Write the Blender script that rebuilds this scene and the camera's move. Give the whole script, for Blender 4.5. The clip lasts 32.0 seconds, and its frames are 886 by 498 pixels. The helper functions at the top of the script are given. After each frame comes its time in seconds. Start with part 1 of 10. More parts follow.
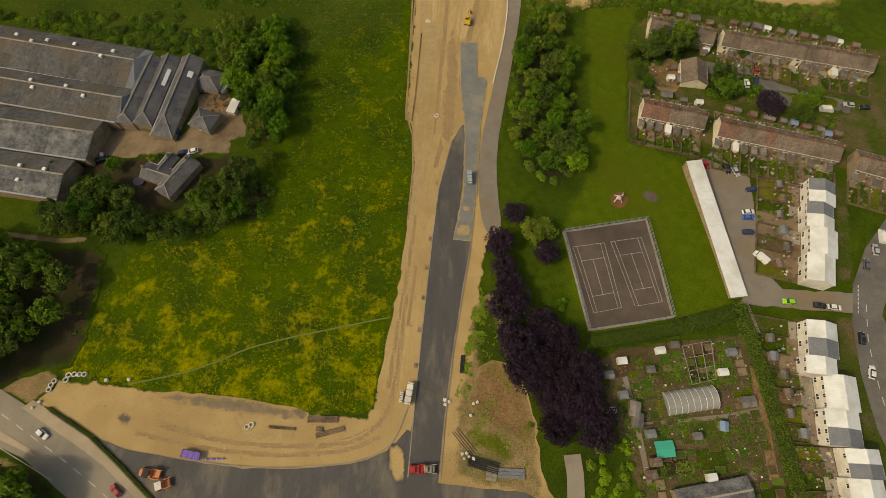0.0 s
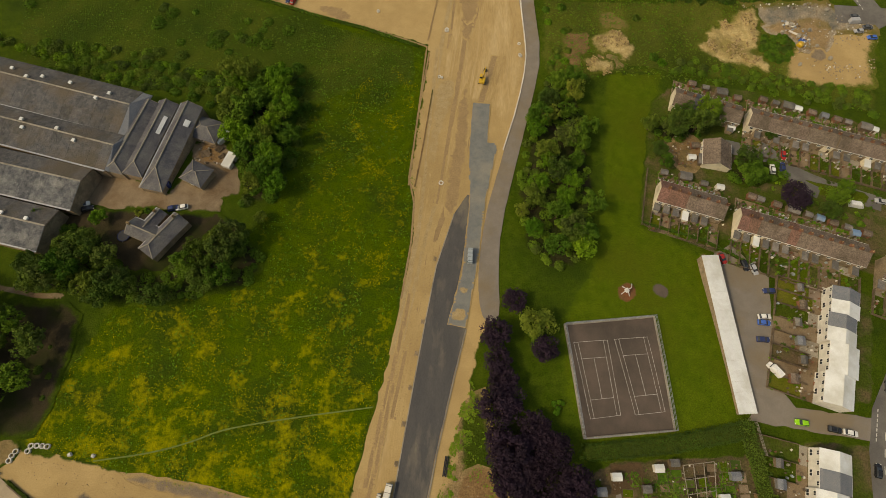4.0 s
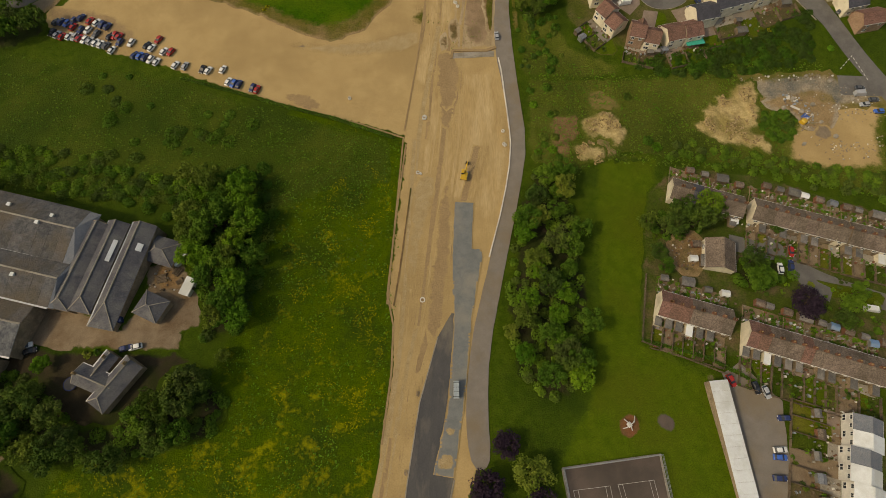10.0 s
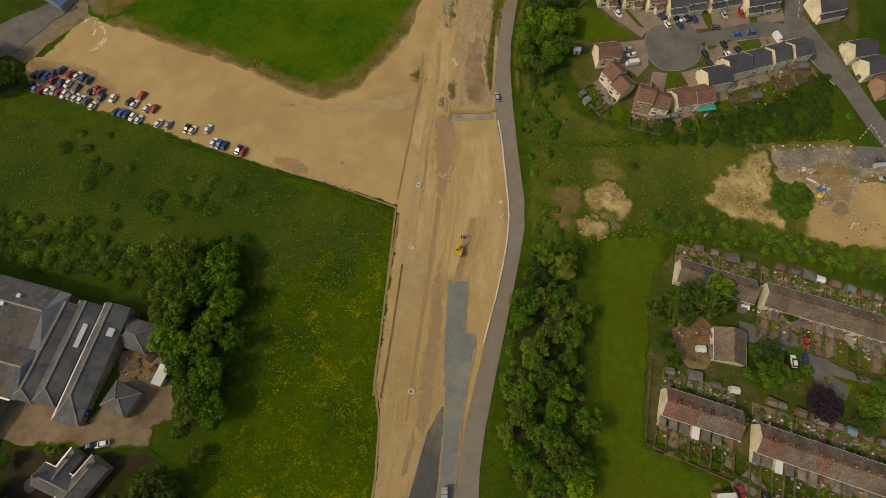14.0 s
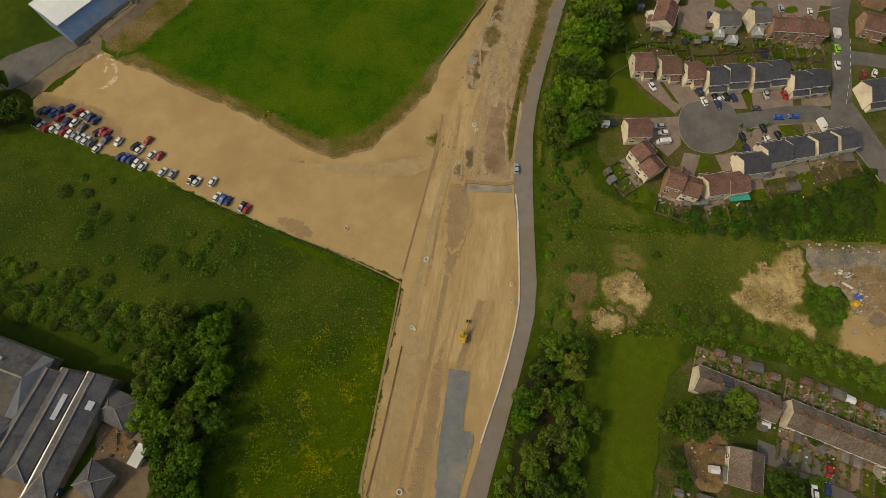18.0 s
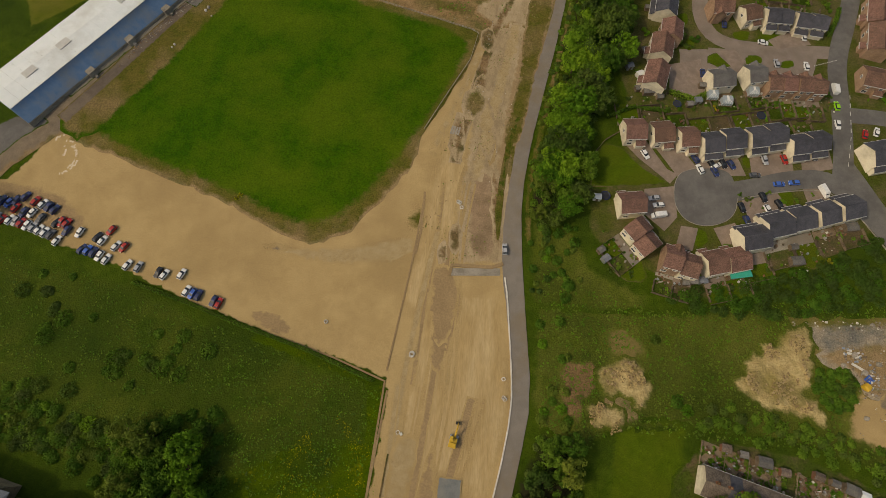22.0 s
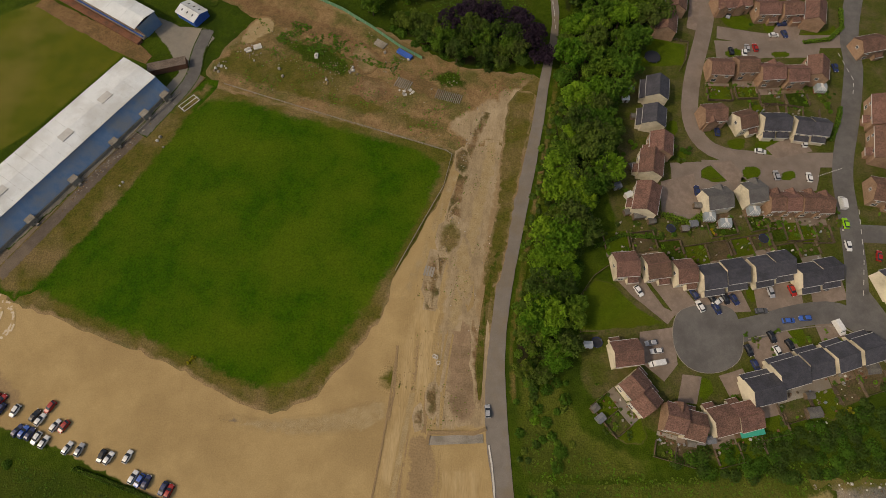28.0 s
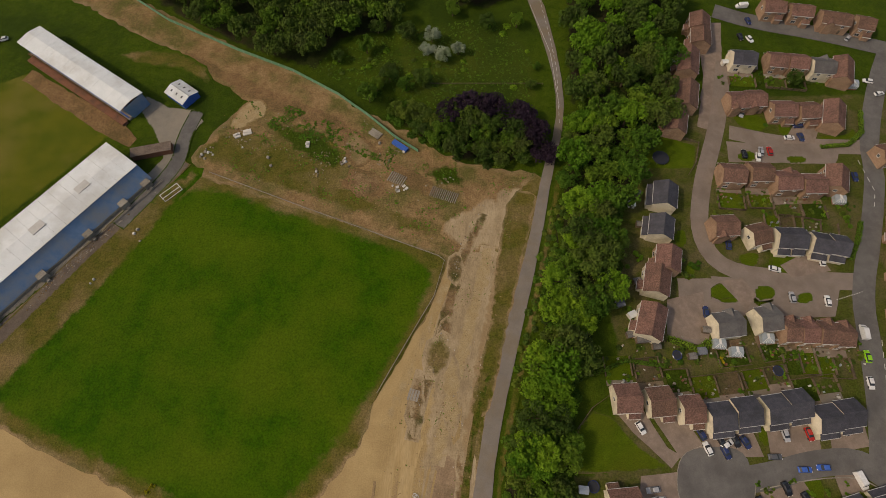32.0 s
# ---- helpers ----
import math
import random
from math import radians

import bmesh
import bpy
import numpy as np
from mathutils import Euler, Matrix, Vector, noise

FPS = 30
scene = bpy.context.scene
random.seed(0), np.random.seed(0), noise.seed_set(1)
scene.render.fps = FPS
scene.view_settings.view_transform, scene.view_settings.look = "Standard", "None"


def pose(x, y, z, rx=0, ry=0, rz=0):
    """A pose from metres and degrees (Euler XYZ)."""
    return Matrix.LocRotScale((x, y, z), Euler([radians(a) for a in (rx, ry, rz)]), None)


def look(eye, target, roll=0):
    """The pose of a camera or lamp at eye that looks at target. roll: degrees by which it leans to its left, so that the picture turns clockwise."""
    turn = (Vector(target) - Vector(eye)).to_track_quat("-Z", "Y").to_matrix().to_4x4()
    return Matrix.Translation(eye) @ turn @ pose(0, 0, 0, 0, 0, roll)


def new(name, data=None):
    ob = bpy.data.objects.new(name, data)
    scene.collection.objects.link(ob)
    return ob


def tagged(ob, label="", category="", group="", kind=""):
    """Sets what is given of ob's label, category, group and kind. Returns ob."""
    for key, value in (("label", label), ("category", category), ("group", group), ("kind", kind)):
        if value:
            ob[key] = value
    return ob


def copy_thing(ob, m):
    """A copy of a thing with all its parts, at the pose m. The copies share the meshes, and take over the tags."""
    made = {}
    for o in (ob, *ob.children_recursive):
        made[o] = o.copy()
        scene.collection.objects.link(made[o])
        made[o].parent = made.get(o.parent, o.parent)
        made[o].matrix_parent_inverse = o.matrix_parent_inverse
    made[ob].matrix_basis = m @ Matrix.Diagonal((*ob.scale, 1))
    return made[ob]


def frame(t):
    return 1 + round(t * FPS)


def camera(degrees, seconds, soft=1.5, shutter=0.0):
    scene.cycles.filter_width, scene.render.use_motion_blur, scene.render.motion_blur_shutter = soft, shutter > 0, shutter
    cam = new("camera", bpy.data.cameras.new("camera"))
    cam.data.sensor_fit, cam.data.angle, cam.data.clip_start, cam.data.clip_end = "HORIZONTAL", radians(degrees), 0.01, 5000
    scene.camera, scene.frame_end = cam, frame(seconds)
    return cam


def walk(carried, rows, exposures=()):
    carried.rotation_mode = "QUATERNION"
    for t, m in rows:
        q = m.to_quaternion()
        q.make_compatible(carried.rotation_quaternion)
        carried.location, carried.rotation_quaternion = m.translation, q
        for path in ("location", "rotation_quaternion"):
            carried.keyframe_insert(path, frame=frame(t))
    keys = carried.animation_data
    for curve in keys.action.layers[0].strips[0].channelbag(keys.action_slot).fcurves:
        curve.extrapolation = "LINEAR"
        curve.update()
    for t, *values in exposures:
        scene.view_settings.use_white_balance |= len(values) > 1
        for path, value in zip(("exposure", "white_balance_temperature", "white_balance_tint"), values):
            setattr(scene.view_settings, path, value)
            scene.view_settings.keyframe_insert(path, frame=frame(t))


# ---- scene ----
cam = camera(81.8, 32.0, soft=0.8)
METRES, EYE, TILT, LEAN, TURN = 253.0, 163.4, 0.0, 0.0, 0.0
ROWS = [
    (0.0, 0.0, 0.0, 0.0, 0.04, -68.93, -0.02),
    (0.5, 0.0024, 0.0144, 0.0003, 0.03, -68.93, -0.07),
    (1.0, 0.0046, 0.0293, 0.0003, 0.3, -68.9, -0.14),
    (1.5, 0.0065, 0.0429, 0.0002, 0.46, -68.86, -0.22),
    (2.0, 0.0072, 0.0577, 0.0003, 1.04, -68.87, -0.37),
    (2.5, 0.009, 0.0718, 0.0006, 1.61, -68.9, -0.39),
    (3.0, 0.0098, 0.0868, 0.001, 2.26, -68.89, -0.52),
    (3.5, 0.0108, 0.1004, 0.0017, 3.05, -68.9, -0.6),
    (4.0, 0.0115, 0.1158, 0.0024, 4.24, -68.98, -0.68),
    (4.5, 0.0121, 0.1296, 0.0028, 5.05, -69.01, -0.72),
    (6.5, 0.0134, 0.1886, 0.0027, 4.08, -69.08, -0.7),
    (7.0, 0.0134, 0.204, 0.0026, 3.36, -69.11, -0.73),
    (7.5, 0.0135, 0.2174, 0.0026, 2.89, -69.07, -0.73),
    (8.0, 0.0136, 0.2332, 0.0027, 2.45, -69.11, -0.74),
    (8.5, 0.0133, 0.2478, 0.0028, 2.27, -69.13, -0.77),
    (9.0, 0.0137, 0.2636, 0.0028, 2.16, -69.16, -0.76),
    (9.5, 0.0147, 0.2778, 0.0027, 2.14, -69.14, -0.74),
    (10.0, 0.0163, 0.2939, 0.0027, 2.13, -69.15, -0.67),
    (10.5, 0.0172, 0.3083, 0.0024, 2.15, -69.14, -0.68),
    (11.0, 0.018, 0.3242, 0.0025, 2.17, -69.15, -0.73),
    (11.5, 0.0194, 0.3391, 0.0026, 2.21, -69.18, -0.73),
    (12.0, 0.0204, 0.3542, 0.0026, 2.22, -69.15, -0.75),
    (12.5, 0.0214, 0.3684, 0.0028, 2.26, -69.12, -0.75),
    (13.0, 0.0221, 0.3837, 0.0031, 2.21, -69.13, -0.77),
    (13.5, 0.0231, 0.3973, 0.0032, 2.59, -69.09, -0.77),
    (14.0, 0.024, 0.4115, 0.0029, 3.24, -69.06, -0.81),
    (14.5, 0.0245, 0.4254, 0.0027, 4.19, -69.09, -0.83),
    (16.5, 0.0247, 0.4847, 0.0047, 6.99, -69.21, -0.91),
    (17.0, 0.0244, 0.5, 0.0051, 7.57, -69.2, -0.92),
    (17.5, 0.0233, 0.5144, 0.0053, 8.05, -69.2, -0.96),
    (18.0, 0.022, 0.5305, 0.0056, 7.89, -69.21, -0.99),
    (18.5, 0.0214, 0.5457, 0.0059, 7.47, -69.2, -0.97),
    (19.0, 0.0201, 0.5619, 0.0059, 7.11, -69.16, -1.0),
    (19.5, 0.0196, 0.5778, 0.0063, 6.82, -69.18, -1.0),
    (20.0, 0.019, 0.5941, 0.0071, 6.61, -69.16, -1.0),
    (20.5, 0.0184, 0.6106, 0.0075, 6.48, -69.2, -1.01),
    (21.0, 0.0183, 0.6273, 0.0077, 6.34, -69.18, -1.0),
    (21.5, 0.0186, 0.6427, 0.0079, 6.18, -69.15, -0.96),
    (22.0, 0.0191, 0.6598, 0.0082, 6.04, -69.14, -0.92),
    (22.5, 0.0199, 0.6749, 0.0082, 5.92, -69.07, -0.88),
    (23.0, 0.0202, 0.6921, 0.0085, 5.85, -69.05, -0.85),
    (23.5, 0.0208, 0.708, 0.009, 5.81, -69.03, -0.8),
    (24.0, 0.0217, 0.7253, 0.0096, 5.73, -69.0, -0.71),
    (24.5, 0.0233, 0.7404, 0.0099, 5.63, -68.92, -0.61),
    (25.0, 0.0248, 0.758, 0.0104, 5.48, -68.84, -0.5),
    (25.5, 0.0264, 0.7745, 0.0109, 5.3, -68.75, -0.4),
    (27.5, 0.0352, 0.842, 0.0114, 4.18, -67.69, -0.05),
    (28.0, 0.0376, 0.86, 0.0122, 3.92, -67.46, 0.06),
    (28.5, 0.0392, 0.8766, 0.0126, 3.7, -67.26, 0.08),
    (29.0, 0.0412, 0.894, 0.0131, 3.52, -67.22, 0.09),
    (29.5, 0.0422, 0.9099, 0.0141, 4.52, -67.19, -0.03),
    (30.0, 0.0434, 0.9276, 0.0149, 4.87, -67.21, -0.08),
    (30.5, 0.0439, 0.945, 0.0161, 5.38, -66.91, -0.1),
    (31.0, 0.0446, 0.9636, 0.0175, 5.5, -65.8, -0.12),
    (31.5, 0.0457, 0.9793, 0.0182, 5.41, -65.18, -0.13),
    (32.0, 0.0462, 0.997, 0.0184, 6.02, -65.14, -0.28),
]
walk(cam, [(t, pose(0, 0, EYE, TILT, LEAN, TURN) @ pose(METRES * x, METRES * y, METRES * z, 90 + pitch, roll, yaw)) for t, x, y, z, yaw, pitch, roll in ROWS],
     exposures=[(0.0, 0.08, 9600.0, 5.0), (9.0, -0.09, 8900.0, 6.0), (20.0, -0.19, 8350.0, 6.5), (32.0, -0.28, 7950.0, 13.0)])

# ---- light ----
world = bpy.data.worlds.new("sky")
scene.world = world
world.use_nodes = True
sky = world.node_tree.nodes.new("ShaderNodeTexSky")
sky.sky_type, sky.sun_disc = "NISHITA", False
SUN_UP, SUN_FROM = 46.0, 248.0     # degrees above the horizon; compass bearing, 0 along +y
sky.sun_elevation, sky.sun_rotation = radians(SUN_UP), radians(SUN_FROM)
sky.dust_density, sky.ozone_density = 3.0, 1.0
world.node_tree.nodes["Background"].inputs[1].default_value = 0.14
world.node_tree.links.new(sky.outputs[0], world.node_tree.nodes["Background"].inputs[0])
sun = new("sun", bpy.data.lights.new("sun", "SUN"))
sun.data.energy, sun.data.angle, sun.data.color = 1.5, radians(4), (1.0, 0.93, 0.82)
b = radians(SUN_FROM)
sun.matrix_basis = look((math.sin(b) * 300, math.cos(b) * 300, 300 * math.tan(radians(SUN_UP))), (0, 0, 0))

# ---- materials ----
def material(name, c1, c2, scale=0.5, c3=None, big=0.06, rough=0.9, bump=0.25, metal=0.0, stretch=(1, 1, 1), fine=6.0, amount=0.5, random_hue=0.0, speckle=None):
    """Grain between two colours, a third colour in large stains, and a fine relief; all in metres."""
    m = bpy.data.materials.new(name)
    m.use_nodes = True
    n, k = m.node_tree.nodes, m.node_tree.links
    p = n["Principled BSDF"]
    geo, mp = n.new("ShaderNodeNewGeometry"), n.new("ShaderNodeMapping")
    mp.inputs["Scale"].default_value = stretch
    k.new(geo.outputs["Position"], mp.inputs["Vector"])

    def cloud(s, detail, lo, hi):
        t, r = n.new("ShaderNodeTexNoise"), n.new("ShaderNodeMapRange")
        t.inputs["Scale"].default_value, t.inputs["Detail"].default_value, t.inputs["Roughness"].default_value = s, detail, 0.62
        r.inputs["From Min"].default_value, r.inputs["From Max"].default_value = lo, hi
        k.new(mp.outputs[0], t.inputs["Vector"])
        k.new(t.outputs["Fac"], r.inputs["Value"])
        return r.outputs[0]

    def mix(f, a, b):
        x = n.new("ShaderNodeMix")
        x.data_type = "RGBA"
        for socket, v in ((x.inputs[0], f), (x.inputs[6], a), (x.inputs[7], b)):
            if hasattr(v, "is_output"):
                k.new(v, socket)
            else:
                socket.default_value = v if isinstance(v, float) else (*v, 1)
        return x.outputs[2]

    col = mix(cloud(scale, 5, 0.36, 0.64), c1, c2)
    if c3:
        col = mix(cloud(big, 4, 0.5 - 0.3 * amount + 0.1, 0.75 - 0.2 * amount), col, c3)
    grain = cloud(fine, 3, 0.3, 0.7)
    dark = n.new("ShaderNodeMix")
    dark.data_type, dark.blend_type = "RGBA", "MULTIPLY"
    dark.inputs[0].default_value = speckle if speckle else 0.5 if rough >= 0.85 and max(c1) < 0.6 else 0.15
    k.new(col, dark.inputs[6])
    k.new(grain, dark.inputs[7])
    col = dark.outputs[2]
    if random_hue:
        info, hsv, r = n.new("ShaderNodeObjectInfo"), n.new("ShaderNodeHueSaturation"), n.new("ShaderNodeMapRange")
        r.inputs["To Min"].default_value, r.inputs["To Max"].default_value = 1 - random_hue, 1 + random_hue
        k.new(info.outputs["Random"], r.inputs["Value"])
        k.new(r.outputs[0], hsv.inputs["Value"])
        r2 = n.new("ShaderNodeMapRange")
        r2.inputs["To Min"].default_value, r2.inputs["To Max"].default_value = 0.5 + random_hue * 0.06, 0.5 - random_hue * 0.06
        k.new(info.outputs["Random"], r2.inputs["Value"])
        k.new(r2.outputs[0], hsv.inputs["Hue"])
        k.new(col, hsv.inputs["Color"])
        col = hsv.outputs[0]
    k.new(col, p.inputs["Base Color"])
    p.inputs["Roughness"].default_value, p.inputs["Metallic"].default_value = rough, metal
    p.inputs["Specular IOR Level"].default_value = 0.06 if rough >= 0.85 else 0.08 if name.endswith("_leaves") else 0.3
    if bump:
        bp = n.new("ShaderNodeBump")
        bp.inputs["Strength"].default_value, bp.inputs["Distance"].default_value = bump, 0.25
        k.new(grain, bp.inputs["Height"])
        k.new(bp.outputs[0], p.inputs["Normal"])
    return m


def paint(name, c, rough=0.35, metal=0.0, glass=False):
    """Smooth paint, plastic or glass with a faint film of dirt."""
    m = material(name, c, tuple(v * 0.88 for v in c), 1.3, rough=rough, bump=0.0, metal=metal, fine=2.5)
    p = m.node_tree.nodes["Principled BSDF"]
    p.inputs["Specular IOR Level"].default_value = 0.5
    return m


GRASS = material("rough_grass", (0.05, 0.092, 0.005), (0.082, 0.124, 0.01), 0.35, (0.04, 0.072, 0.007), 0.035, bump=0.6, fine=3.0)
SCRUB = material("scrub_grass", (0.05, 0.09, 0.007), (0.094, 0.122, 0.014), 0.14, (0.038, 0.072, 0.007), 0.035, bump=0.8, fine=2.0)
VALLEY = material("valley_grass", (0.098, 0.128, 0.014), (0.16, 0.168, 0.032), 0.16, (0.052, 0.082, 0.009), 0.04, bump=0.8, fine=2.0)
LAWN = material("mown_grass", (0.072, 0.12, 0.006), (0.102, 0.15, 0.009), 0.3, (0.094, 0.124, 0.009), 0.05, bump=0.3, fine=3.0)
PITCH = material("pitch_grass", (0.027, 0.085, 0.002), (0.046, 0.112, 0.003), 0.22, (0.078, 0.132, 0.006), 0.035, bump=0.3, fine=1.6, amount=0.65, speckle=0.42)
PITCH_EDGE = material("dry_grass_edge", (0.22, 0.18, 0.055), (0.27, 0.2, 0.075), 0.3, (0.13, 0.135, 0.025), 0.09, bump=0.3)
WORN = material("worn_rough_grass", (0.17, 0.14, 0.032), (0.11, 0.115, 0.018), 0.22, (0.26, 0.185, 0.08), 0.06, bump=0.5, fine=2.0)
RED_SOIL = material("red_brown_soil", (0.25, 0.15, 0.07), (0.32, 0.2, 0.095), 0.3, (0.19, 0.13, 0.055), 0.08, bump=0.5, fine=2.0)
DRY = material("dry_pitch_grass", (0.145, 0.155, 0.015), (0.1, 0.128, 0.011), 0.09, (0.2, 0.18, 0.035), 0.03, bump=0.3, fine=2.5)
FLOWERS = material("buttercup_meadow", (0.054, 0.1, 0.002), (0.084, 0.13, 0.003), 0.3, (0.038, 0.07, 0.006), 0.05, bump=0.6, fine=2.5)
SAND = material("compacted_sandy_soil", (0.475, 0.34, 0.162), (0.43, 0.302, 0.14), 0.12, (0.375, 0.262, 0.122), 0.03, bump=0.15, fine=2.5, speckle=0.2)
SAND_TRACK = material("wheel_tracked_soil", (0.475, 0.335, 0.16), (0.395, 0.275, 0.125), 0.4, (0.53, 0.395, 0.21), 0.12, bump=0.2, stretch=(1, 0.16, 1), fine=2.0, speckle=0.2)
SOIL = material("dug_soil", (0.25, 0.15, 0.075), (0.34, 0.23, 0.12), 0.35, (0.10, 0.10, 0.03), 0.08, bump=0.6, fine=2.0)
PALE_SOIL = material("pale_dry_soil", (0.54, 0.41, 0.225), (0.47, 0.34, 0.17), 0.4, bump=0.4)
DARK_SOIL = material("damp_dark_soil", (0.31, 0.215, 0.115), (0.365, 0.255, 0.135), 0.12, bump=0.3, fine=2.0, speckle=0.25)
BROWN_SUBSOIL = material("brown_stony_subsoil", (0.30, 0.205, 0.125), (0.37, 0.26, 0.16), 0.35, (0.24, 0.17, 0.1), 0.12, bump=0.4, fine=2.0, speckle=0.3)
STAND_PATH = material("dark_trodden_path", (0.135, 0.108, 0.086), (0.175, 0.14, 0.11), 0.4, (0.21, 0.165, 0.12), 0.12, bump=0.3, speckle=0.3)
HEAP = material("heaped_clay", (0.58, 0.45, 0.215), (0.43, 0.315, 0.14), 0.35, (0.30, 0.24, 0.09), 0.12, bump=0.8, fine=1.5, speckle=0.3)
DUG = material("churned_tan_soil", (0.31, 0.21, 0.108), (0.40, 0.28, 0.145), 0.3, (0.2, 0.17, 0.065), 0.09, bump=0.5, fine=2.5)
GREY_SAND = material("mottled_subsoil", (0.42, 0.315, 0.185), (0.32, 0.24, 0.14), 0.45, (0.48, 0.37, 0.23), 0.16, bump=0.4, stretch=(1, 0.5, 1), fine=2.5, speckle=0.22)
FOOTWAY = material("sandy_footway", (0.40, 0.33, 0.235), (0.46, 0.38, 0.27), 0.4, (0.34, 0.28, 0.2), 0.1, bump=0.2, speckle=0.22)
NORTH_SOIL = material("stony_brown_soil", (0.285, 0.178, 0.082), (0.385, 0.252, 0.122), 0.35, (0.15, 0.145, 0.04), 0.07, bump=0.6, fine=2.0, amount=0.55)
SCUFF = material("pale_scuffed_dust", (0.66, 0.56, 0.42), (0.56, 0.46, 0.32), 0.8, bump=0.1)
SPOIL = material("grey_spoil", (0.25, 0.195, 0.14), (0.32, 0.25, 0.175), 0.4, bump=0.5)
OIL = material("sooty_stain", (0.15, 0.125, 0.10), (0.2, 0.165, 0.125), 0.6, bump=0.2)
TRODDEN = material("trodden_grass", (0.2, 0.27, 0.08), (0.16, 0.21, 0.055), 0.6, bump=0.2)
MAIN_ROAD = material("pale_worn_asphalt", (0.245, 0.222, 0.182), (0.285, 0.255, 0.205), 0.3, (0.31, 0.27, 0.21), 0.07, rough=0.85, bump=0.15, speckle=0.22)
RUBBLE_SOIL = material("stony_rubble_soil", (0.36, 0.30, 0.22), (0.46, 0.38, 0.27), 0.3, (0.2, 0.19, 0.16), 0.09, bump=0.6, fine=2.0)
TARMAC = material("fresh_tarmac", (0.072, 0.071, 0.073), (0.09, 0.087, 0.085), 0.3, (0.17, 0.15, 0.12), 0.14, rough=0.8, bump=0.15, stretch=(1, 0.35, 1), amount=0.3, speckle=0.22)
OLD_ROAD = material("worn_asphalt", (0.15, 0.142, 0.132), (0.18, 0.17, 0.158), 0.4, (0.125, 0.118, 0.11), 0.12, rough=0.85, bump=0.15, speckle=0.22)
PATH = material("worn_grey_path", (0.215, 0.19, 0.162), (0.255, 0.225, 0.19), 0.25, (0.23, 0.185, 0.13), 0.07, rough=0.9, bump=0.15, speckle=0.22)
GRAVEL = material("crushed_stone", (0.19, 0.2, 0.195), (0.23, 0.24, 0.23), 0.5, (0.29, 0.28, 0.24), 0.09, bump=0.4, fine=8.0, amount=0.35, speckle=0.25)
LANE = material("tan_shared_lane", (0.245, 0.2, 0.165), (0.285, 0.23, 0.19), 0.3, (0.22, 0.175, 0.14), 0.12, rough=0.9, bump=0.15, speckle=0.26)
PAVING = material("brick_paving", (0.25, 0.195, 0.155), (0.31, 0.24, 0.192), 0.7, (0.22, 0.17, 0.135), 0.2, bump=0.2, speckle=0.22)
CONCRETE = material("weathered_concrete", (0.38, 0.34, 0.28), (0.46, 0.42, 0.35), 0.4, (0.28, 0.25, 0.2), 0.2, bump=0.2)
COURT = material("worn_court_asphalt", (0.105, 0.085, 0.072), (0.135, 0.105, 0.088), 0.2, (0.085, 0.07, 0.06), 0.06, bump=0.15, speckle=0.22)
RED_PAD = material("worn_red_safety_surface", (0.26, 0.10, 0.05), (0.2, 0.11, 0.05), 0.5, bump=0.2)
WHITE_LINE = material("worn_white_line_paint", (0.66, 0.65, 0.6), (0.45, 0.44, 0.4), 1.5, bump=0.0)
GARDEN = material("garden_ground", (0.085, 0.11, 0.018), (0.06, 0.095, 0.012), 0.3, (0.16, 0.12, 0.062), 0.12, bump=0.5, fine=2.0)
ESTATE = material("estate_lawns", (0.075, 0.10, 0.014), (0.11, 0.115, 0.026), 0.3, (0.15, 0.128, 0.055), 0.12, bump=0.5, fine=2.0, amount=0.5)
ALLOTMENT = material("dug_allotment_soil", (0.13, 0.095, 0.055), (0.10, 0.105, 0.03), 0.35, (0.17, 0.12, 0.07), 0.12, bump=0.6, fine=2.0)
BED = material("tilled_bed_soil", (0.16, 0.10, 0.055), (0.12, 0.08, 0.045), 1.0, bump=0.6)
BED_GREEN = material("planted_bed", (0.10, 0.125, 0.02), (0.13, 0.13, 0.035), 1.0, bump=0.8)
BROWN_TILE = material("brown_concrete_tiles", (0.215, 0.168, 0.132), (0.285, 0.225, 0.178), 0.8, (0.165, 0.13, 0.1), 0.15, bump=0.4, fine=2.6, random_hue=0.12, speckle=0.62)
RED_TILE = material("red_brown_roof_tiles", (0.235, 0.135, 0.102), (0.30, 0.172, 0.13), 0.9, (0.19, 0.115, 0.09), 0.25, bump=0.4, fine=2.6, random_hue=0.14, speckle=0.62)
SLATE = material("dark_slate_roof", (0.07, 0.07, 0.085), (0.105, 0.102, 0.118), 0.9, (0.06, 0.06, 0.07), 0.25, rough=0.6, bump=0.3, fine=5.0, random_hue=0.12, speckle=0.45)
GREY_SLATE = material("grey_slate_roof", (0.13, 0.125, 0.12), (0.17, 0.16, 0.15), 0.6, (0.11, 0.1, 0.095), 0.2, rough=0.7, bump=0.3, fine=5.0, random_hue=0.1, speckle=0.4)
WHITE_ROOF = material("white_coated_roofing", (0.741, 0.770, 0.774), (0.684, 0.710, 0.710), 0.4, (0.551, 0.560, 0.530), 0.12, rough=0.6, bump=0.1)
BLUE_GREY_ROOF = material("blue_grey_roofing", (0.2, 0.22, 0.25), (0.25, 0.26, 0.28), 0.5, bump=0.2)
ASBESTOS = material("lichened_corrugated_roofing", (0.095, 0.102, 0.112), (0.20, 0.205, 0.21), 0.8, (0.29, 0.29, 0.28), 0.16, bump=0.5, fine=3.0, amount=0.35, random_hue=0.16)
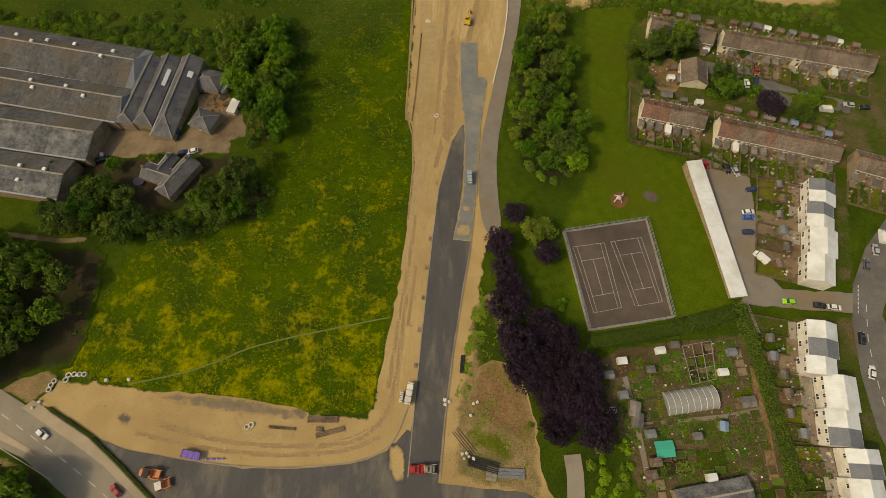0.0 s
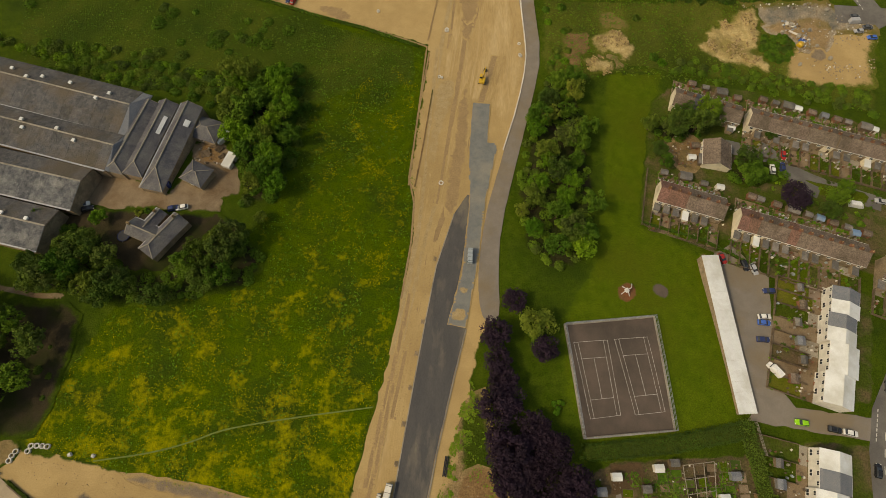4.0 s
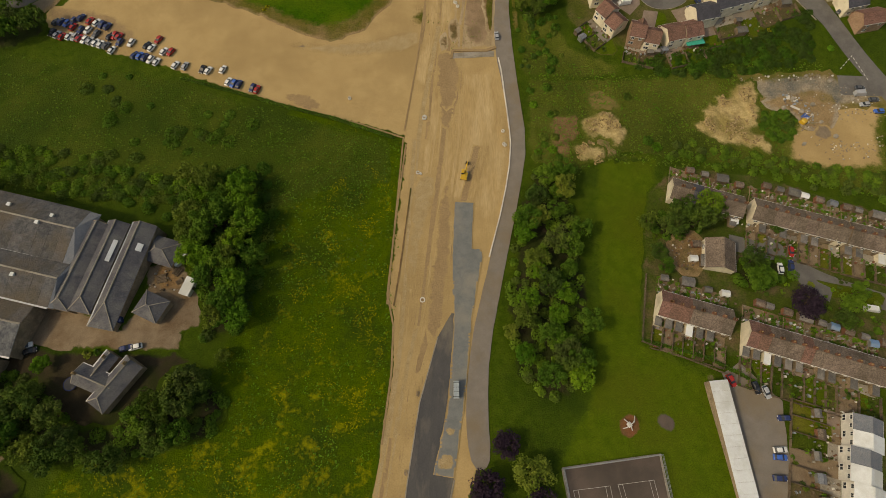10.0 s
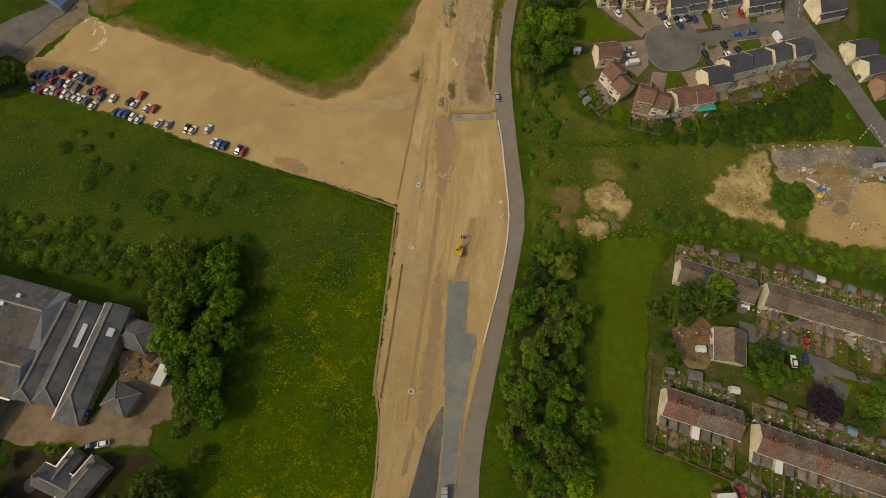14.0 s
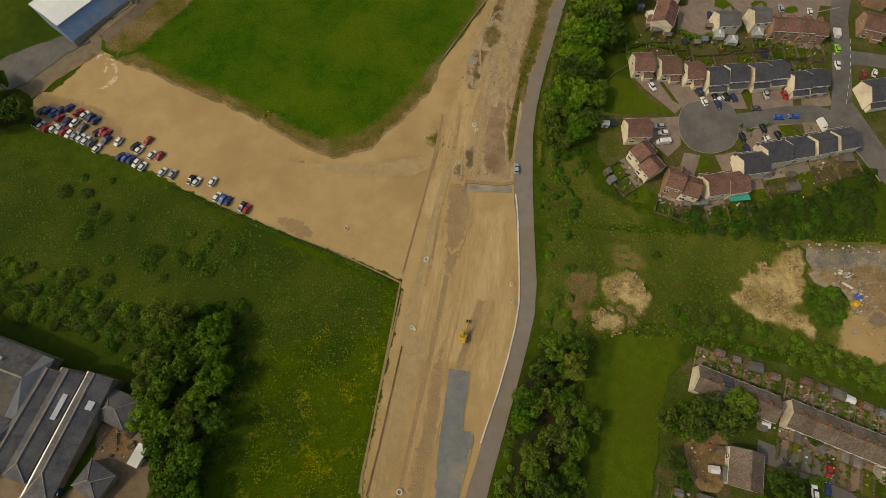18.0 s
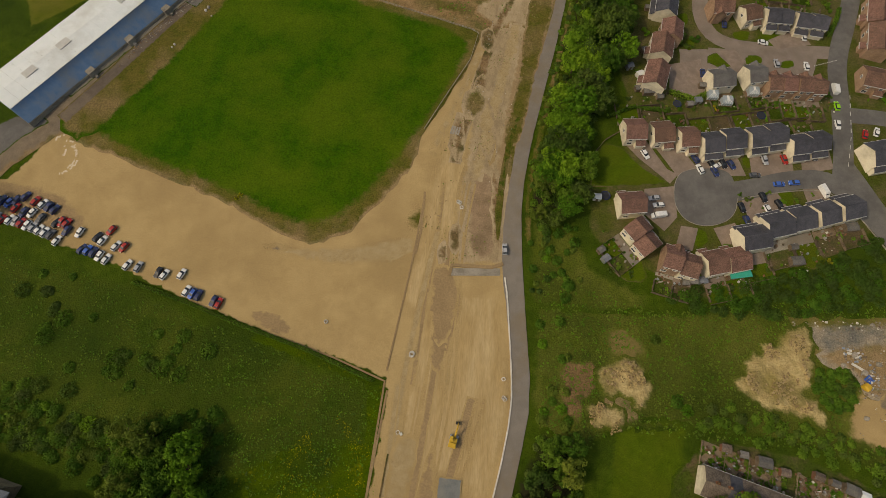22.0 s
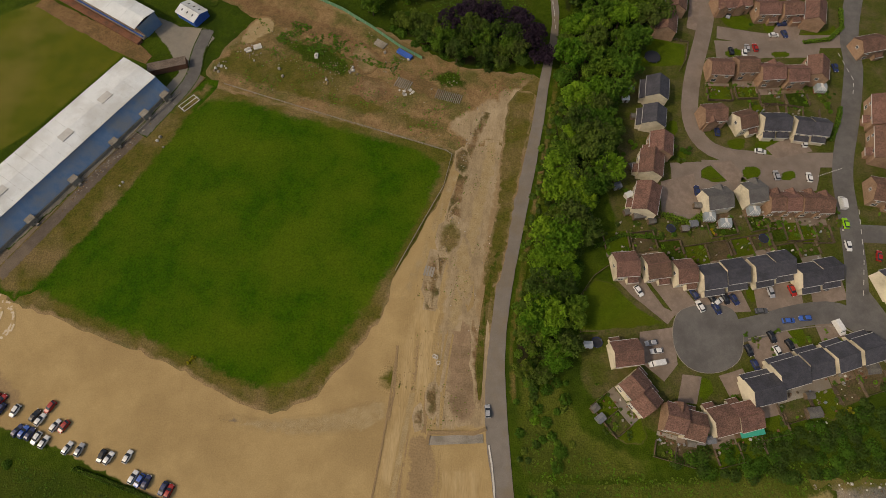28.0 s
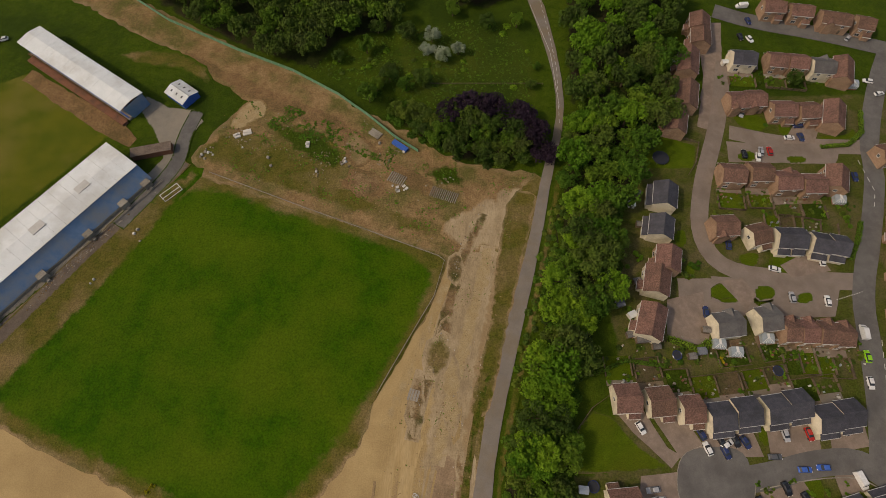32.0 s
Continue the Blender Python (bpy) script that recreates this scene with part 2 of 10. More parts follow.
ASBESTOS_BROWN = material("stained_corrugated_roofing", (0.095, 0.097, 0.105), (0.165, 0.163, 0.16), 0.7, (0.15, 0.128, 0.1), 0.07, bump=0.5, fine=3.0, random_hue=0.16)
MILL_SLATE = material("worn_grey_slates", (0.078, 0.079, 0.096), (0.125, 0.124, 0.138), 0.8, (0.17, 0.168, 0.165), 0.16, rough=0.7, bump=0.3, fine=3.0, speckle=0.5)
YARD = material("trodden_yard_earth", (0.33, 0.25, 0.165), (0.27, 0.20, 0.13), 0.3, (0.20, 0.135, 0.08), 0.1, bump=0.3)
STAND_ROOF = material("off_white_roof_sheet", (0.74, 0.78, 0.77), (0.8, 0.83, 0.82), 0.3, (0.62, 0.63, 0.6), 0.07, rough=0.5, bump=0.1)
DULL_SHEET = material("dull_translucent_sheet", (0.58, 0.57, 0.53), (0.5, 0.49, 0.45), 0.5, rough=0.5, bump=0.1)
BLUE_SHEET = material("faded_blue_sheet", (0.14, 0.245, 0.40), (0.18, 0.29, 0.45), 0.4, (0.25, 0.28, 0.31), 0.1, rough=0.5, bump=0.1)
CREAM = material("cream_render", (0.78, 0.71, 0.55), (0.70, 0.63, 0.48), 0.5, (0.52, 0.46, 0.34), 0.2, bump=0.1)
WHITEWASH = material("white_render", (0.72, 0.69, 0.62), (0.62, 0.59, 0.53), 0.5, (0.5, 0.47, 0.42), 0.2, bump=0.1)
BRICK = material("red_brick_wall", (0.27, 0.125, 0.075), (0.33, 0.16, 0.10), 1.2, (0.2, 0.11, 0.075), 0.3, bump=0.3)
BUFF = material("buff_brick_wall", (0.42, 0.27, 0.18), (0.5, 0.34, 0.23), 1.2, (0.34, 0.22, 0.15), 0.3, bump=0.3)
STONE = material("buff_stone_wall", (0.34, 0.26, 0.17), (0.42, 0.32, 0.22), 0.8, (0.24, 0.19, 0.13), 0.3, bump=0.3)
TIMBER = material("weathered_fence_timber", (0.2, 0.148, 0.1), (0.26, 0.195, 0.135), 0.8, (0.12, 0.095, 0.07), 0.3, bump=0.3)
FELT = material("grey_roofing_felt", (0.15, 0.145, 0.14), (0.2, 0.19, 0.18), 0.7, (0.27, 0.25, 0.22), 0.3, bump=0.2, random_hue=0.25)
HEDGE = material("hedge_leaves", (0.045, 0.075, 0.01), (0.075, 0.105, 0.016), 0.8, bump=0.8, fine=2.0)
BARK = material("bark", (0.12, 0.085, 0.055), (0.17, 0.125, 0.085), 1.0, bump=0.5)
LEAF = {k: material(k + "_leaves", a, b, 0.45, c, 0.13, rough=0.7, bump=0.0, fine=2.2, random_hue=0.26) for k, a, b, c in (
    ("green", (0.083, 0.173, 0.017), (0.139, 0.242, 0.027), (0.064, 0.139, 0.015)),
    ("dark", (0.064, 0.120, 0.018), (0.106, 0.169, 0.027), (0.076, 0.109, 0.027)),
    ("bright", (0.113, 0.242, 0.015), (0.182, 0.325, 0.027), (0.091, 0.204, 0.015)),
    ("purple", (0.037, 0.023, 0.038), (0.052, 0.031, 0.052), (0.032, 0.021, 0.032)),
    ("silver", (0.30, 0.36, 0.25), (0.42, 0.47, 0.34), (0.192, 0.256, 0.128)),
    ("gorse", (0.48, 0.40, 0.02), (0.36, 0.32, 0.02), (0.14, 0.18, 0.02)),
    ("olive", (0.136, 0.189, 0.024), (0.189, 0.242, 0.039), (0.098, 0.151, 0.021)))}
for m_ in LEAF.values():
    n_, k_ = m_.node_tree.nodes, m_.node_tree.links
    tl_, mx_ = n_.new("ShaderNodeBsdfTranslucent"), n_.new("ShaderNodeMixShader")
    mx_.inputs[0].default_value = 0.3
    k_.new(n_["Principled BSDF"].inputs["Base Color"].links[0].from_socket, tl_.inputs[0])
    k_.new(n_["Principled BSDF"].outputs[0], mx_.inputs[1])
    k_.new(tl_.outputs[0], mx_.inputs[2])
    k_.new(mx_.outputs[0], n_["Material Output"].inputs[0])
GLASS = paint("dark_window_glass", (0.035, 0.042, 0.05), 0.08)
PANE = paint("pale_glazing", (0.35, 0.4, 0.42), 0.1)
UPVC = paint("white_plastic_frame", (0.75, 0.74, 0.7), 0.4)
RUBBER = paint("black_rubber", (0.02, 0.02, 0.02), 0.8)
STEEL = paint("galvanised_steel", (0.42, 0.43, 0.44), 0.4, 0.6)
CARS = {k: paint(k + "_car_paint", c, 0.22) for k, c in (
    ("white", (0.8, 0.8, 0.78)), ("silver", (0.42, 0.43, 0.45)), ("black", (0.02, 0.021, 0.025)), ("navy", (0.03, 0.045, 0.13)), ("grey", (0.11, 0.115, 0.125)),
    ("blue", (0.05, 0.14, 0.5)), ("red", (0.42, 0.03, 0.025)), ("green", (0.28, 0.65, 0.03)), ("purple", (0.17, 0.09, 0.45)))}
YELLOW = paint("machine_yellow", (0.62, 0.38, 0.03), 0.5)
ORANGE = paint("machine_orange", (0.6, 0.2, 0.07), 0.5)
TEAL = paint("teal_sheet", (0.03, 0.42, 0.3), 0.5)
LAMP_CLEAR = paint("clear_lamp_lens", (0.7, 0.7, 0.66), 0.15)
PLASTIC_GREEN = paint("green_plastic_mesh", (0.12, 0.3, 0.17), 0.6)
TRAMP = paint("black_trampoline_mat", (0.02, 0.022, 0.03), 0.7)
FILM = paint("milky_polythene", (0.55, 0.56, 0.54), 0.3)
for m_, fac_, tr_ in ((FILM, 0.0, 0.5),):
    m_.node_tree.nodes["Principled BSDF"].inputs["Alpha"].default_value = 1 - tr_


def add_flowers(m, dense_y):
    """Yellow flower drifts over the meadow, thicker towards the road junction."""
    n, k = m.node_tree.nodes, m.node_tree.links
    p = n["Principled BSDF"]
    base = p.inputs["Base Color"].links[0].from_socket
    geo, sep = n.new("ShaderNodeNewGeometry"), n.new("ShaderNodeSeparateXYZ")
    k.new(geo.outputs["Position"], sep.inputs[0])
    far = n.new("ShaderNodeMapRange")
    far.inputs["From Min"].default_value, far.inputs["From Max"].default_value = dense_y
    far.inputs["To Min"].default_value, far.inputs["To Max"].default_value = 0.09, -0.12
    k.new(sep.outputs["Y"], far.inputs["Value"])
    drift, spot, ad, ad2, ramp = n.new("ShaderNodeTexNoise"), n.new("ShaderNodeTexNoise"), n.new("ShaderNodeMath"), n.new("ShaderNodeMath"), n.new("ShaderNodeMapRange")
    drift.inputs["Scale"].default_value, drift.inputs["Detail"].default_value, drift.inputs["Roughness"].default_value = 0.2, 3, 0.45
    spot.inputs["Scale"].default_value, spot.inputs["Detail"].default_value, spot.inputs["Roughness"].default_value = 0.7, 5, 0.62
    for t in (drift, spot):
        k.new(geo.outputs["Position"], t.inputs["Vector"])
    half = n.new("ShaderNodeMath")
    half.operation = "MULTIPLY"
    half.inputs[1].default_value = 0.9
    k.new(spot.outputs["Fac"], half.inputs[0])
    k.new(drift.outputs["Fac"], ad.inputs[0])
    k.new(half.outputs[0], ad.inputs[1])
    k.new(ad.outputs[0], ad2.inputs[0])
    k.new(far.outputs[0], ad2.inputs[1])
    ramp.inputs["From Min"].default_value, ramp.inputs["From Max"].default_value = 0.95, 1.30
    ramp.inputs["To Max"].default_value = 0.7
    k.new(ad2.outputs[0], ramp.inputs["Value"])
    x = n.new("ShaderNodeMix")
    x.data_type = "RGBA"
    x.inputs[7].default_value = (0.33, 0.3, 0.01, 1)
    k.new(ramp.outputs[0], x.inputs[0])
    k.new(base, x.inputs[6])
    k.new(x.outputs[2], p.inputs["Base Color"])


add_flowers(FLOWERS, (8.0, 105.0))


# ---- terrain and mesh helpers ----
def ease(t):
    t = min(max(t, 0.0), 1.0)
    return t * t * (3 - 2 * t)


def height(x, y):
    """The lie of the land: a shallow valley across the walk, a rise under the mill and a hollow beside the old rows."""
    return (1.5 - 7 * ease((y - 50) / 110) + 7 * ease((y - 195) / 90) + 5.5 * math.exp(-((x + 95) ** 2 + (y - 112) ** 2) / 42**2)
            - 3 * math.exp(-((x - 115) ** 2 + (y - 180) ** 2) / 38**2))


def on(p, dz=0.0):
    return Vector((p[0], p[1], height(p[0], p[1]) + dz))


def mesh_of(bm, mats, smooth=False):
    me = bpy.data.meshes.new("mesh")
    bm.to_mesh(me)
    bm.free()
    for m in mats if isinstance(mats, (list, tuple)) else [mats]:
        me.materials.append(m)
    if smooth:
        me.shade_smooth()
    return me


def part(name, bm, mat, parent, label="", smooth=False):
    ob = new(name, bm if isinstance(bm, bpy.types.Mesh) else mesh_of(bm, mat, smooth))
    ob.parent = parent
    if label:
        ob["label"] = label
    return ob


def thing(name, label, category, m=None, group="", kind="", bm=None, mat=None, smooth=False):
    ob = new(name, mesh_of(bm, mat, smooth) if bm else None)
    if m is not None:
        ob.matrix_basis = m
    return tagged(ob, label, category, group, kind)


def box(bm, x0, y0, z0, x1, y1, z1, bevel=0.0, m=None):
    r = bmesh.ops.create_cube(bm, size=1)
    vs = r["verts"]
    for v in vs:
        v.co = Vector(((x0 + x1) / 2 + v.co.x * (x1 - x0), (y0 + y1) / 2 + v.co.y * (y1 - y0), (z0 + z1) / 2 + v.co.z * (z1 - z0)))
    if bevel:
        es = list({e for v in vs for e in v.link_edges})
        out = bmesh.ops.bevel(bm, geom=es, offset=bevel, segments=1, affect="EDGES")
        vs = list({v for f in out["faces"] for v in f.verts} | {v for v in vs if v.is_valid})
    if m is not None:
        bmesh.ops.transform(bm, matrix=m, verts=vs)
    return vs


def boxes(*rows, bevel=0.0):
    bm = bmesh.new()
    for r in rows:
        box(bm, *r, bevel=bevel)
    return bm


def tube(bm, a, b, r0, r1=None, sides=8):
    a, b = Vector(a), Vector(b)
    r1 = r0 if r1 is None else r1
    m = Matrix.Translation((a + b) / 2) @ (b - a).to_track_quat("Z", "Y").to_matrix().to_4x4()
    bmesh.ops.create_cone(bm, cap_ends=True, segments=sides, radius1=r0, radius2=r1, depth=(b - a).length, matrix=m)


def solid(bm, profile, x0, x1):
    """A side profile of (y, z) drawn out along x."""
    a = [bm.verts.new((x0, y, z)) for y, z in profile]
    c = [bm.verts.new((x1, y, z)) for y, z in profile]
    n = len(profile)
    bm.faces.new(a)
    bm.faces.new(c[::-1])
    for i in range(n):
        bm.faces.new((a[i], c[i], c[(i + 1) % n], a[(i + 1) % n]))
    bmesh.ops.recalc_face_normals(bm, faces=bm.faces)


from mathutils.geometry import delaunay_2d_cdt


def inside(p, poly):
    hit, j = False, len(poly) - 1
    for i in range(len(poly)):
        (xi, yi), (xj, yj) = poly[i], poly[j]
        if (yi > p[1]) != (yj > p[1]) and p[0] < (xj - xi) * (p[1] - yi) / (yj - yi) + xi:
            hit = not hit
        j = i
    return hit


def rounded(pts, closed=True, turns=1):
    """Cuts the corners off a line, for soft outlines."""
    for _ in range(turns):
        out, n = [], len(pts)
        for i in range(n if closed else n - 1):
            a, c = Vector(pts[i]), Vector(pts[(i + 1) % n])
            out += [tuple(a.lerp(c, 0.25)), tuple(a.lerp(c, 0.75))]
        pts = out if closed else [tuple(pts[0])] + out + [tuple(pts[-1])]
    return pts


LAYERS = {}


FEATHERED = {}
EDGE = {"rough_grass": 4.5, "soil_band": 4.0, "stand_path": 1.2, "damp_patch": 2.6, "pale_patch": 3.0, "dug_ground": 4.0, "pitch_margin": 3.0, "training_pitch": 6.5, "wheel_rut": 0.9, "stadium_pitch": 2.0, "meadow": 2.5, "scrubland": 5.0, "park_lawn": 5.0, "valley_scrub": 5.0, "building_site": 1.6,
        "haul_track": 6.0, "woodland_floor": 4.0, "clay_heap": 4.2, "soil_patch": 4.0, "excavation": 6.0, "garden_lawn": 0.8, "corner_lawn": 0.8, "stone_bed": 0.35, "soil_apron": 2.5, "mill_yard": 2.0, "garden_ground": 2.0, "allotments": 1.5, "verge": 2.0,
        "estate_ground": 3.0, "allotment_plot": 0.7, "woodland_clearing": 5.0, "wood_track": 1.0, "play_surface": 1.4, "tyre_mark": 0.25, "stone_heap": 1.4, "meadow_path": 0.3, "hut_yard": 1.0, "stand_lane": 1.0, "farm_garden": 3.0}
UNDER = {**dict.fromkeys(("damp_patch", "pale_patch", "wheel_rut", "haul_track", "dug_ground", "pitch_margin", "stone_bed", "verge", "tyre_mark"), SAND), "training_pitch": WORN, "soil_apron": TARMAC, "clay_heap": VALLEY, "excavation": VALLEY,
         "garden_lawn": ESTATE, "allotment_plot": ALLOTMENT, "corner_lawn": ESTATE, "play_surface": LAWN, "stone_heap": GRAVEL, "meadow_path": FLOWERS}


def feathered(mat, under):
    """A ground cover that runs out into the surface beneath it over a broken edge."""
    key = (mat.name, under.name)
    if key not in FEATHERED:
        m = mat.copy()
        m.name = mat.name + "_over_" + under.name
        n, k = m.node_tree.nodes, m.node_tree.links
        twin = {}
        for o in under.node_tree.nodes:
            if o.type in ("OUTPUT_MATERIAL", "BSDF_PRINCIPLED"):
                continue
            c = n.new(o.bl_idname)
            if o.type == "MIX":
                c.data_type, c.blend_type = o.data_type, o.blend_type
            if o.type == "MATH":
                c.operation = o.operation
            for a, b in zip(o.inputs, c.inputs):
                if hasattr(a, "default_value"):
                    b.default_value = a.default_value
            twin[o.name] = c
        for l in under.node_tree.links:
            if l.from_node.name in twin and l.to_node.name in twin:
                k.new(twin[l.from_node.name].outputs[list(l.from_node.outputs).index(l.from_socket)], twin[l.to_node.name].inputs[list(l.to_node.inputs).index(l.to_socket)])
        q = under.node_tree.nodes["Principled BSDF"].inputs["Base Color"].links[0]
        below = twin[q.from_node.name].outputs[list(q.from_node.outputs).index(q.from_socket)]
        p = n["Principled BSDF"]
        above = p.inputs["Base Color"].links[0].from_socket
        at_, geo, t, ad, r, x = n.new("ShaderNodeAttribute"), n.new("ShaderNodeNewGeometry"), n.new("ShaderNodeTexNoise"), n.new("ShaderNodeMath"), n.new("ShaderNodeMapRange"), n.new("ShaderNodeMix")
        at_.attribute_name = "inward"
        t.inputs["Scale"].default_value, t.inputs["Detail"].default_value, t.inputs["Roughness"].default_value = 0.45, 6, 0.72
        k.new(geo.outputs["Position"], t.inputs["Vector"])
        k.new(at_.outputs["Fac"], ad.inputs[0])
        k.new(t.outputs["Fac"], ad.inputs[1])
        r.interpolation_type = "SMOOTHSTEP"
        r.inputs["From Min"].default_value, r.inputs["From Max"].default_value = 0.7, 1.15
        k.new(ad.outputs[0], r.inputs["Value"])
        x.data_type = "RGBA"
        k.new(r.outputs[0], x.inputs[0])
        k.new(below, x.inputs[6])
        k.new(above, x.inputs[7])
        k.new(x.outputs[2], p.inputs["Base Color"])
        FEATHERED[key] = m
    return FEATHERED[key]


def inside_many(q, poly):
    hit = np.zeros(len(q), bool)
    p = np.array(poly)
    for (xi, yi), (xj, yj) in zip(p, np.roll(p, 1, 0)):
        if yi != yj:
            hit ^= ((yi > q[:, 1]) != (yj > q[:, 1])) & (q[:, 0] < (xj - xi) * (q[:, 1] - yi) / (yj - yi) + xi)
    return hit


def drape(name, pts, mat, dz, ragged=0.0, soft=0, label="", category="", kind="structure", step=6.0, lift=None, seg=2.5, parent=None, under=None):
    """A sheet over the land inside an outline, its edge ragged by some metres and thinning out where EDGE says so."""
    key = (name, round(dz, 2))
    LAYERS[key] = LAYERS.get(key, -1) + 1
    dz += (0.0015 if name in ("wheel_rut", "garden_plot") else 0.004) * LAYERS[key]
    wide = EDGE.get(name, 0.0)
    if wide:
        step, seg = min(step, max(1.2, wide * 0.75)), min(seg, max(0.8, wide))
    pts = rounded(pts, True, soft) if soft else list(pts)
    line = []
    for i in range(len(pts)):
        a, c = Vector(pts[i]), Vector(pts[(i + 1) % len(pts)])
        k = max(1, int((c - a).length / seg))
        line += [a.lerp(c, j / k) for j in range(k)]
    if ragged:
        line = [p + Vector((noise.noise((p.x * 0.35, p.y * 0.35, 1.7)), noise.noise((p.x * 0.35, p.y * 0.35, 9.1)))) * ragged * 1.6 for p in line]
    edge = [tuple(p) for p in line]
    lo, hi = np.min(edge, 0), np.max(edge, 0)
    gx, gy = np.meshgrid(np.arange(lo[0] + step / 2, hi[0], step), np.arange(lo[1] + step / 2, hi[1], step))
    core = np.stack([gx.ravel(), gy.ravel()], 1) if gx.size else np.zeros((0, 2))
    core = core[inside_many(core, edge)] if len(core) else core
    n = len(edge)
    vs, _, fs, *_ = delaunay_2d_cdt([Vector(p) for p in edge] + [Vector(p) for p in core], [(i, (i + 1) % n) for i in range(n)], [], 1, 1e-4)
    co = [(v.x, v.y, height(v.x, v.y) + dz + (lift(v.x, v.y) if lift else 0)) for v in vs]
    me = bpy.data.meshes.new("mesh")
    fs = [f if (vs[f[1]] - vs[f[0]]).cross(vs[f[2]] - vs[f[0]]) > 0 else f[::-1] for f in fs]
    me.from_pydata(co, [], fs)
    if wide:
        q, e = np.array([v[:] for v in vs])[:, :2], np.array(edge)
        d = np.concatenate([np.sqrt(((s[:, None] - e[None]) ** 2).sum(-1)).min(1) for s in np.array_split(q, max(1, len(q) // 2000))])
        me.attributes.new("inward", "FLOAT", "POINT").data.foreach_set("value", np.clip(d / wide, 0, 1).astype(np.float32))
        if lift:
            for v, f in zip(me.vertices, d / wide):
                v.co.z = height(v.co.x, v.co.y) + dz + lift(v.co.x, v.co.y) * min(1.0, f)
        mat = feathered(mat, under or UNDER.get(name, GRASS))
    me.materials.append(mat)
    me.shade_smooth()
    ob = new(name, me)
    if parent:
        ob.parent = parent
        return ob
    return tagged(ob, label, category, "", kind)


def offset_line(pts, d):
    out = []
    for i, p in enumerate(pts):
        a, c = Vector(pts[max(i - 1, 0)]), Vector(pts[min(i + 1, len(pts) - 1)])
        t = (c - a).normalized()
        out.append((p[0] - t.y * d, p[1] + t.x * d))
    return out


def ribbon(name, pts, width, mat, dz, soft=2, **tags):
    pts = rounded(pts, False, soft)
    return drape(name, offset_line(pts, width / 2) + offset_line(pts, -width / 2)[::-1], mat, dz, **tags)


def dense(pts, step):
    out = []
    for a, c in zip(pts, pts[1:]):
        a, c = Vector(a), Vector(c)
        k = max(1, math.ceil((c - a).length / step))
        out += [a.lerp(c, j / k) for j in range(k)]
    return out + [Vector(pts[-1])]


def rail_bm(pts, width, z0, z1, step=4.0):
    """A bar of a given width between two heights over the land, along a line."""
    line = dense(pts, step)
    flat = [(p.x, p.y) for p in line]
    left, right = offset_line(flat, width / 2), offset_line(flat, -width / 2)
    bm = bmesh.new()
    rings = [[bm.verts.new(on(l, z0)), bm.verts.new(on(r, z0)), bm.verts.new(on(r, z1)), bm.verts.new(on(l, z1))] for l, r in zip(left, right)]
    for a, c in zip(rings, rings[1:]):
        for i in range(4):
            bm.faces.new((a[i], a[(i + 1) % 4], c[(i + 1) % 4], c[i]))
    bm.faces.new(rings[0][::-1])
    bm.faces.new(rings[-1])
    bmesh.ops.recalc_face_normals(bm, faces=bm.faces)
    return bm


def kerb(name, pts, width, h, mat, label, category, soft=0, kind="structure", base=-0.3):
    pts = rounded(pts, False, soft) if soft else pts
    return thing(name, label, category, kind=kind, bm=rail_bm(pts, width, base, h), mat=mat)


def at(p, yaw=0.0, dz=0.0):
    v = on(p, dz)
    return pose(v.x, v.y, v.z, 0, 0, yaw)


def heading(a, c):
    return math.degrees(math.atan2(c[1] - a[1], c[0] - a[0]))


# ---- the ground ----
def ground_sheet():
    xs = sorted({*[-3000, -1800, -1000, -600, -400, -320], *range(-260, 261, 6), *[320, 400, 600, 1000, 1800, 3000]})
    ys = sorted({*[-3000, -1800, -1000, -500, -250, -140], *range(-96, 601, 6), *[680, 800, 1100, 1800, 3000]})
    nx = len(xs)
    co = [(x, y, height(x, y)) for y in ys for x in xs]
    fs = [(j * nx + i, j * nx + i + 1, (j + 1) * nx + i + 1, (j + 1) * nx + i) for j in range(len(ys) - 1) for i in range(nx - 1)]
    me = bpy.data.meshes.new("mesh")
    me.from_pydata(co, [], fs)
    me.materials.append(GRASS)
    me.shade_smooth()
    tagged(new("ground", me), "rough green grassland rolling away on all sides", "ground", "", "structure")


ground_sheet()
drape("meadow", [(-21.1, 8.7), (-17.0, 35.4), (-13.6, 56.5), (-11.5, 77.9), (-10.8, 94.6), (-11.2, 110.1), (-14.1, 119.7), (-13.4, 135.4), (-11.7, 162.5), (-11.4, 181.4), (-11.4, 211.3), (-37.5, 217.8), (-65.7, 187.8), (-83.9, 161.2), (-63.6, 105.3), (-70.6, 70.5), (-104.0, 64.1), (-113.6, 39.0), (-121.6, 21.1), (-112.5, 19.8), (-97.7, 16.0), (-74.6, 12.7), (-48.4, 9.5), (-31.3, 8.2)], FLOWERS, 0.05, 0.8,
      label="meadow of long grass thick with yellow buttercups", category="meadow")
drape("scrubland", [(-198.8, 223.0), (-168.8, 216.2), (-123.2, 210.1), (-104.3, 208.2), (-67.7, 194.9), (-19.4, 182.6), (-16.0, 165.0), (-37.0, 161.6), (-56.3, 150.7), (-56.9, 132.0), (-90.3, 148.4), (-117.8, 149.8), (-179.3, 155.2)], SCRUB, 0.06, 1.0, label="rough grass and low scrub below the car park", category="scrub")
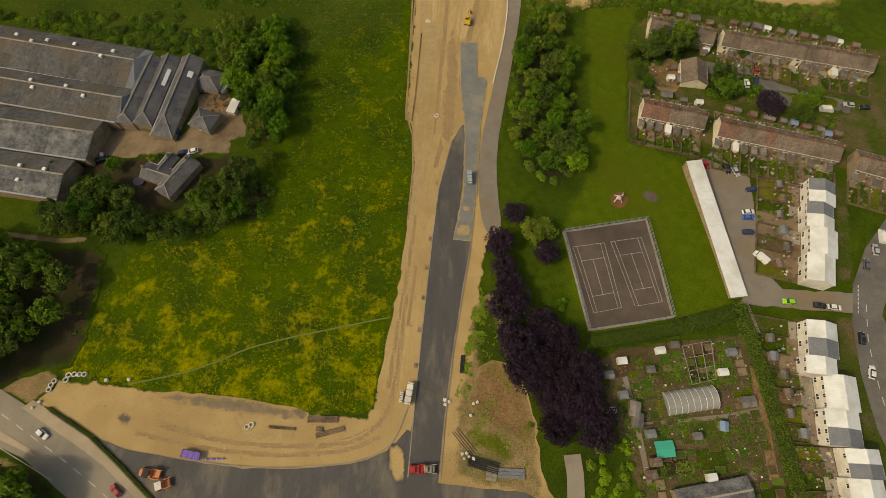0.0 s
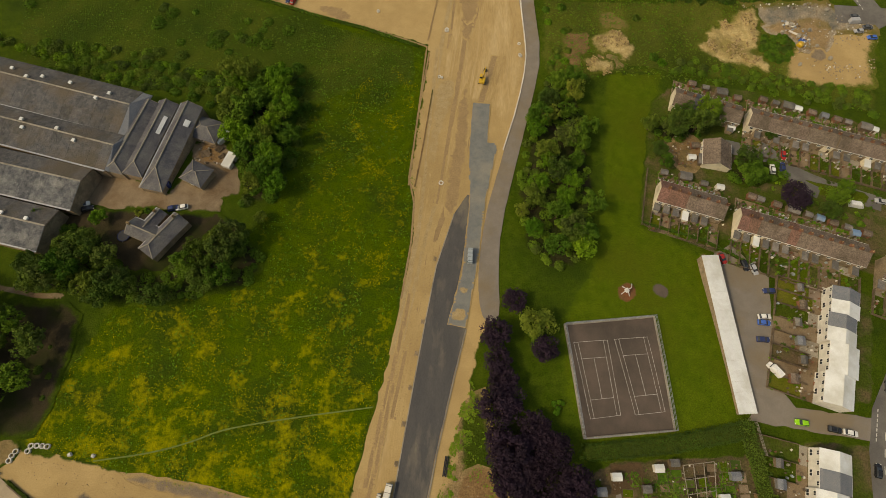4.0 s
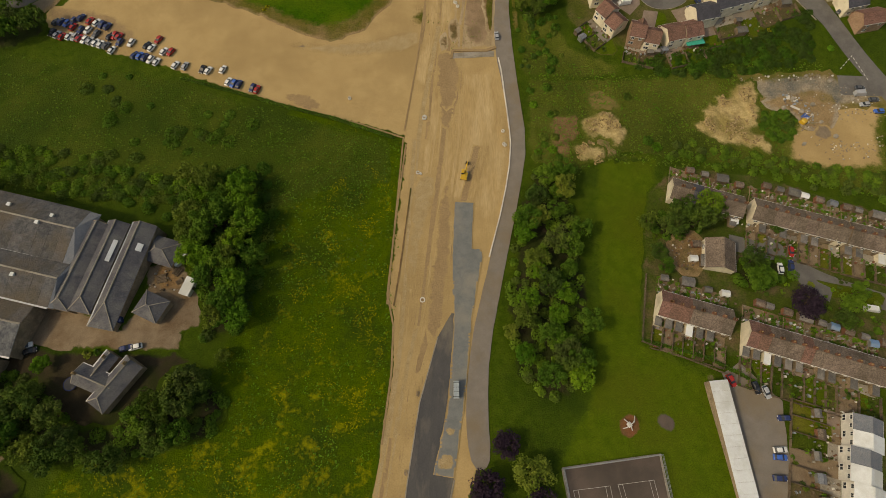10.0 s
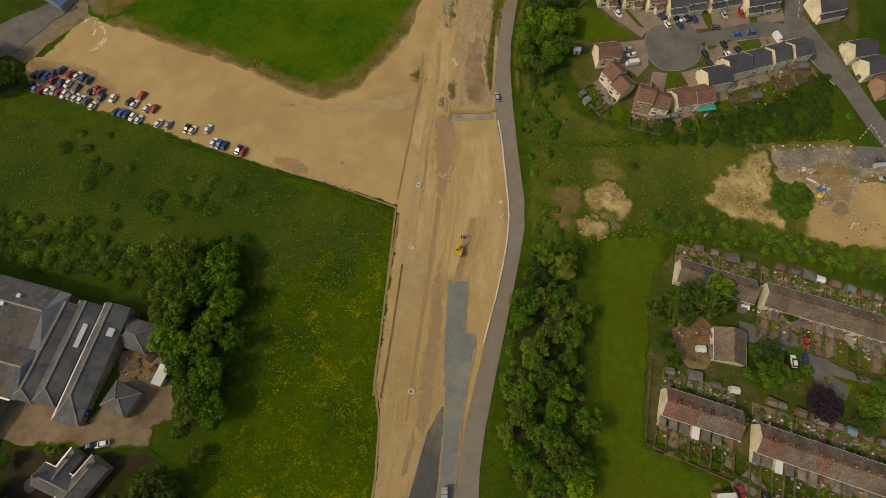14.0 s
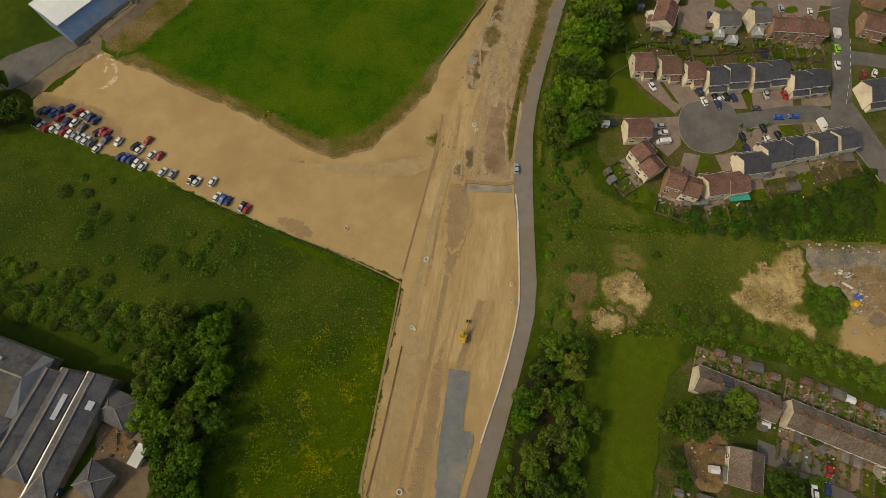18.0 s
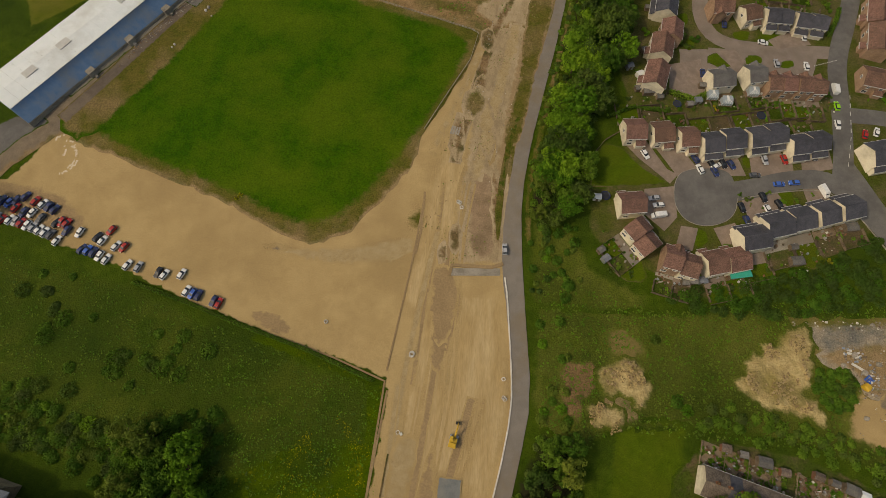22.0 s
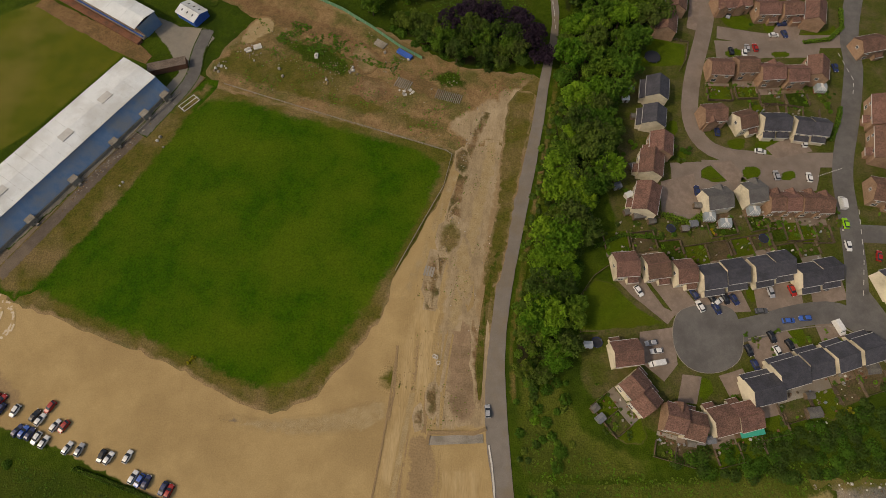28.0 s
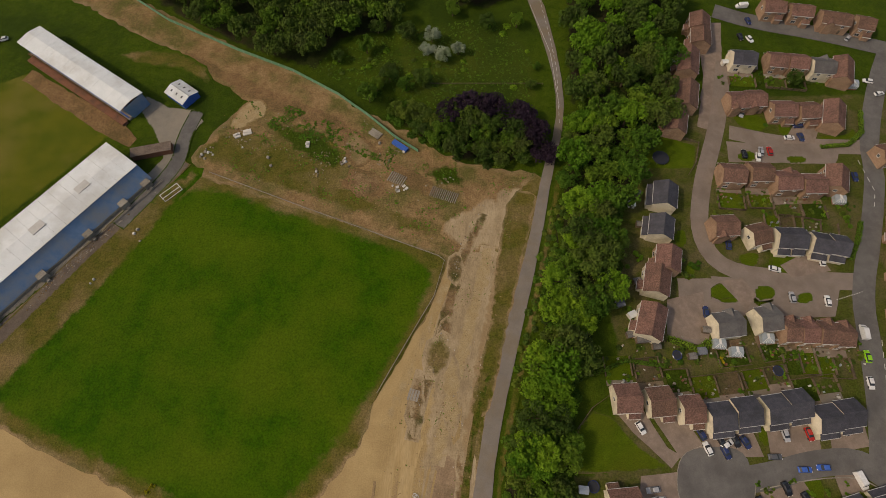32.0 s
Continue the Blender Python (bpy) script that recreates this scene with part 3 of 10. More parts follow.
drape("park_lawn", [(59.7, 179.9), (87.5, 184.9), (79.2, 145.9), (71.0, 107.6), (91.5, 98.1), (96.1, 44.1), (93.3, 35.8), (47.7, 30.9), (39.5, 46.4), (38.9, 71.5), (49.8, 88.3), (55.8, 123.0)], LAWN, 0.06, 0.6, label="close mown park grass beside the tennis courts", category="lawn")
drape("valley_scrub", [(34.1, 228.3), (50.5, 220.9), (73.9, 216.8), (121.6, 224.7), (163.1, 220.7), (184.2, 224.3), (169.6, 163.9), (122.7, 178.1), (89.3, 179.8), (59.8, 176.2), (39.4, 157.9), (33.5, 179.9)], VALLEY, 0.06, 1.2, label="unkempt valley grass with scrubby growth", category="scrub")

# building strip of the new road
SITE_EDGE_A = [(-22.8, 8.2),
    (-20.1, 16.1),
    (-17.3, 35.4),
    (-14.3, 54.5),
    (-12.3, 75.7),
    (-11.2, 94.6),
    (-11.6, 111.4),
    (-14.9, 119.6),
    (-13.9, 135.4),
    (-12.9, 162.5),
    (-12.6, 181.4),
    (-14.0, 155.5),
    (-13.3, 166.4),
    (-13.4, 184.9),
    (-31.2, 189.9),
    (-49.6, 193.9),
    (-63.7, 197.9),
    (-87.5, 204.1),
    (-111.9, 212.9),
    (-134.9, 218.2),
    (-161.3, 225.9),
    (-165.9, 232.8),
    (-155.8, 246.0),
    (-148.4, 261.4),
    (-112.4, 254.0),
    (-81.1, 243.5),
    (-68.9, 237.6),
    (-55.7, 236.3),
    (-43.3, 238.6),
    (-27.6, 248.0),
    (-18.7, 261.1),
    (-20.9, 267.7)]
SITE_EDGE_B = [(-13.6, 286.3),
    (-4.5, 314.8),
    (-11.8, 318.3),
    (-33.7, 326.0),
    (-56.6, 333.1),
    (-86.4, 346.6),
    (-84.6, 359.0),
    (-68.7, 373.6),
    (-55.0, 377.6),
    (-30.2, 370.1),
    (-13.2, 363.8),
    (8.0, 356.6),
    (37.0, 360.6),
    (32.7, 335.2),
    (23.8, 291.7),
    (21.9, 267.0),
    (23.8, 238.0),
    (25.9, 223.0),
    (26.2, 219.7),
    (30.6, 190.2),
    (29.3, 159.9),
    (19.9, 106.9),
    (17.0, 91.7),
    (17.7, 76.2),
    (16.2, 64.8),
    (14.5, 60.6),
    (12.3, 46.7),
    (13.9, 28.2),
    (18.3, 14.5),
    (24.3, -1.6),
    (32.5, -13.6),
    (34.0, -24.9)]
SITE_EDGE_C = [(-13.1, -26.3),
    (-23.4, -10.7),
    (-36.4, -10.7),
    (-59.1, -10.7),
    (-75.7, -9.2),
    (-91.0, -6.2),
    (-106.7, 3.8),
    (-124.3, 12.4),
    (-121.2, 19.8),
    (-101.5, 17.7),
    (-80.0, 14.4),
    (-59.0, 11.9),
    (-38.1, 8.7)]
drape("building_site", SITE_EDGE_A + SITE_EDGE_B + SITE_EDGE_C, SAND, 0.10, 0.7,
      label="bare compacted sandy soil stripped for road building", category="building site", step=8)
drape("haul_track", [(-20.1, 16.1), (-17.0, 35.4), (-13.9, 54.5), (-11.5, 75.7), (-10.6, 94.6), (-11.0, 110.1), (-13.6, 119.7), (-12.5, 144.4), (-11.4, 181.4), (1.4, 181.4), (3.7, 144.4), (6.3, 135.5), (3.4, 110.2), (-1.9, 92.1), (-4.3, 66.9), (-6.6, 42.9), (-8.6, 24.7), (-11.0, 14.4), (-16.0, 9.5)], SAND_TRACK, 0.12, 0.5, label="tyre-marked haul track in pale sand", category="haul road")
drape("haul_track", [(-7.9, 155.8), (-7.3, 183.1), (-5.5, 215.6), (-3.2, 243.2), (10.1, 243.8), (10.3, 216.3), (23.6, 219.6), (28.7, 182.2), (25.7, 159.7), (20.4, 136.2), (14.1, 156.8), (5.7, 156.4), (6.3, 135.6), (0.9, 122.3), (-6.7, 117.8), (-12.9, 123.8)], SAND_TRACK, 0.125, 0.5, label="tyre-marked haul track in pale sand", category="haul road")
drape("haul_track", [(-14.6, 205.6), (-9.2, 232.3), (-8.0, 251.5), (-1.6, 285.1), (6.6, 319.0), (18.1, 338.4), (30.8, 346.2), (29.2, 327.6), (21.5, 280.2), (20.8, 246.0), (22.4, 225.5), (2.8, 223.3), (6.3, 207.9)], SAND_TRACK, 0.13, 0.7, label="churned strip of stripped subsoil", category="haul road")
drape("damp_patch", [(-0.5, 218.5), (8.8, 219.5), (9.6, 208.1), (5.7, 191.7), (2.5, 187.5), (-0.4, 194.1)], DARK_SOIL, 0.20, 0.3, 1, label="damp dark band across the sand", category="soil patch")
drape("damp_patch", [(0.9, 155.4), (5.2, 170.8), (7.2, 145.4), (5.9, 129.6), (4.8, 111.4), (0.9, 101.1), (-1.4, 111.1), (0.3, 129.3)], DARK_SOIL, 0.20, 0.5, 1, label="long damp band of darker soil", category="soil patch")
drape("damp_patch", [(-1.3, 207.0), (-2.3, 224.8), (4.5, 225.6), (8.5, 216.0), (7.3, 208.0), (6.2, 200.2), (1.9, 195.9)], DARK_SOIL, 0.21, 0.4, 1, label="damp dark band across the sand", category="soil patch")
for pts in ([(0.0, 286.6), (3.3, 284.4), (3.5, 276.9), (2.4, 270.8), (3.6, 265.1), (1.2, 263.7), (-0.3, 272.8), (-0.7, 281.4)], [(2.7, 239.8), (6.0, 241.2), (7.2, 235.1), (5.5, 231.8), (2.7, 233.6)], [(5.7, 302.0), (9.9, 305.2), (11.0, 297.1), (9.0, 288.9), (5.5, 291.2)], [(-2.3, 277.3), (0.0, 279.5), (2.1, 269.6), (-0.3, 264.5)], [(15.3, 262.9), (18.4, 263.3), (21.4, 237.6), (19.5, 231.2), (16.7, 241.3)], [(5.0, 324.7), (10.4, 329.8), (13.4, 319.8), (9.3, 313.6)], [(-2.0, 231.0), (1.5, 235.5), (3.5, 226.5), (-1.0, 225.0)]):
    drape("damp_patch", pts, SOIL, 0.215, 0.7, 1, under=GREY_SAND, label="churned patch of darker subsoil with weeds", category="soil patch")
drape("soil_patch", [(-166.6, 238.9), (-153.7, 240.3), (-137.2, 236.7), (-126.4, 228.4), (-127.9, 220.5), (-145.0, 223.5), (-161.5, 226.6)], DARK_SOIL, 0.14, 1.2, 1, under=SAND, label="oil-darkened worn ground under parked cars", category="soil patch")
drape("damp_patch", [(-64.3, 201.9), (-55.3, 203.7), (-45.6, 198.7), (-47.4, 194.5), (-56.7, 196.8)], DARK_SOIL, 0.15, 0.4, 1, label="damp scuffed patch at the field edge", category="soil patch")
drape("damp_patch", [(-89.1, 16.4), (-59.2, 13.4), (-40.3, 10.1), (-40.5, 6.6), (-65.5, 9.5), (-84.8, 12.4)], SPOIL, 0.15, 0.4, 1, label="strip of grey spoil along the meadow", category="soil patch")
drape("damp_patch", [(-99.5, 9.1), (-96.1, 10.4), (-92.2, 8.1), (-93.8, 4.9), (-98.2, 5.6)], OIL, 0.15, 0.3, 1, label="round stain of spilt oil and soot", category="soil patch")
drape("pale_patch", [(-8.7, 165.7), (-1.9, 170.5), (0.6, 161.8), (-3.5, 144.9), (-5.2, 127.2), (-6.3, 121.6), (-9.0, 128.9), (-8.2, 148.8)], PALE_SOIL, 0.20, 0.5, 1, label="pale dried sand scraped by blades", category="soil patch")
drape("pale_patch", [(10.7, 294.4), (14.9, 281.9), (16.6, 267.7), (14.3, 262.8), (11.1, 276.5)], PALE_SOIL, 0.21, 0.5, 1, label="pale dried sand scraped by blades", category="soil patch")
drape("pale_patch", [(-66.7, 226.9), (-49.4, 225.8), (-24.8, 230.0), (-8.8, 236.5), (-9.4, 225.3), (-31.8, 221.3), (-52.9, 222.0)], PALE_SOIL, 0.20, 0.6, 1, label="dusty worn turning track", category="soil patch")
LEFT_SIDE = [(-18.7, 16.1), (-16.3, 35.4), (-13.2, 54.5), (-10.9, 75.7), (-9.7, 94.6), (-9.5, 110.1), (-12.0, 184.2), (-9.5, 212.7), (-6.0, 237.4), (-6.5, 256.1), (-0.3, 285.3), (6.8, 316.1), (12.2, 337.7)]
RIGHT_SIDE = [(-9.7, 16.1), (-7.6, 35.4), (-5.3, 60.6), (-3.6, 75.7), (-1.9, 94.6), (2.8, 110.2), (20.3, 181.8), (18.3, 213.9), (15.0, 238.4), (17.9, 256.5), (18.1, 282.3), (21.7, 315.1), (28.7, 339.7)]
rut = random.Random(4)
for i in range(26):
    f0, f1, k0 = rut.random(), rut.random(), rut.randrange(9)
    n_ = rut.randrange(3, 6)
    pts = []
    for k in range(k0, min(13, k0 + n_)):
        f = f0 + (f1 - f0) * 0.35 * (k - k0) / n_
        pts.append(tuple(Vector(LEFT_SIDE[k]).lerp(Vector(RIGHT_SIDE[k]), f)))
    for sh in ((0.0, 2.1) if i % 3 else (0.0,)):
        ribbon("wheel_rut", [(p[0] + sh, p[1]) for p in pts], rut.uniform(0.6, 1.1) if i % 3 else rut.uniform(1.6, 3.2), PALE_SOIL if i % 2 else DARK_SOIL, 0.14, 2, label="long wheel rut pressed into the sand", category="wheel rut")
for pts in ([(-91.6, 3.8), (-75.8, 0.2), (-58.7, -2.1), (-42.1, -2.6), (-27.2, -1.3), (-18.1, 2.8)], [(-85.2, 5.9), (-67.6, 1.5), (-47.3, -0.4), (-30.7, 0.6), (-20.9, 4.7)], [(-62.0, 8.7), (-59.2, 3.8), (-52.6, 2.3), (-44.3, 3.1)], [(-37.3, -0.1), (-24.0, 1.2), (-16.0, 9.5), (-13.9, 24.7), (-11.8, 46.7)]):
    ribbon("wheel_rut", pts, 2.0, DARK_SOIL if len(pts) > 4 else PALE_SOIL, 0.14, 2, label="curved wheel rut in the bare sand", category="wheel rut")
drape("dug_ground", [(1.9, -9.2), (3.7, 14.5), (7.3, 24.7), (12.3, 46.7), (21.8, 31.8), (26.1, 14.5), (28.1, 4.7), (28.8, -9.2), (32.4, -15.0), (23.6, -14.3)], DUG, 0.20, 0.8, label="churned brown ground beside the new road", category="soil")
drape("rough_grass", [(11.2, 45.8), (17.6, 47.2), (20.5, 30.5), (22.4, 21.2), (14.9, 18.4), (10.4, 19.5), (8.3, 32.2)], SCRUB, 0.215, 0.8, 1, under=DUG, label="rank green grass on the verge of the works", category="grass")
drape("soil_band", [(12.9, 25.7), (22.5, 24.0), (25.7, 12.3), (28.8, -2.4), (23.0, 0.4), (11.7, 6.5), (7.5, 11.2), (8.6, 17.2)], RED_SOIL, 0.22, 0.8, 1, under=DUG, label="red-brown churned soil with wheel marks", category="soil")
drape("rough_grass", [(3.4, 5.9), (14.2, 6.4), (23.2, -1.6), (20.5, -4.8), (9.1, -2.2)], DRY, 0.226, 0.8, 1, under=DUG, label="yellowish weeds on the dug ground", category="weeds")
drape("valley_scrub", [(31.8, 214.0), (30.0, 236.0), (29.5, 262.0), (36.0, 262.0), (47.0, 242.0), (56.0, 229.0), (72.0, 224.0), (76.0, 217.0), (50.0, 213.0)], VALLEY, 0.08, 1.2, label="olive rough grass beside the path", category="scrub")
drape("dug_ground", [(-221.0, 463.5), (-185.1, 459.4), (-147.1, 439.5), (-93.1, 414.4), (-65.2, 404.5), (-26.8, 383.4), (-10.9, 377.5), (9.8, 366.3), (36.3, 364.3), (17.8, 336.8), (9.9, 321.0), (-16.2, 326.2), (-48.4, 337.1), (-90.3, 348.5), (-97.4, 358.0), (-90.1, 374.4), (-81.4, 387.8), (-99.0, 399.9), (-119.2, 409.7), (-139.3, 417.9), (-171.8, 433.8), (-232.6, 458.1)], NORTH_SOIL, 0.16, 1.2, under=DUG, label="churned brown ground with tufts of grass", category="soil")
drape("dug_ground", [(2.9, 225.2), (4.3, 260.6), (4.6, 280.1), (5.9, 302.0), (9.6, 326.0), (15.5, 340.6), (29.1, 343.5), (32.8, 333.9), (28.3, 304.2), (24.6, 271.0), (24.1, 246.3), (24.4, 227.2)], GREY_SAND, 0.145, 0.8, label="mottled grey-brown subsoil strip of the works", category="soil")
ribbon("damp_patch", [(18.4, 345.0), (14.2, 334.0), (11.0, 324.0), (8.1, 305.4), (5.7, 289.5), (2.5, 274.3), (1.5, 263.7)], 4.6, SOIL, 0.2, 2, under=GREY_SAND, label="dark churned line of subsoil and debris", category="soil patch")
ribbon("pale_patch", [(20.4, 332.0), (19.9, 323.8), (16.0, 300.8), (13.6, 285.1), (11.2, 270.5), (9.6, 257.7)], 5.5, PALE_SOIL, 0.2, 2, under=GREY_SAND, label="pale scraped track along the works", category="soil patch")
ribbon("damp_patch", [(26.6, 331.0), (26.3, 329.6), (22.2, 304.1), (19.3, 273.6), (18.3, 258.6)], 4.2, DARK_SOIL, 0.2, 2, under=GREY_SAND, label="damp wheel rut along the works", category="soil patch")
ribbon("pale_patch", [(8.5, 323.3), (4.1, 305.5), (-1.9, 283.6), (-7.5, 266.3)], 3.6, PALE_SOIL, 0.2, 2, label="pale wheel rut along the pitch rail", category="soil patch")
drape("soil_patch", [(0.0, 337.0), (8.0, 345.0), (20.3, 352.5), (28.5, 360.0), (37.0, 359.0), (33.5, 340.0), (30.0, 328.0), (20.0, 330.0), (9.6, 328.0)], GREY_SAND, 0.195, 1.5, 1, under=NORTH_SOIL, label="churned tan soil at the end of the works", category="soil")
drape("soil_patch", [(-39.9, 378.2), (-30.0, 375.4), (-25.3, 365.2), (-31.6, 359.3), (-38.4, 365.1)], DUG, 0.182, 1.0, 1, under=RED_SOIL, label="pale tan soil scraped beside the fence", category="soil")
drape("soil_patch", [(-35.1, 361.1), (-21.6, 357.3), (-19.7, 349.4), (-27.6, 346.1), (-35.3, 351.6)], SOIL, 0.186, 1.0, 1, under=RED_SOIL, label="dark dug soil among rubble", category="soil")
drape("verge", [(26.7, 355.4), (24.2, 333.1), (23.7, 318.2), (22.8, 302.6), (20.1, 283.8), (18.2, 272.5), (24.7, 273.3), (26.2, 283.3), (28.7, 302.0), (32.3, 323.6), (36.1, 346.9), (37.6, 356.8)], WORN, 0.225, 0.6, 1, under=DUG, label="worn olive grass between works and path", category="verge")
drape("pitch_margin", [(-95.0, 351.6), (-48.9, 340.3), (7.9, 326.9), (3.3, 305.7), (-11.3, 278.7), (-13.3, 260.8), (-19.8, 251.1), (-32.4, 234.2), (-45.9, 227.3), (-61.3, 231.4), (-75.6, 238.4), (-112.3, 249.5), (-142.0, 258.0), (-138.3, 276.4), (-120.6, 309.7), (-104.3, 336.5)], WORN, 0.18, 0.8, under=DUG, label="dry trampled margin of the training pitch", category="grass margin")
drape("verge", [(25.1, 288.6), (21.0, 281.9), (18.7, 263.0), (17.5, 248.2), (19.0, 236.6), (20.4, 236.0), (20.4, 248.4), (20.8, 263.1), (23.0, 277.0), (25.4, 288.7)], SCRUB, 0.235, 0.2, 1, under=WORN, label="green weedy verge beside the path", category="verge")
drape("dug_ground", [(8.4, 262.3), (16.5, 261.9), (19.4, 248.3), (20.3, 229.0), (11.5, 227.5), (7.6, 237.0), (7.2, 251.1)], BROWN_SUBSOIL, 0.19, 0.8, 1, under=GREY_SAND, label="red-brown stony subsoil beside the crossing slab", category="soil")
drape("pale_patch", [(7.7, 288.5), (13.4, 292.1), (15.7, 278.5), (15.5, 265.6), (11.8, 267.3), (8.9, 278.0)], PALE_SOIL, 0.222, 0.7, 1, under=GREY_SAND, label="pale dusty band of scraped subsoil", category="soil patch")
drape("rough_grass", [(-14.3, 241.8), (-10.1, 248.1), (-6.5, 245.1), (-6.2, 237.7), (-8.9, 235.5), (-13.4, 236.6)], WORN, 0.225, 0.7, 1, under=SAND, label="triangle of olive weeds on bare sand", category="weeds")
drape("rough_grass", [(0.9, 293.5), (10.0, 300.8), (11.9, 290.9), (8.6, 283.2), (2.7, 282.8)], WORN, 0.228, 0.8, 1, under=GREY_SAND, label="thin weeds on churned subsoil", category="weeds")
drape("damp_patch", [(-1.2, 285.7), (2.9, 286.0), (4.8, 264.9), (1.2, 263.7)], SOIL, 0.232, 0.7, 1, under=GREY_SAND, label="dark churned heap line of subsoil", category="soil patch")
drape("damp_patch", [(2.6, 239.2), (6.1, 241.2), (7.2, 232.6), (5.1, 229.1), (2.5, 233.2)], SOIL, 0.232, 0.7, 1, under=GREY_SAND, label="dark churned subsoil by the crossing slab", category="soil patch")
drape("damp_patch", [(-62.9, 226.0), (-58.6, 227.3), (-53.3, 226.0), (-54.1, 224.2), (-60.8, 224.1)], SPOIL, 0.24, 0.4, 1, label="dark smear of spilt spoil on the sand", category="soil patch")
drape("training_pitch", [(-93.2, 350.0), (-48.6, 338.7), (6.0, 325.7), (2.1, 305.3), (-9.7, 278.8), (-16.5, 262.5), (-25.9, 248.0), (-35.6, 237.2), (-46.4, 232.3), (-60.0, 234.5), (-74.1, 240.2), (-113.0, 251.9), (-140.3, 261.7), (-135.3, 276.6), (-118.1, 308.6), (-102.1, 335.1)], PITCH, 0.20, 0.7, 1, label="even green training pitch with bare corners", category="sports pitch")
drape("soil_band", [(-118.6, 413.8), (-95.7, 404.4), (-71.0, 394.0), (-45.3, 385.8), (-32.1, 376.8), (-19.0, 365.5), (-5.0, 360.9), (4.7, 351.9), (-7.9, 348.1), (-20.6, 361.3), (-37.9, 370.6), (-57.8, 377.2), (-80.9, 385.3), (-95.8, 395.7), (-118.5, 405.4)], RED_SOIL, 0.168, 1.0, 1, under=NORTH_SOIL, label="red-brown track of bared soil along the green fence", category="soil")
drape("soil_band", [(-37.8, 356.9), (-27.3, 360.6), (-17.4, 353.6), (-18.3, 344.6), (-29.8, 348.5), (-38.9, 350.2)], RED_SOIL, 0.178, 1.0, 1, under=NORTH_SOIL, label="red-brown churned soil round old frames", category="soil")
drape("rough_grass", [(-96.4, 356.6), (-92.1, 369.5), (-82.6, 373.3), (-61.4, 372.5), (-42.0, 367.4), (-29.8, 348.5), (-11.6, 342.7), (5.7, 340.7), (14.6, 334.4), (6.6, 330.5), (-14.8, 334.6), (-37.3, 341.5), (-60.4, 347.6), (-79.3, 352.0)], WORN, 0.172, 1.2, 1, under=NORTH_SOIL, label="worn olive grass growing over stripped soil", category="grass")
drape("rough_grass", [(-78.2, 379.0), (-62.7, 378.2), (-45.2, 372.7), (-35.7, 363.9), (-40.2, 357.5), (-52.1, 360.9), (-67.9, 370.5)], SCRUB, 0.176, 1.2, 1, under=WORN, label="strip of green weeds on the stripped soil", category="weeds")
drape("rough_grass", [(-6.3, 362.7), (3.4, 366.3), (10.6, 360.3), (8.9, 353.6), (-2.2, 355.1)], SCRUB, 0.176, 1.2, 1, under=NORTH_SOIL, label="clump of green weeds beside old barrier frames", category="weeds")
drape("pale_patch", [(-88.0, 374.5), (-83.0, 388.3), (-74.4, 388.7), (-74.0, 379.0), (-83.2, 371.6)], PALE_SOIL, 0.2, 0.6, 1, under=NORTH_SOIL, label="small heap of pale dry sand", category="soil patch")
drape("rough_grass", [(-96.7, 353.8), (-88.9, 352.7), (-95.8, 339.5), (-103.1, 316.8), (-111.4, 298.5), (-120.4, 280.6), (-135.6, 255.8), (-150.1, 263.3), (-138.3, 280.3), (-126.0, 305.8), (-111.4, 332.5)], WORN, 0.222, 0.8, 1, under=PITCH, label="worn brownish grass between the stand and the pitch", category="grass")
ribbon("stand_path", [(-98.8, 355.5), (-104.9, 343.3), (-111.4, 332.5), (-126.0, 305.8), (-138.3, 280.3), (-147.1, 265.4)], 5.4, STAND_PATH, 0.236, 2, under=WORN, label="grey-brown trodden path along the stand", category="path")
drape("stadium_pitch", [(-210.2, 370.3), (-177.7, 393.8), (-153.6, 378.0), (-122.0, 360.7), (-133.3, 363.0), (-145.2, 342.3), (-157.8, 322.1), (-174.7, 305.6)], DRY, 0.08, 0.2, label="sun-dried football pitch between two stands", category="sports pitch")

drape("verge", [(27.4, 352.3), (36.3, 365.1), (39.1, 363.0), (36.3, 340.7), (30.2, 310.3), (24.8, 279.1), (22.4, 255.7), (20.6, 263.1), (21.9, 289.4), (24.8, 319.5)], WORN, 0.21, 0.6, under=DUG, label="grassy verge between the works and the path", category="verge")
# tarmac, paths and roads
NEW_ROAD = [(-13.1, -25.0), (-10.7, -9.2), (-8.4, 14.4), (-6.2, 39.1), (-3.5, 68.0), (-1.6, 86.1), (3.4, 107.5), (7.4, 115.1), (9.3, 115.1), (6.9, 87.3), (4.3, 66.1), (9.5, 65.2), (6.4, 48.6), (2.9, 27.3), (0.4, 7.9), (-1.4, -9.2), (-1.3, -25.0)]
drape("new_road", NEW_ROAD, TARMAC, 0.24, 0.1, label="newly laid dark tarmac carriageway", category="road")
drape("verge", [(-141.7, 2.7), (-130.2, -2.0), (-118.9, -6.6), (-105.1, -15.4), (-101.0, -25.0), (-132.4, -25.0)], DUG, 0.15, 0.4, under=GRASS, label="bare earth verge below the main road", category="verge")
drape("verge", [(-152.0, 33.5), (-128.1, 25.5), (-118.9, 20.8), (-119.2, 15.7), (-125.9, 11.7), (-147.9, 21.1)], DUG, 0.155, 0.5, under=GRASS, label="bare earth bank under the roadside trees", category="verge")
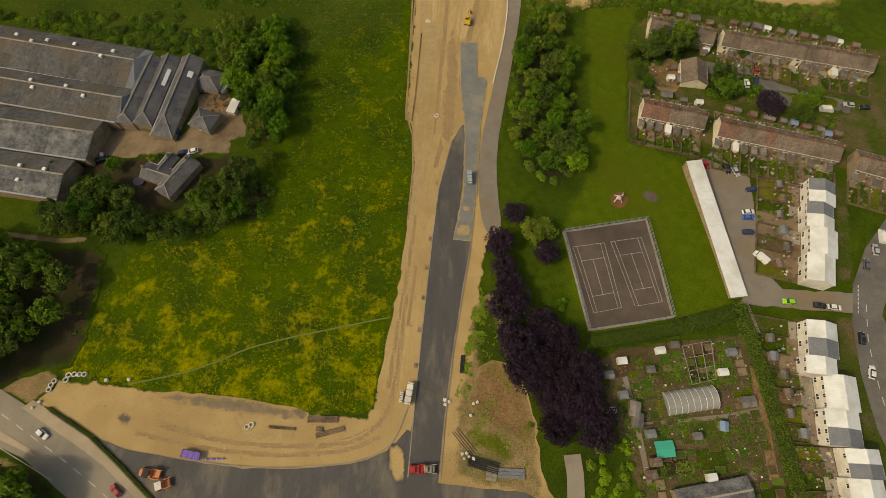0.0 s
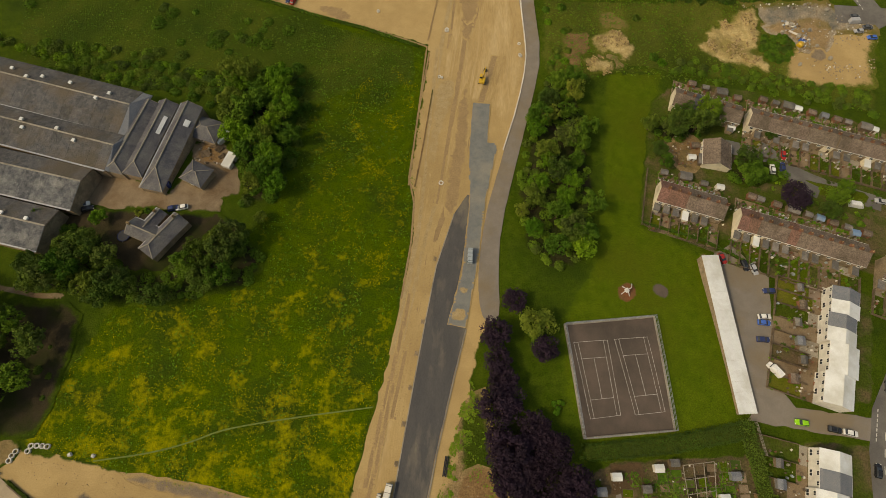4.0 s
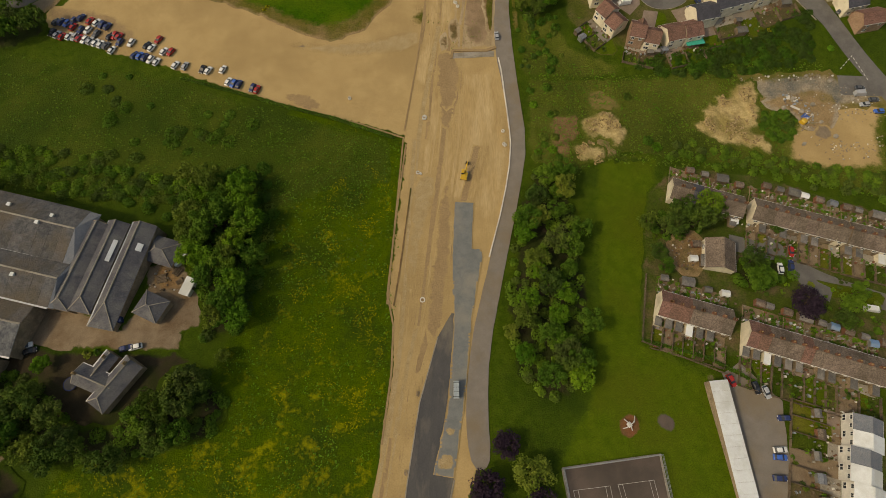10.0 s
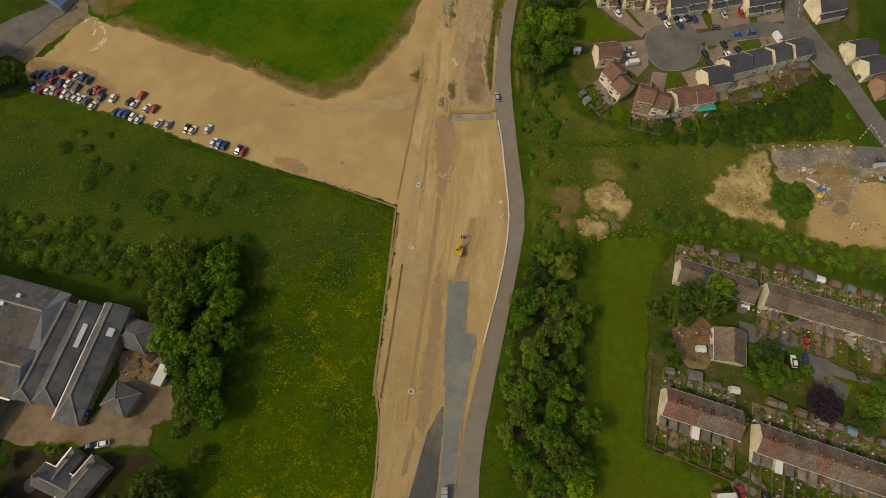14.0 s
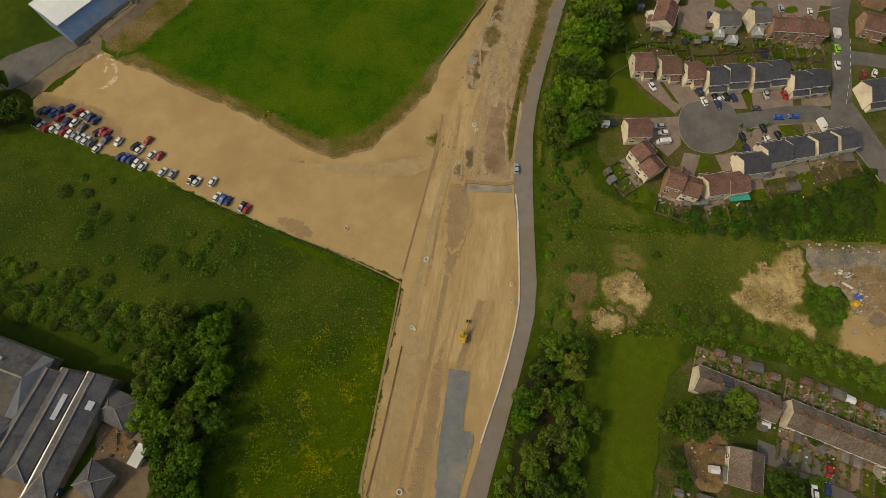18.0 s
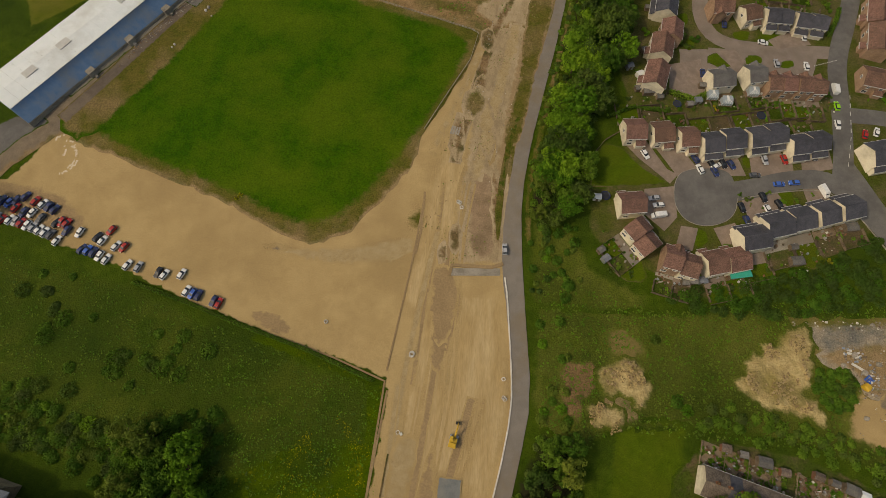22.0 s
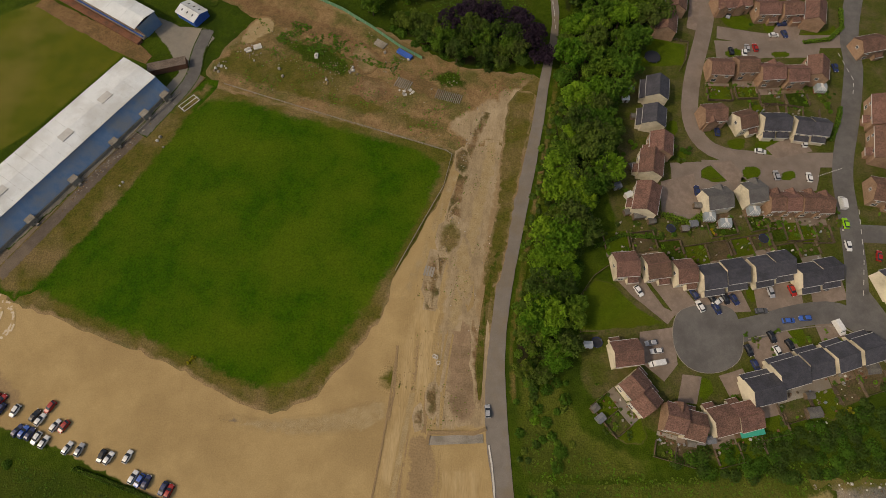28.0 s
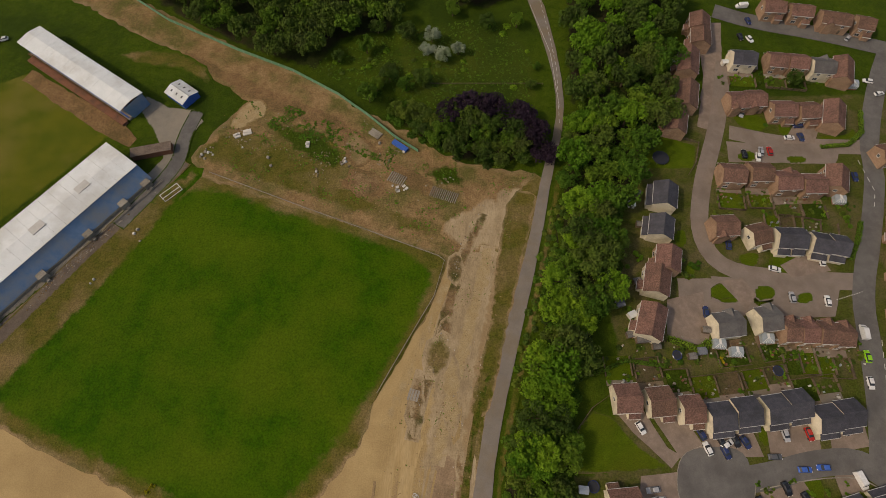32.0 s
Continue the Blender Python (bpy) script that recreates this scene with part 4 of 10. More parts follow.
drape("new_road", [(-103.9, 2.7), (-93.9, -0.9), (-75.0, -4.0), (-58.2, -6.1), (-43.4, -6.2), (-30.3, -5.3), (-22.1, -3.8), (-15.6, -0.8), (-10.7, 4.7), (-7.3, 3.1), (-2.2, -9.9), (7.5, -11.0), (23.7, -12.4), (32.3, -16.5), (35.6, -24.9), (18.0, -30.4), (-59.6, -29.1), (-75.1, -20.8), (-91.5, -7.8)], TARMAC, 0.235, 0.2, label="newly laid dark tarmac at the junction", category="road")
drape("soil_apron", [(-16.9, -1.6), (-14.0, 1.5), (-10.9, -0.8), (-10.1, -9.2), (-11.6, -11.0), (-15.3, -9.2)], SAND, 0.28, 0.4, 1, label="spread sand left across the junction", category="soil patch")
drape("stone_bed", [(3.5, 65.8), (9.7, 65.2), (12.4, 87.3), (14.2, 112.9), (17.7, 135.6), (16.9, 139.1), (13.9, 139.1), (14.6, 157.7), (7.3, 158.0), (6.8, 135.5), (8.2, 114.2), (7.3, 87.3)], GRAVEL, 0.30, 0.25, label="grey crushed stone sub-base of the new road", category="stone bed")
drape("stone_heap", [(4.3, 67.3), (8.9, 66.9), (10.0, 70.2), (7.5, 72.4), (4.7, 70.4)], PALE_SOIL, 0.34, 0.2, 1, lift=lambda x, y: 0.0, label="pale stone dust tipped on the road bed", category="stone dust")
drape("stone_heap", [(5.6, 77.5), (9.5, 76.1), (10.4, 78.9), (7.2, 79.8)], PALE_SOIL, 0.34, 0.2, 1, label="pale stone dust tipped on the road bed", category="stone dust")
drape("footpath", [(15.2, 68.0), (13.1, 75.7), (12.6, 87.3), (14.3, 107.5), (17.2, 121.2), (23.8, 152), (27.6, 172), (27.8, 190), (24.8, 211.5), (22.2, 224), (21.2, 237.6), (21.8, 253.6), (24.5, 283), (29.9, 310.6), (35.0, 336), (39.1, 367), (44.1, 388), (43.6, 410.3), (37.5, 435.7), (27.5, 467.4),
                   (35.4, 468.3), (45.7, 420), (47.7, 392.7), (42.8, 364.8), (39.3, 335.3), (33.2, 299.1), (28.9, 273.7), (27, 253.1), (28.3, 234.3), (31.2, 210.6), (34.5, 184), (31.5, 163.6), (25.4, 132), (19.9, 103), (19.4, 84.9), (20.4, 71.3), (18.6, 67.4)], PATH, 0.22, 0.08, 1, label="worn grey asphalt path beside the works", category="footpath", step=8)
drape("old_road", [(-148.5, 22.8), (-135.9, 16.4), (-123.7, 10.1), (-105.9, 0.5), (-93.0, -8.5), (-76.4, -22.2), (-70.2, -30.4), (-90.3, -30.4), (-107.1, -14.0), (-123.2, -3.2), (-130.7, -0.4), (-141.8, 3.0)], MAIN_ROAD, 0.25, 0.1, label="grey main road with white centre dashes", category="road")
drape("pavement", [(-124.5, 13.0), (-106.7, 3.6), (-95.7, -4.0), (-79.0, -17.3), (-82.4, -18.0), (-98.6, -5.6), (-108.3, 0.2), (-127.3, 10.7)], FOOTWAY, 0.34, 0.05, label="sandy pale pavement along the main road", category="pavement")
drape("pavement", [(-142.0, 8.6), (-132.1, 4.3), (-121.4, -0.9), (-119.6, -2.9), (-131.3, 1.7), (-141.1, 5.9)], FOOTWAY, 0.34, 0.05, label="sandy pale pavement along the main road", category="pavement")
drape("east_road", [(164.1, 87.5), (154.9, 74.7), (143.4, 62.8), (135.2, 49.7), (131.6, 37.4), (129.5, 21.3), (129.7, 4.8), (132.8, -10.6), (149.1, -10.6), (147.9, 14.6), (141.7, 39.2), (154.9, 62.8), (169.5, 75.8)], OLD_ROAD, 0.22, 0.1, label="grey asphalt street past the white terraces", category="road")
drape("verge", [(88.5, 98.0), (91.6, 98.5), (97.6, 45.2), (94.6, 44.8)], YARD, 0.17, 0.3, under=LAWN, label="worn earth strip behind the garages", category="verge")
drape("garage_yard", [(94.3, 98.5), (100.4, 102.4), (111.1, 91.0), (108.8, 67.0), (108.6, 52.6), (111.9, 48.3), (134.7, 46.8), (132.8, 40.1), (113.1, 41.8), (96.0, 43.3), (99.1, 46.8)], PATH, 0.18, 0.3, label="worn grey yard in front of the garages", category="yard")
ribbon("old_street", [(106.7, 146.3), (117.5, 143.8), (128.0, 137.3), (138.2, 131.0), (159.5, 123.9)], 6.5, OLD_ROAD, 0.2, label="grey asphalt street between the old rows", category="street")
drape("mill_yard", [(-132.8, 108.1), (-124.9, 113.1), (-111.9, 110.5), (-96.5, 104.8), (-92.4, 114.6), (-95.2, 126.8), (-84.4, 129.1), (-73.7, 117.0), (-72.5, 106.4), (-77.6, 104.1), (-77.3, 98.3), (-94.6, 97.9), (-109.6, 97.8), (-114.1, 89.7), (-128.0, 98.9)], YARD, 0.10, 0.5, label="dusty earth yard of the stone mill", category="yard")
drape("soil_band", [(-93.0, 128.0), (-84.5, 128.5), (-80.5, 120.5), (-84.0, 116.5), (-92.5, 119.0)], RED_SOIL, 0.14, 0.5, 1, under=YARD, label="red-brown earth strewn with timber in the yard", category="soil")
drape("garden_ground", [(78.7, 165.0), (91.7, 178.2), (122.1, 175.7), (171.0, 158.6), (198.2, 152.8), (175.7, 90.1), (151.5, 92.3), (125.8, 103.1), (90.6, 104.7), (69.1, 108.6)], GARDEN, 0.11, 0.5, label="patchwork of small gardens and bare earth", category="gardens")
drape("garden_ground", [(116.3, 87.4), (132.3, 89.8), (145.8, 87.4), (135.8, 50.7), (111.5, 50.6)], GARDEN, 0.12, 0.3, label="narrow back gardens of trodden earth", category="gardens")
drape("garden_ground", [(99.9, 31.9), (114.3, 39.2), (132.5, 39.2), (131.8, 1.6), (135.0, -23.5), (100.3, -23.5), (101.2, 14.5)], GARDEN, 0.12, 0.3, label="narrow back gardens of trodden earth", category="gardens")
drape("allotments", [(47.1, 24.7), (56.4, 29.1), (94.9, 33.7), (98.4, 21.3), (99.9, 1.6), (100.3, -10.6), (83.4, -13.6), (57.2, -16.5), (51.7, 4.7)], ALLOTMENT, 0.12, 0.4, label="allotment ground of dug soil and weeds", category="allotments")
EXCAVATION = [(123.0, 218.6), (158.7, 222.7), (167.1, 216.9), (180.0, 212.0), (172.4, 180.9), (154.7, 178.4), (138.4, 181.4), (135.2, 187.1), (143.6, 194.2), (144.6, 199.5), (143.0, 205.2), (130.5, 207.0)]
drape("excavation", [(134.2, 186.6), (141.4, 197.9), (147.7, 209.7), (162.7, 218.6), (178.9, 211.2), (172.4, 179.3), (154.4, 176.9), (147.3, 177.4), (135.4, 181.4)], SAND, 0.14, 1.2, under=VALLEY, label="bare tan sand on the cleared plot", category="waste ground")
drape("excavation", [(120.3, 220.0), (158.8, 223.3), (168.4, 217.7), (180.6, 212.8), (178.9, 206.6), (159.3, 205.2), (152.9, 194.9), (144.7, 195.2), (141.0, 204.7), (129.4, 207.5)], RUBBLE_SOIL, 0.17, 1.2, under=PITCH_EDGE, label="bare rubble-strewn ground of a cleared plot", category="waste ground")
drape("soil_patch", [(128.6, 208.8), (138.3, 212.6), (158.0, 216.6), (161.5, 204.0), (154.4, 195.3), (146.7, 194.7), (143.3, 198.5), (141.8, 203.6), (132.8, 204.7)], DUG, 0.178, 1.0, 1, under=RUBBLE_SOIL, label="churned brown soil under the scrap", category="soil")
drape("damp_patch", [(147.5, 195.3), (152.7, 199.3), (156.3, 195.4), (153.1, 190.8), (148.9, 191.3)], SPOIL, 0.2, 0.4, 1, label="grey ash patch on the cleared plot", category="soil patch")
def heap_rise(x, y):
    return 0.6 + 0.9 * noise.noise((x * 0.22, y * 0.22, 0)) + 0.6 * noise.noise((x * 0.7, y * 0.7, 0))


HEAPS = ([(100.5, 195.6), (105.0, 203.4), (109.4, 208.0), (112.6, 214.0), (115.4, 210.2), (120.2, 215.0), (121.4, 218.2), (128.0, 218.6), (129.8, 210.7), (129.0, 199.9), (127.0, 195.6), (131.8, 191.8), (132.0, 184.6), (126.0, 184.3), (120.3, 187.2), (112.0, 188.0), (104.6, 191.7)],
         [(54.8, 195.9), (62.4, 201.2), (68.4, 201.6), (72.4, 197.0), (74.5, 190.6), (74.2, 183.2), (68.4, 183.1), (64.9, 186.1), (61.1, 187.0), (56.0, 188.2)],
         [(50.9, 181.8), (55.6, 186.9), (60.8, 186.8), (66.0, 182.0), (64.8, 175.8), (60.6, 173.9), (57.3, 176.5), (52.4, 176.2)])
drape("soil_patch", [(83.4, 149.4), (99.0, 150.0), (96.3, 132.2), (84.4, 131.6)], SOIL, 0.21, 0.8, 1, under=DUG, label="cluttered brown yard beside the bungalow", category="yard")
ribbon("bungalow_drive", [(120.1, 147.3), (126.9, 140.6), (130.8, 130.7), (137.6, 126.9)], 5.5, OLD_ROAD, 0.23, 2, label="grey tarmac drive with parked cars", category="drive")
drape("soil_patch", [(57.2, 209.2), (64.5, 209.9), (72.9, 206.8), (73.2, 200.2), (61.4, 198.0), (58.4, 203.0)], PITCH_EDGE, 0.15, 1.0, 1, under=VALLEY, label="pale dead grass beside the clay mound", category="grass")
drape("soil_patch", [(42.6, 196.4), (49.8, 198.9), (56.6, 198.8), (58.0, 191.6), (53.2, 186.8), (50.6, 177.6), (45.0, 176.8), (43.4, 186.5)], RED_SOIL, 0.15, 1.0, 1, under=VALLEY, label="red-brown scraped soil beside the clay mound", category="soil")
drape("soil_patch", [(57.0, 190.2), (69.6, 188.0), (69.4, 178.6), (62.1, 177.8), (58.0, 182.1)], DUG, 0.155, 1.0, 1, under=VALLEY, label="weedy tan soil between the clay mounds", category="soil")
for heap_, label_ in zip(HEAPS, ("pale clay scraped into low ridges", "weedy mound of tipped clay", "low mound of tipped tan clay")):
    drape("clay_heap", heap_, HEAP, 0.16, 2.0, step=1.1, seg=1.1, lift=heap_rise, label=label_, category="spoil heap")

# the housing estate's streets
drape("estate_ground", [(59.9, 261.1), (65.4, 295.6), (54.7, 349.2), (78.5, 407.6), (203.3, 423.7), (167.6, 253.3), (151.5, 251.6), (109.1, 234.9), (95.1, 221.5), (71.5, 230.8), (51.4, 240.9), (50.7, 260.1)], ESTATE, 0.10, 0.4, label="small lawns and planting round estate houses", category="gardens")
ribbon("estate_street", [(91.7, 261.2), (108.2, 264.6), (125.1, 270.9), (139.7, 272.6), (150.7, 262.2), (162.8, 246.6)], 7.5, OLD_ROAD, 0.22, label="grey estate street with a white junction line", category="street")
drape("turning_circle", [(82.7, 268.1), (90.0, 271.6), (102.5, 272.6), (105.1, 263.8), (103.7, 253.9), (95.5, 249.2), (86.5, 249.9), (81.5, 256.8)], OLD_ROAD, 0.235, 0.1, 2, label="round asphalt turning head of the cul-de-sac", category="street")
ribbon("estate_street", [(143.6, 271.4), (146.9, 289.7), (148.9, 310.8), (150.2, 327.6), (159.5, 352.6), (166.5, 376.1), (167.0, 380.9), (168.1, 394.5), (178.8, 425.2), (188.6, 445.7)], 7.5, OLD_ROAD, 0.23, label="grey estate street with a white junction line", category="street")
ribbon("estate_street", [(153.4, 332.2), (127.0, 330.4), (103.7, 331.1), (96.1, 343.7), (99.4, 365.8), (106.6, 387.8), (110.6, 402.5), (115.9, 431.0)], 6.5, LANE, 0.20, label="tan shared lane between houses", category="street")
ribbon("estate_street", [(169.5, 391.4), (137.3, 389.0), (113.4, 392.8)], 7.0, LANE, 0.215, label="tan shared lane between houses", category="street")
ribbon("estate_street", [(115.1, 462.1), (131.6, 456.7), (160.9, 452.9), (195.6, 444.8)], 9.0, OLD_ROAD, 0.225, label="grey estate street with a white junction line", category="street")
ribbon("estate_street", [(150.6, 301.7), (163.6, 301.9), (180.4, 300.0)], 7.0, OLD_ROAD, 0.225, label="grey side street off the estate road", category="street")
ribbon("estate_street", [(145.4, 278.3), (153.0, 264.2), (162.2, 248.5), (170.8, 231.1), (182.7, 211.9)], 8.0, OLD_ROAD, 0.215, label="grey estate street leading past the cleared plot", category="street")
ribbon("estate_street", [(161.8, 216.5), (174.9, 216.5), (192.4, 216.0)], 9.0, OLD_ROAD, 0.245, label="grey street at the edge of the cleared plot", category="street")
for pts, mat_ in (([(87.0, 326.5), (100.5, 327.8), (98.1, 314.6), (95.4, 303.7), (82.1, 303.2), (82.7, 315.2), (87.2, 317.8)], LANE), ([(99.2, 328.6), (144.0, 330.7), (139.5, 318.2), (125.6, 316.0), (112.1, 315.5), (98.1, 314.6)], LANE), ([(111.6, 388.1), (156.6, 389.6), (152.7, 381.7), (111.5, 378.3)], LANE), ([(105.9, 453.6), (117.5, 454.7), (115.4, 433.5), (108.0, 392.0), (101.0, 394.3), (106.4, 422.6)], PAVING)):
    drape("forecourt", pts, mat_, 0.165, 0.2, label="shared paved court between the houses", category="court")
for pts in ([(101.0, 325.6), (108.1, 328.3), (110.8, 325.3), (109.3, 320.4), (103.8, 318.5), (99.1, 319.8)], [(113.8, 326.9), (118.9, 327.8), (121.4, 325.0), (118.9, 321.7), (112.9, 320.7)], [(127.7, 325.6), (133.4, 326.6), (133.0, 322.2), (127.0, 321.2)], [(115.5, 383.6), (122.4, 384.9), (122.0, 379.3), (114.9, 379.1)], [(134.4, 383.8), (142.3, 384.6), (141.6, 380.7), (133.7, 379.9)]):
    drape("garden_lawn", pts, LAWN, 0.19, 0.2, 1, under=LANE, label="small kerbed lawn in the shared court", category="lawn")
DRIVES_A = [[(63.0, 280.0), (71.5, 282.2), (79.6, 270.0), (83.7, 268.2), (80.5, 264.4), (69.2, 273.5)],
    [(73.6, 281.2), (83.2, 282.3), (91.1, 271.3), (83.7, 267.0)],
    [(85.3, 281.3), (92.5, 278.5), (96.7, 271.9), (92.1, 270.3)],
    [(94.5, 277.5), (106.0, 277.7), (108.6, 270.5), (95.1, 269.0)],
    [(110.3, 279.3), (118.1, 283.4), (126.1, 279.9), (126.3, 272.5), (110.7, 270.7)],
    [(129.5, 282.3), (140.5, 286.0), (141.3, 276.9), (129.5, 273.7)],
    [(71.3, 261.2), (82.6, 263.6), (83.0, 251.6), (78.4, 245.9), (70.3, 252.4)]]
DRIVES_B = [[(84.4, 248.6), (90.5, 248.2), (88.4, 239.7), (82.4, 240.1)],
    [(95.9, 248.8), (103.6, 251.7), (106.5, 246.8), (99.3, 241.9)],
    [(106.0, 261.7), (113.4, 264.7), (119.9, 255.6), (109.6, 250.3)],
    [(113.4, 265.8), (118.6, 266.4), (124.0, 257.6), (118.9, 255.5)],
    [(128.9, 267.5), (138.4, 270.8), (138.7, 263.5), (130.4, 261.7)],
    [(82.9, 318.1), (95.7, 322.5), (95.5, 305.8), (82.2, 304.2)],
    [(101.7, 327.0), (109.9, 329.1), (113.8, 323.3), (109.8, 317.1)],
    [(123.9, 335.5), (137.3, 343.6), (141.5, 335.2), (127.1, 331.1)]]
DRIVES_C = [[(134.0, 389.4), (142.0, 403.0), (150.4, 399.6), (146.4, 390.8)]]
for pts in DRIVES_A + DRIVES_B + DRIVES_C:
    drape("driveway", pts, PAVING, 0.17, 0.1, label="reddish block-paved driveway", category="driveway")
drape("hut_yard", [(-126.9, 386.9), (-113.9, 380.9), (-103.2, 380.6), (-97.5, 375.4), (-101.3, 365.1), (-98.9, 353.6), (-128.7, 304.5), (-146.7, 275.2), (-156.3, 278.9), (-114.9, 341.3), (-108.4, 356.2), (-116.3, 368.5), (-124.4, 376.8)], MAIN_ROAD, 0.20, 0.3, label="cracked asphalt lane behind the football stands", category="lane")
drape("dug_ground", [(-183.7, 240.2), (-174.2, 250.8), (-163.7, 259.4), (-152.4, 272.3), (-136.9, 294.1), (-126.0, 311.8), (-112.1, 313.6), (-115.6, 302.6), (-126.6, 280.4), (-138.9, 261.9), (-147.6, 257.9), (-159.1, 245.5), (-163.5, 238.6), (-178.0, 224.4)], SPOIL, 0.195, 0.6, under=DUG, label="grey-brown worn ground behind the stand", category="soil")
ribbon("stand_lane", [(-101.6, 380.0), (-103.2, 366.0), (-101.4, 356.8), (-103.8, 347.8), (-108.8, 337.3), (-114.6, 325.4)], 6.0, OLD_ROAD, 0.245, 2, label="grey lane curving from the hut to the stand", category="lane")
drape("brick_apron", [(-178.1, 394.0), (-162.7, 386.6), (-144.0, 377.6), (-129.6, 371.0), (-121.2, 363.9), (-123.0, 359.5), (-136.8, 365.0), (-157.3, 375.8), (-180.0, 388.0)], RED_SOIL, 0.21, 0.5, label="brick-red terrace apron before the old stand", category="terrace")
drape("soil_patch", [(-149.5, 407.4), (-131.8, 400.0), (-119.2, 401.8), (-108.0, 397.5), (-101.4, 391.6), (-100.5, 399.4), (-108.0, 406.0), (-124.0, 413.0)], WORN, 0.19, 1.0, 1, under=GRASS, label="worn brownish grass behind the stands", category="grass")
drape("stand_lane", [(-194.7, 238.7), (-182.2, 253.7), (-164.5, 265.0), (-156.1, 267.4), (-151.4, 263.6), (-159.3, 256.7), (-169.4, 243.1), (-189.5, 225.1)], OLD_ROAD, 0.205, 0.3, label="cracked asphalt lane at the end of the stand", category="lane")
for c, r, a0, a1 in (((-142.1, 250.8), 5.0, -60, 70), ((-143.7, 251.3), 7.5, -75, -10), ((-141.9, 254.4), 3.0, 20, 120), ((-145.2, 252.7), 3.4, -30, 60), ((-144.4, 256.9), 2.2, 60, 200)):
    ribbon("tyre_mark", [(c[0] + r * math.cos(radians(a)), c[1] + r * math.sin(radians(a))) for a in range(a0, a1 + 1, 13)], 1.3, SCUFF, 0.17, 0, label="pale curved tyre scuff on the car park", category="tyre mark")

# ---- houses ----
PROTO = {}


def window_mesh(w, h):
    frame_bm = boxes((-w / 2, -0.07, -h / 2, -w / 2 + 0.1, 0.05, h / 2), (w / 2 - 0.1, -0.07, -h / 2, w / 2, 0.05, h / 2), (-w / 2, -0.07, h / 2 - 0.1, w / 2, 0.05, h / 2),
                     (-w / 2, -0.12, -h / 2 - 0.08, w / 2, 0.05, -h / 2 + 0.06), (-0.04, -0.06, -h / 2, 0.04, 0.05, h / 2))
    return mesh_of(frame_bm, UPVC), mesh_of(boxes((-w / 2 + 0.06, -0.03, -h / 2 + 0.04, w / 2 - 0.06, 0.04, h / 2 - 0.06)), GLASS)


WINDOWS = {k: window_mesh(*k) for k in ((1.3, 1.2), (1.9, 1.3), (2.6, 1.9))}


def add_window(ob, key, x, y, z, face):
    """face: 0 looks to -y, 180 to +y, 90 to +x, -90 to -x."""
    w = part("window", WINDOWS[key][0], None, ob, "white framed window")
    w.matrix_basis = pose(x, y, z, 0, 0, face)
    part("pane", WINDOWS[key][1], None, w)


def add_gable(ob, w, d, eave, rise, wall, roof, over=0.25, end=0.0, ridge_mat=None, base=-1.6):
    bm = bmesh.new()
    solid(bm, [(-d / 2, base), (d / 2, base), (d / 2, eave), (0, eave + rise - 0.12), (-d / 2, eave)], -w / 2, w / 2)
    part("wall", bm, wall, ob)
    s = rise / (d / 2)
    e0, yo = eave - s * over, d / 2 + over
    bm = bmesh.new()
    solid(bm, [(-yo, e0), (0, eave + rise), (yo, e0), (yo, e0 + 0.16), (0, eave + rise + 0.17), (-yo, e0 + 0.16)], -w / 2 - end, w / 2 + end)
    part("roof", bm, roof, ob)
    part("ridge_cap", boxes((-w / 2 - end, -0.16, eave + rise + 0.08, w / 2 + end, 0.16, eave + rise + 0.25), bevel=0.06), ridge_mat or roof, ob)
    for sg in (-1, 1):
        part("gutter", boxes((-w / 2, sg * yo - 0.11, e0 - 0.06, w / 2, sg * yo + 0.11, e0 + 0.1)), UPVC, ob)


def add_chimney(ob, x, y, top, mat=None, pots=1):
    c = part("chimney", boxes((x - 0.5, y - 0.35, top - 2.0, x + 0.5, y + 0.35, top), (x - 0.6, y - 0.45, top - 0.15, x + 0.6, y + 0.45, top)), mat or BRICK, ob)
    for i in range(pots):
        bm = bmesh.new()
        px = x + (i - (pots - 1) / 2) * 0.45
        tube(bm, (px, y, top), (px, y, top + 0.45), 0.16, 0.13, 8)
        part("chimney_pot", bm, SAND, c)


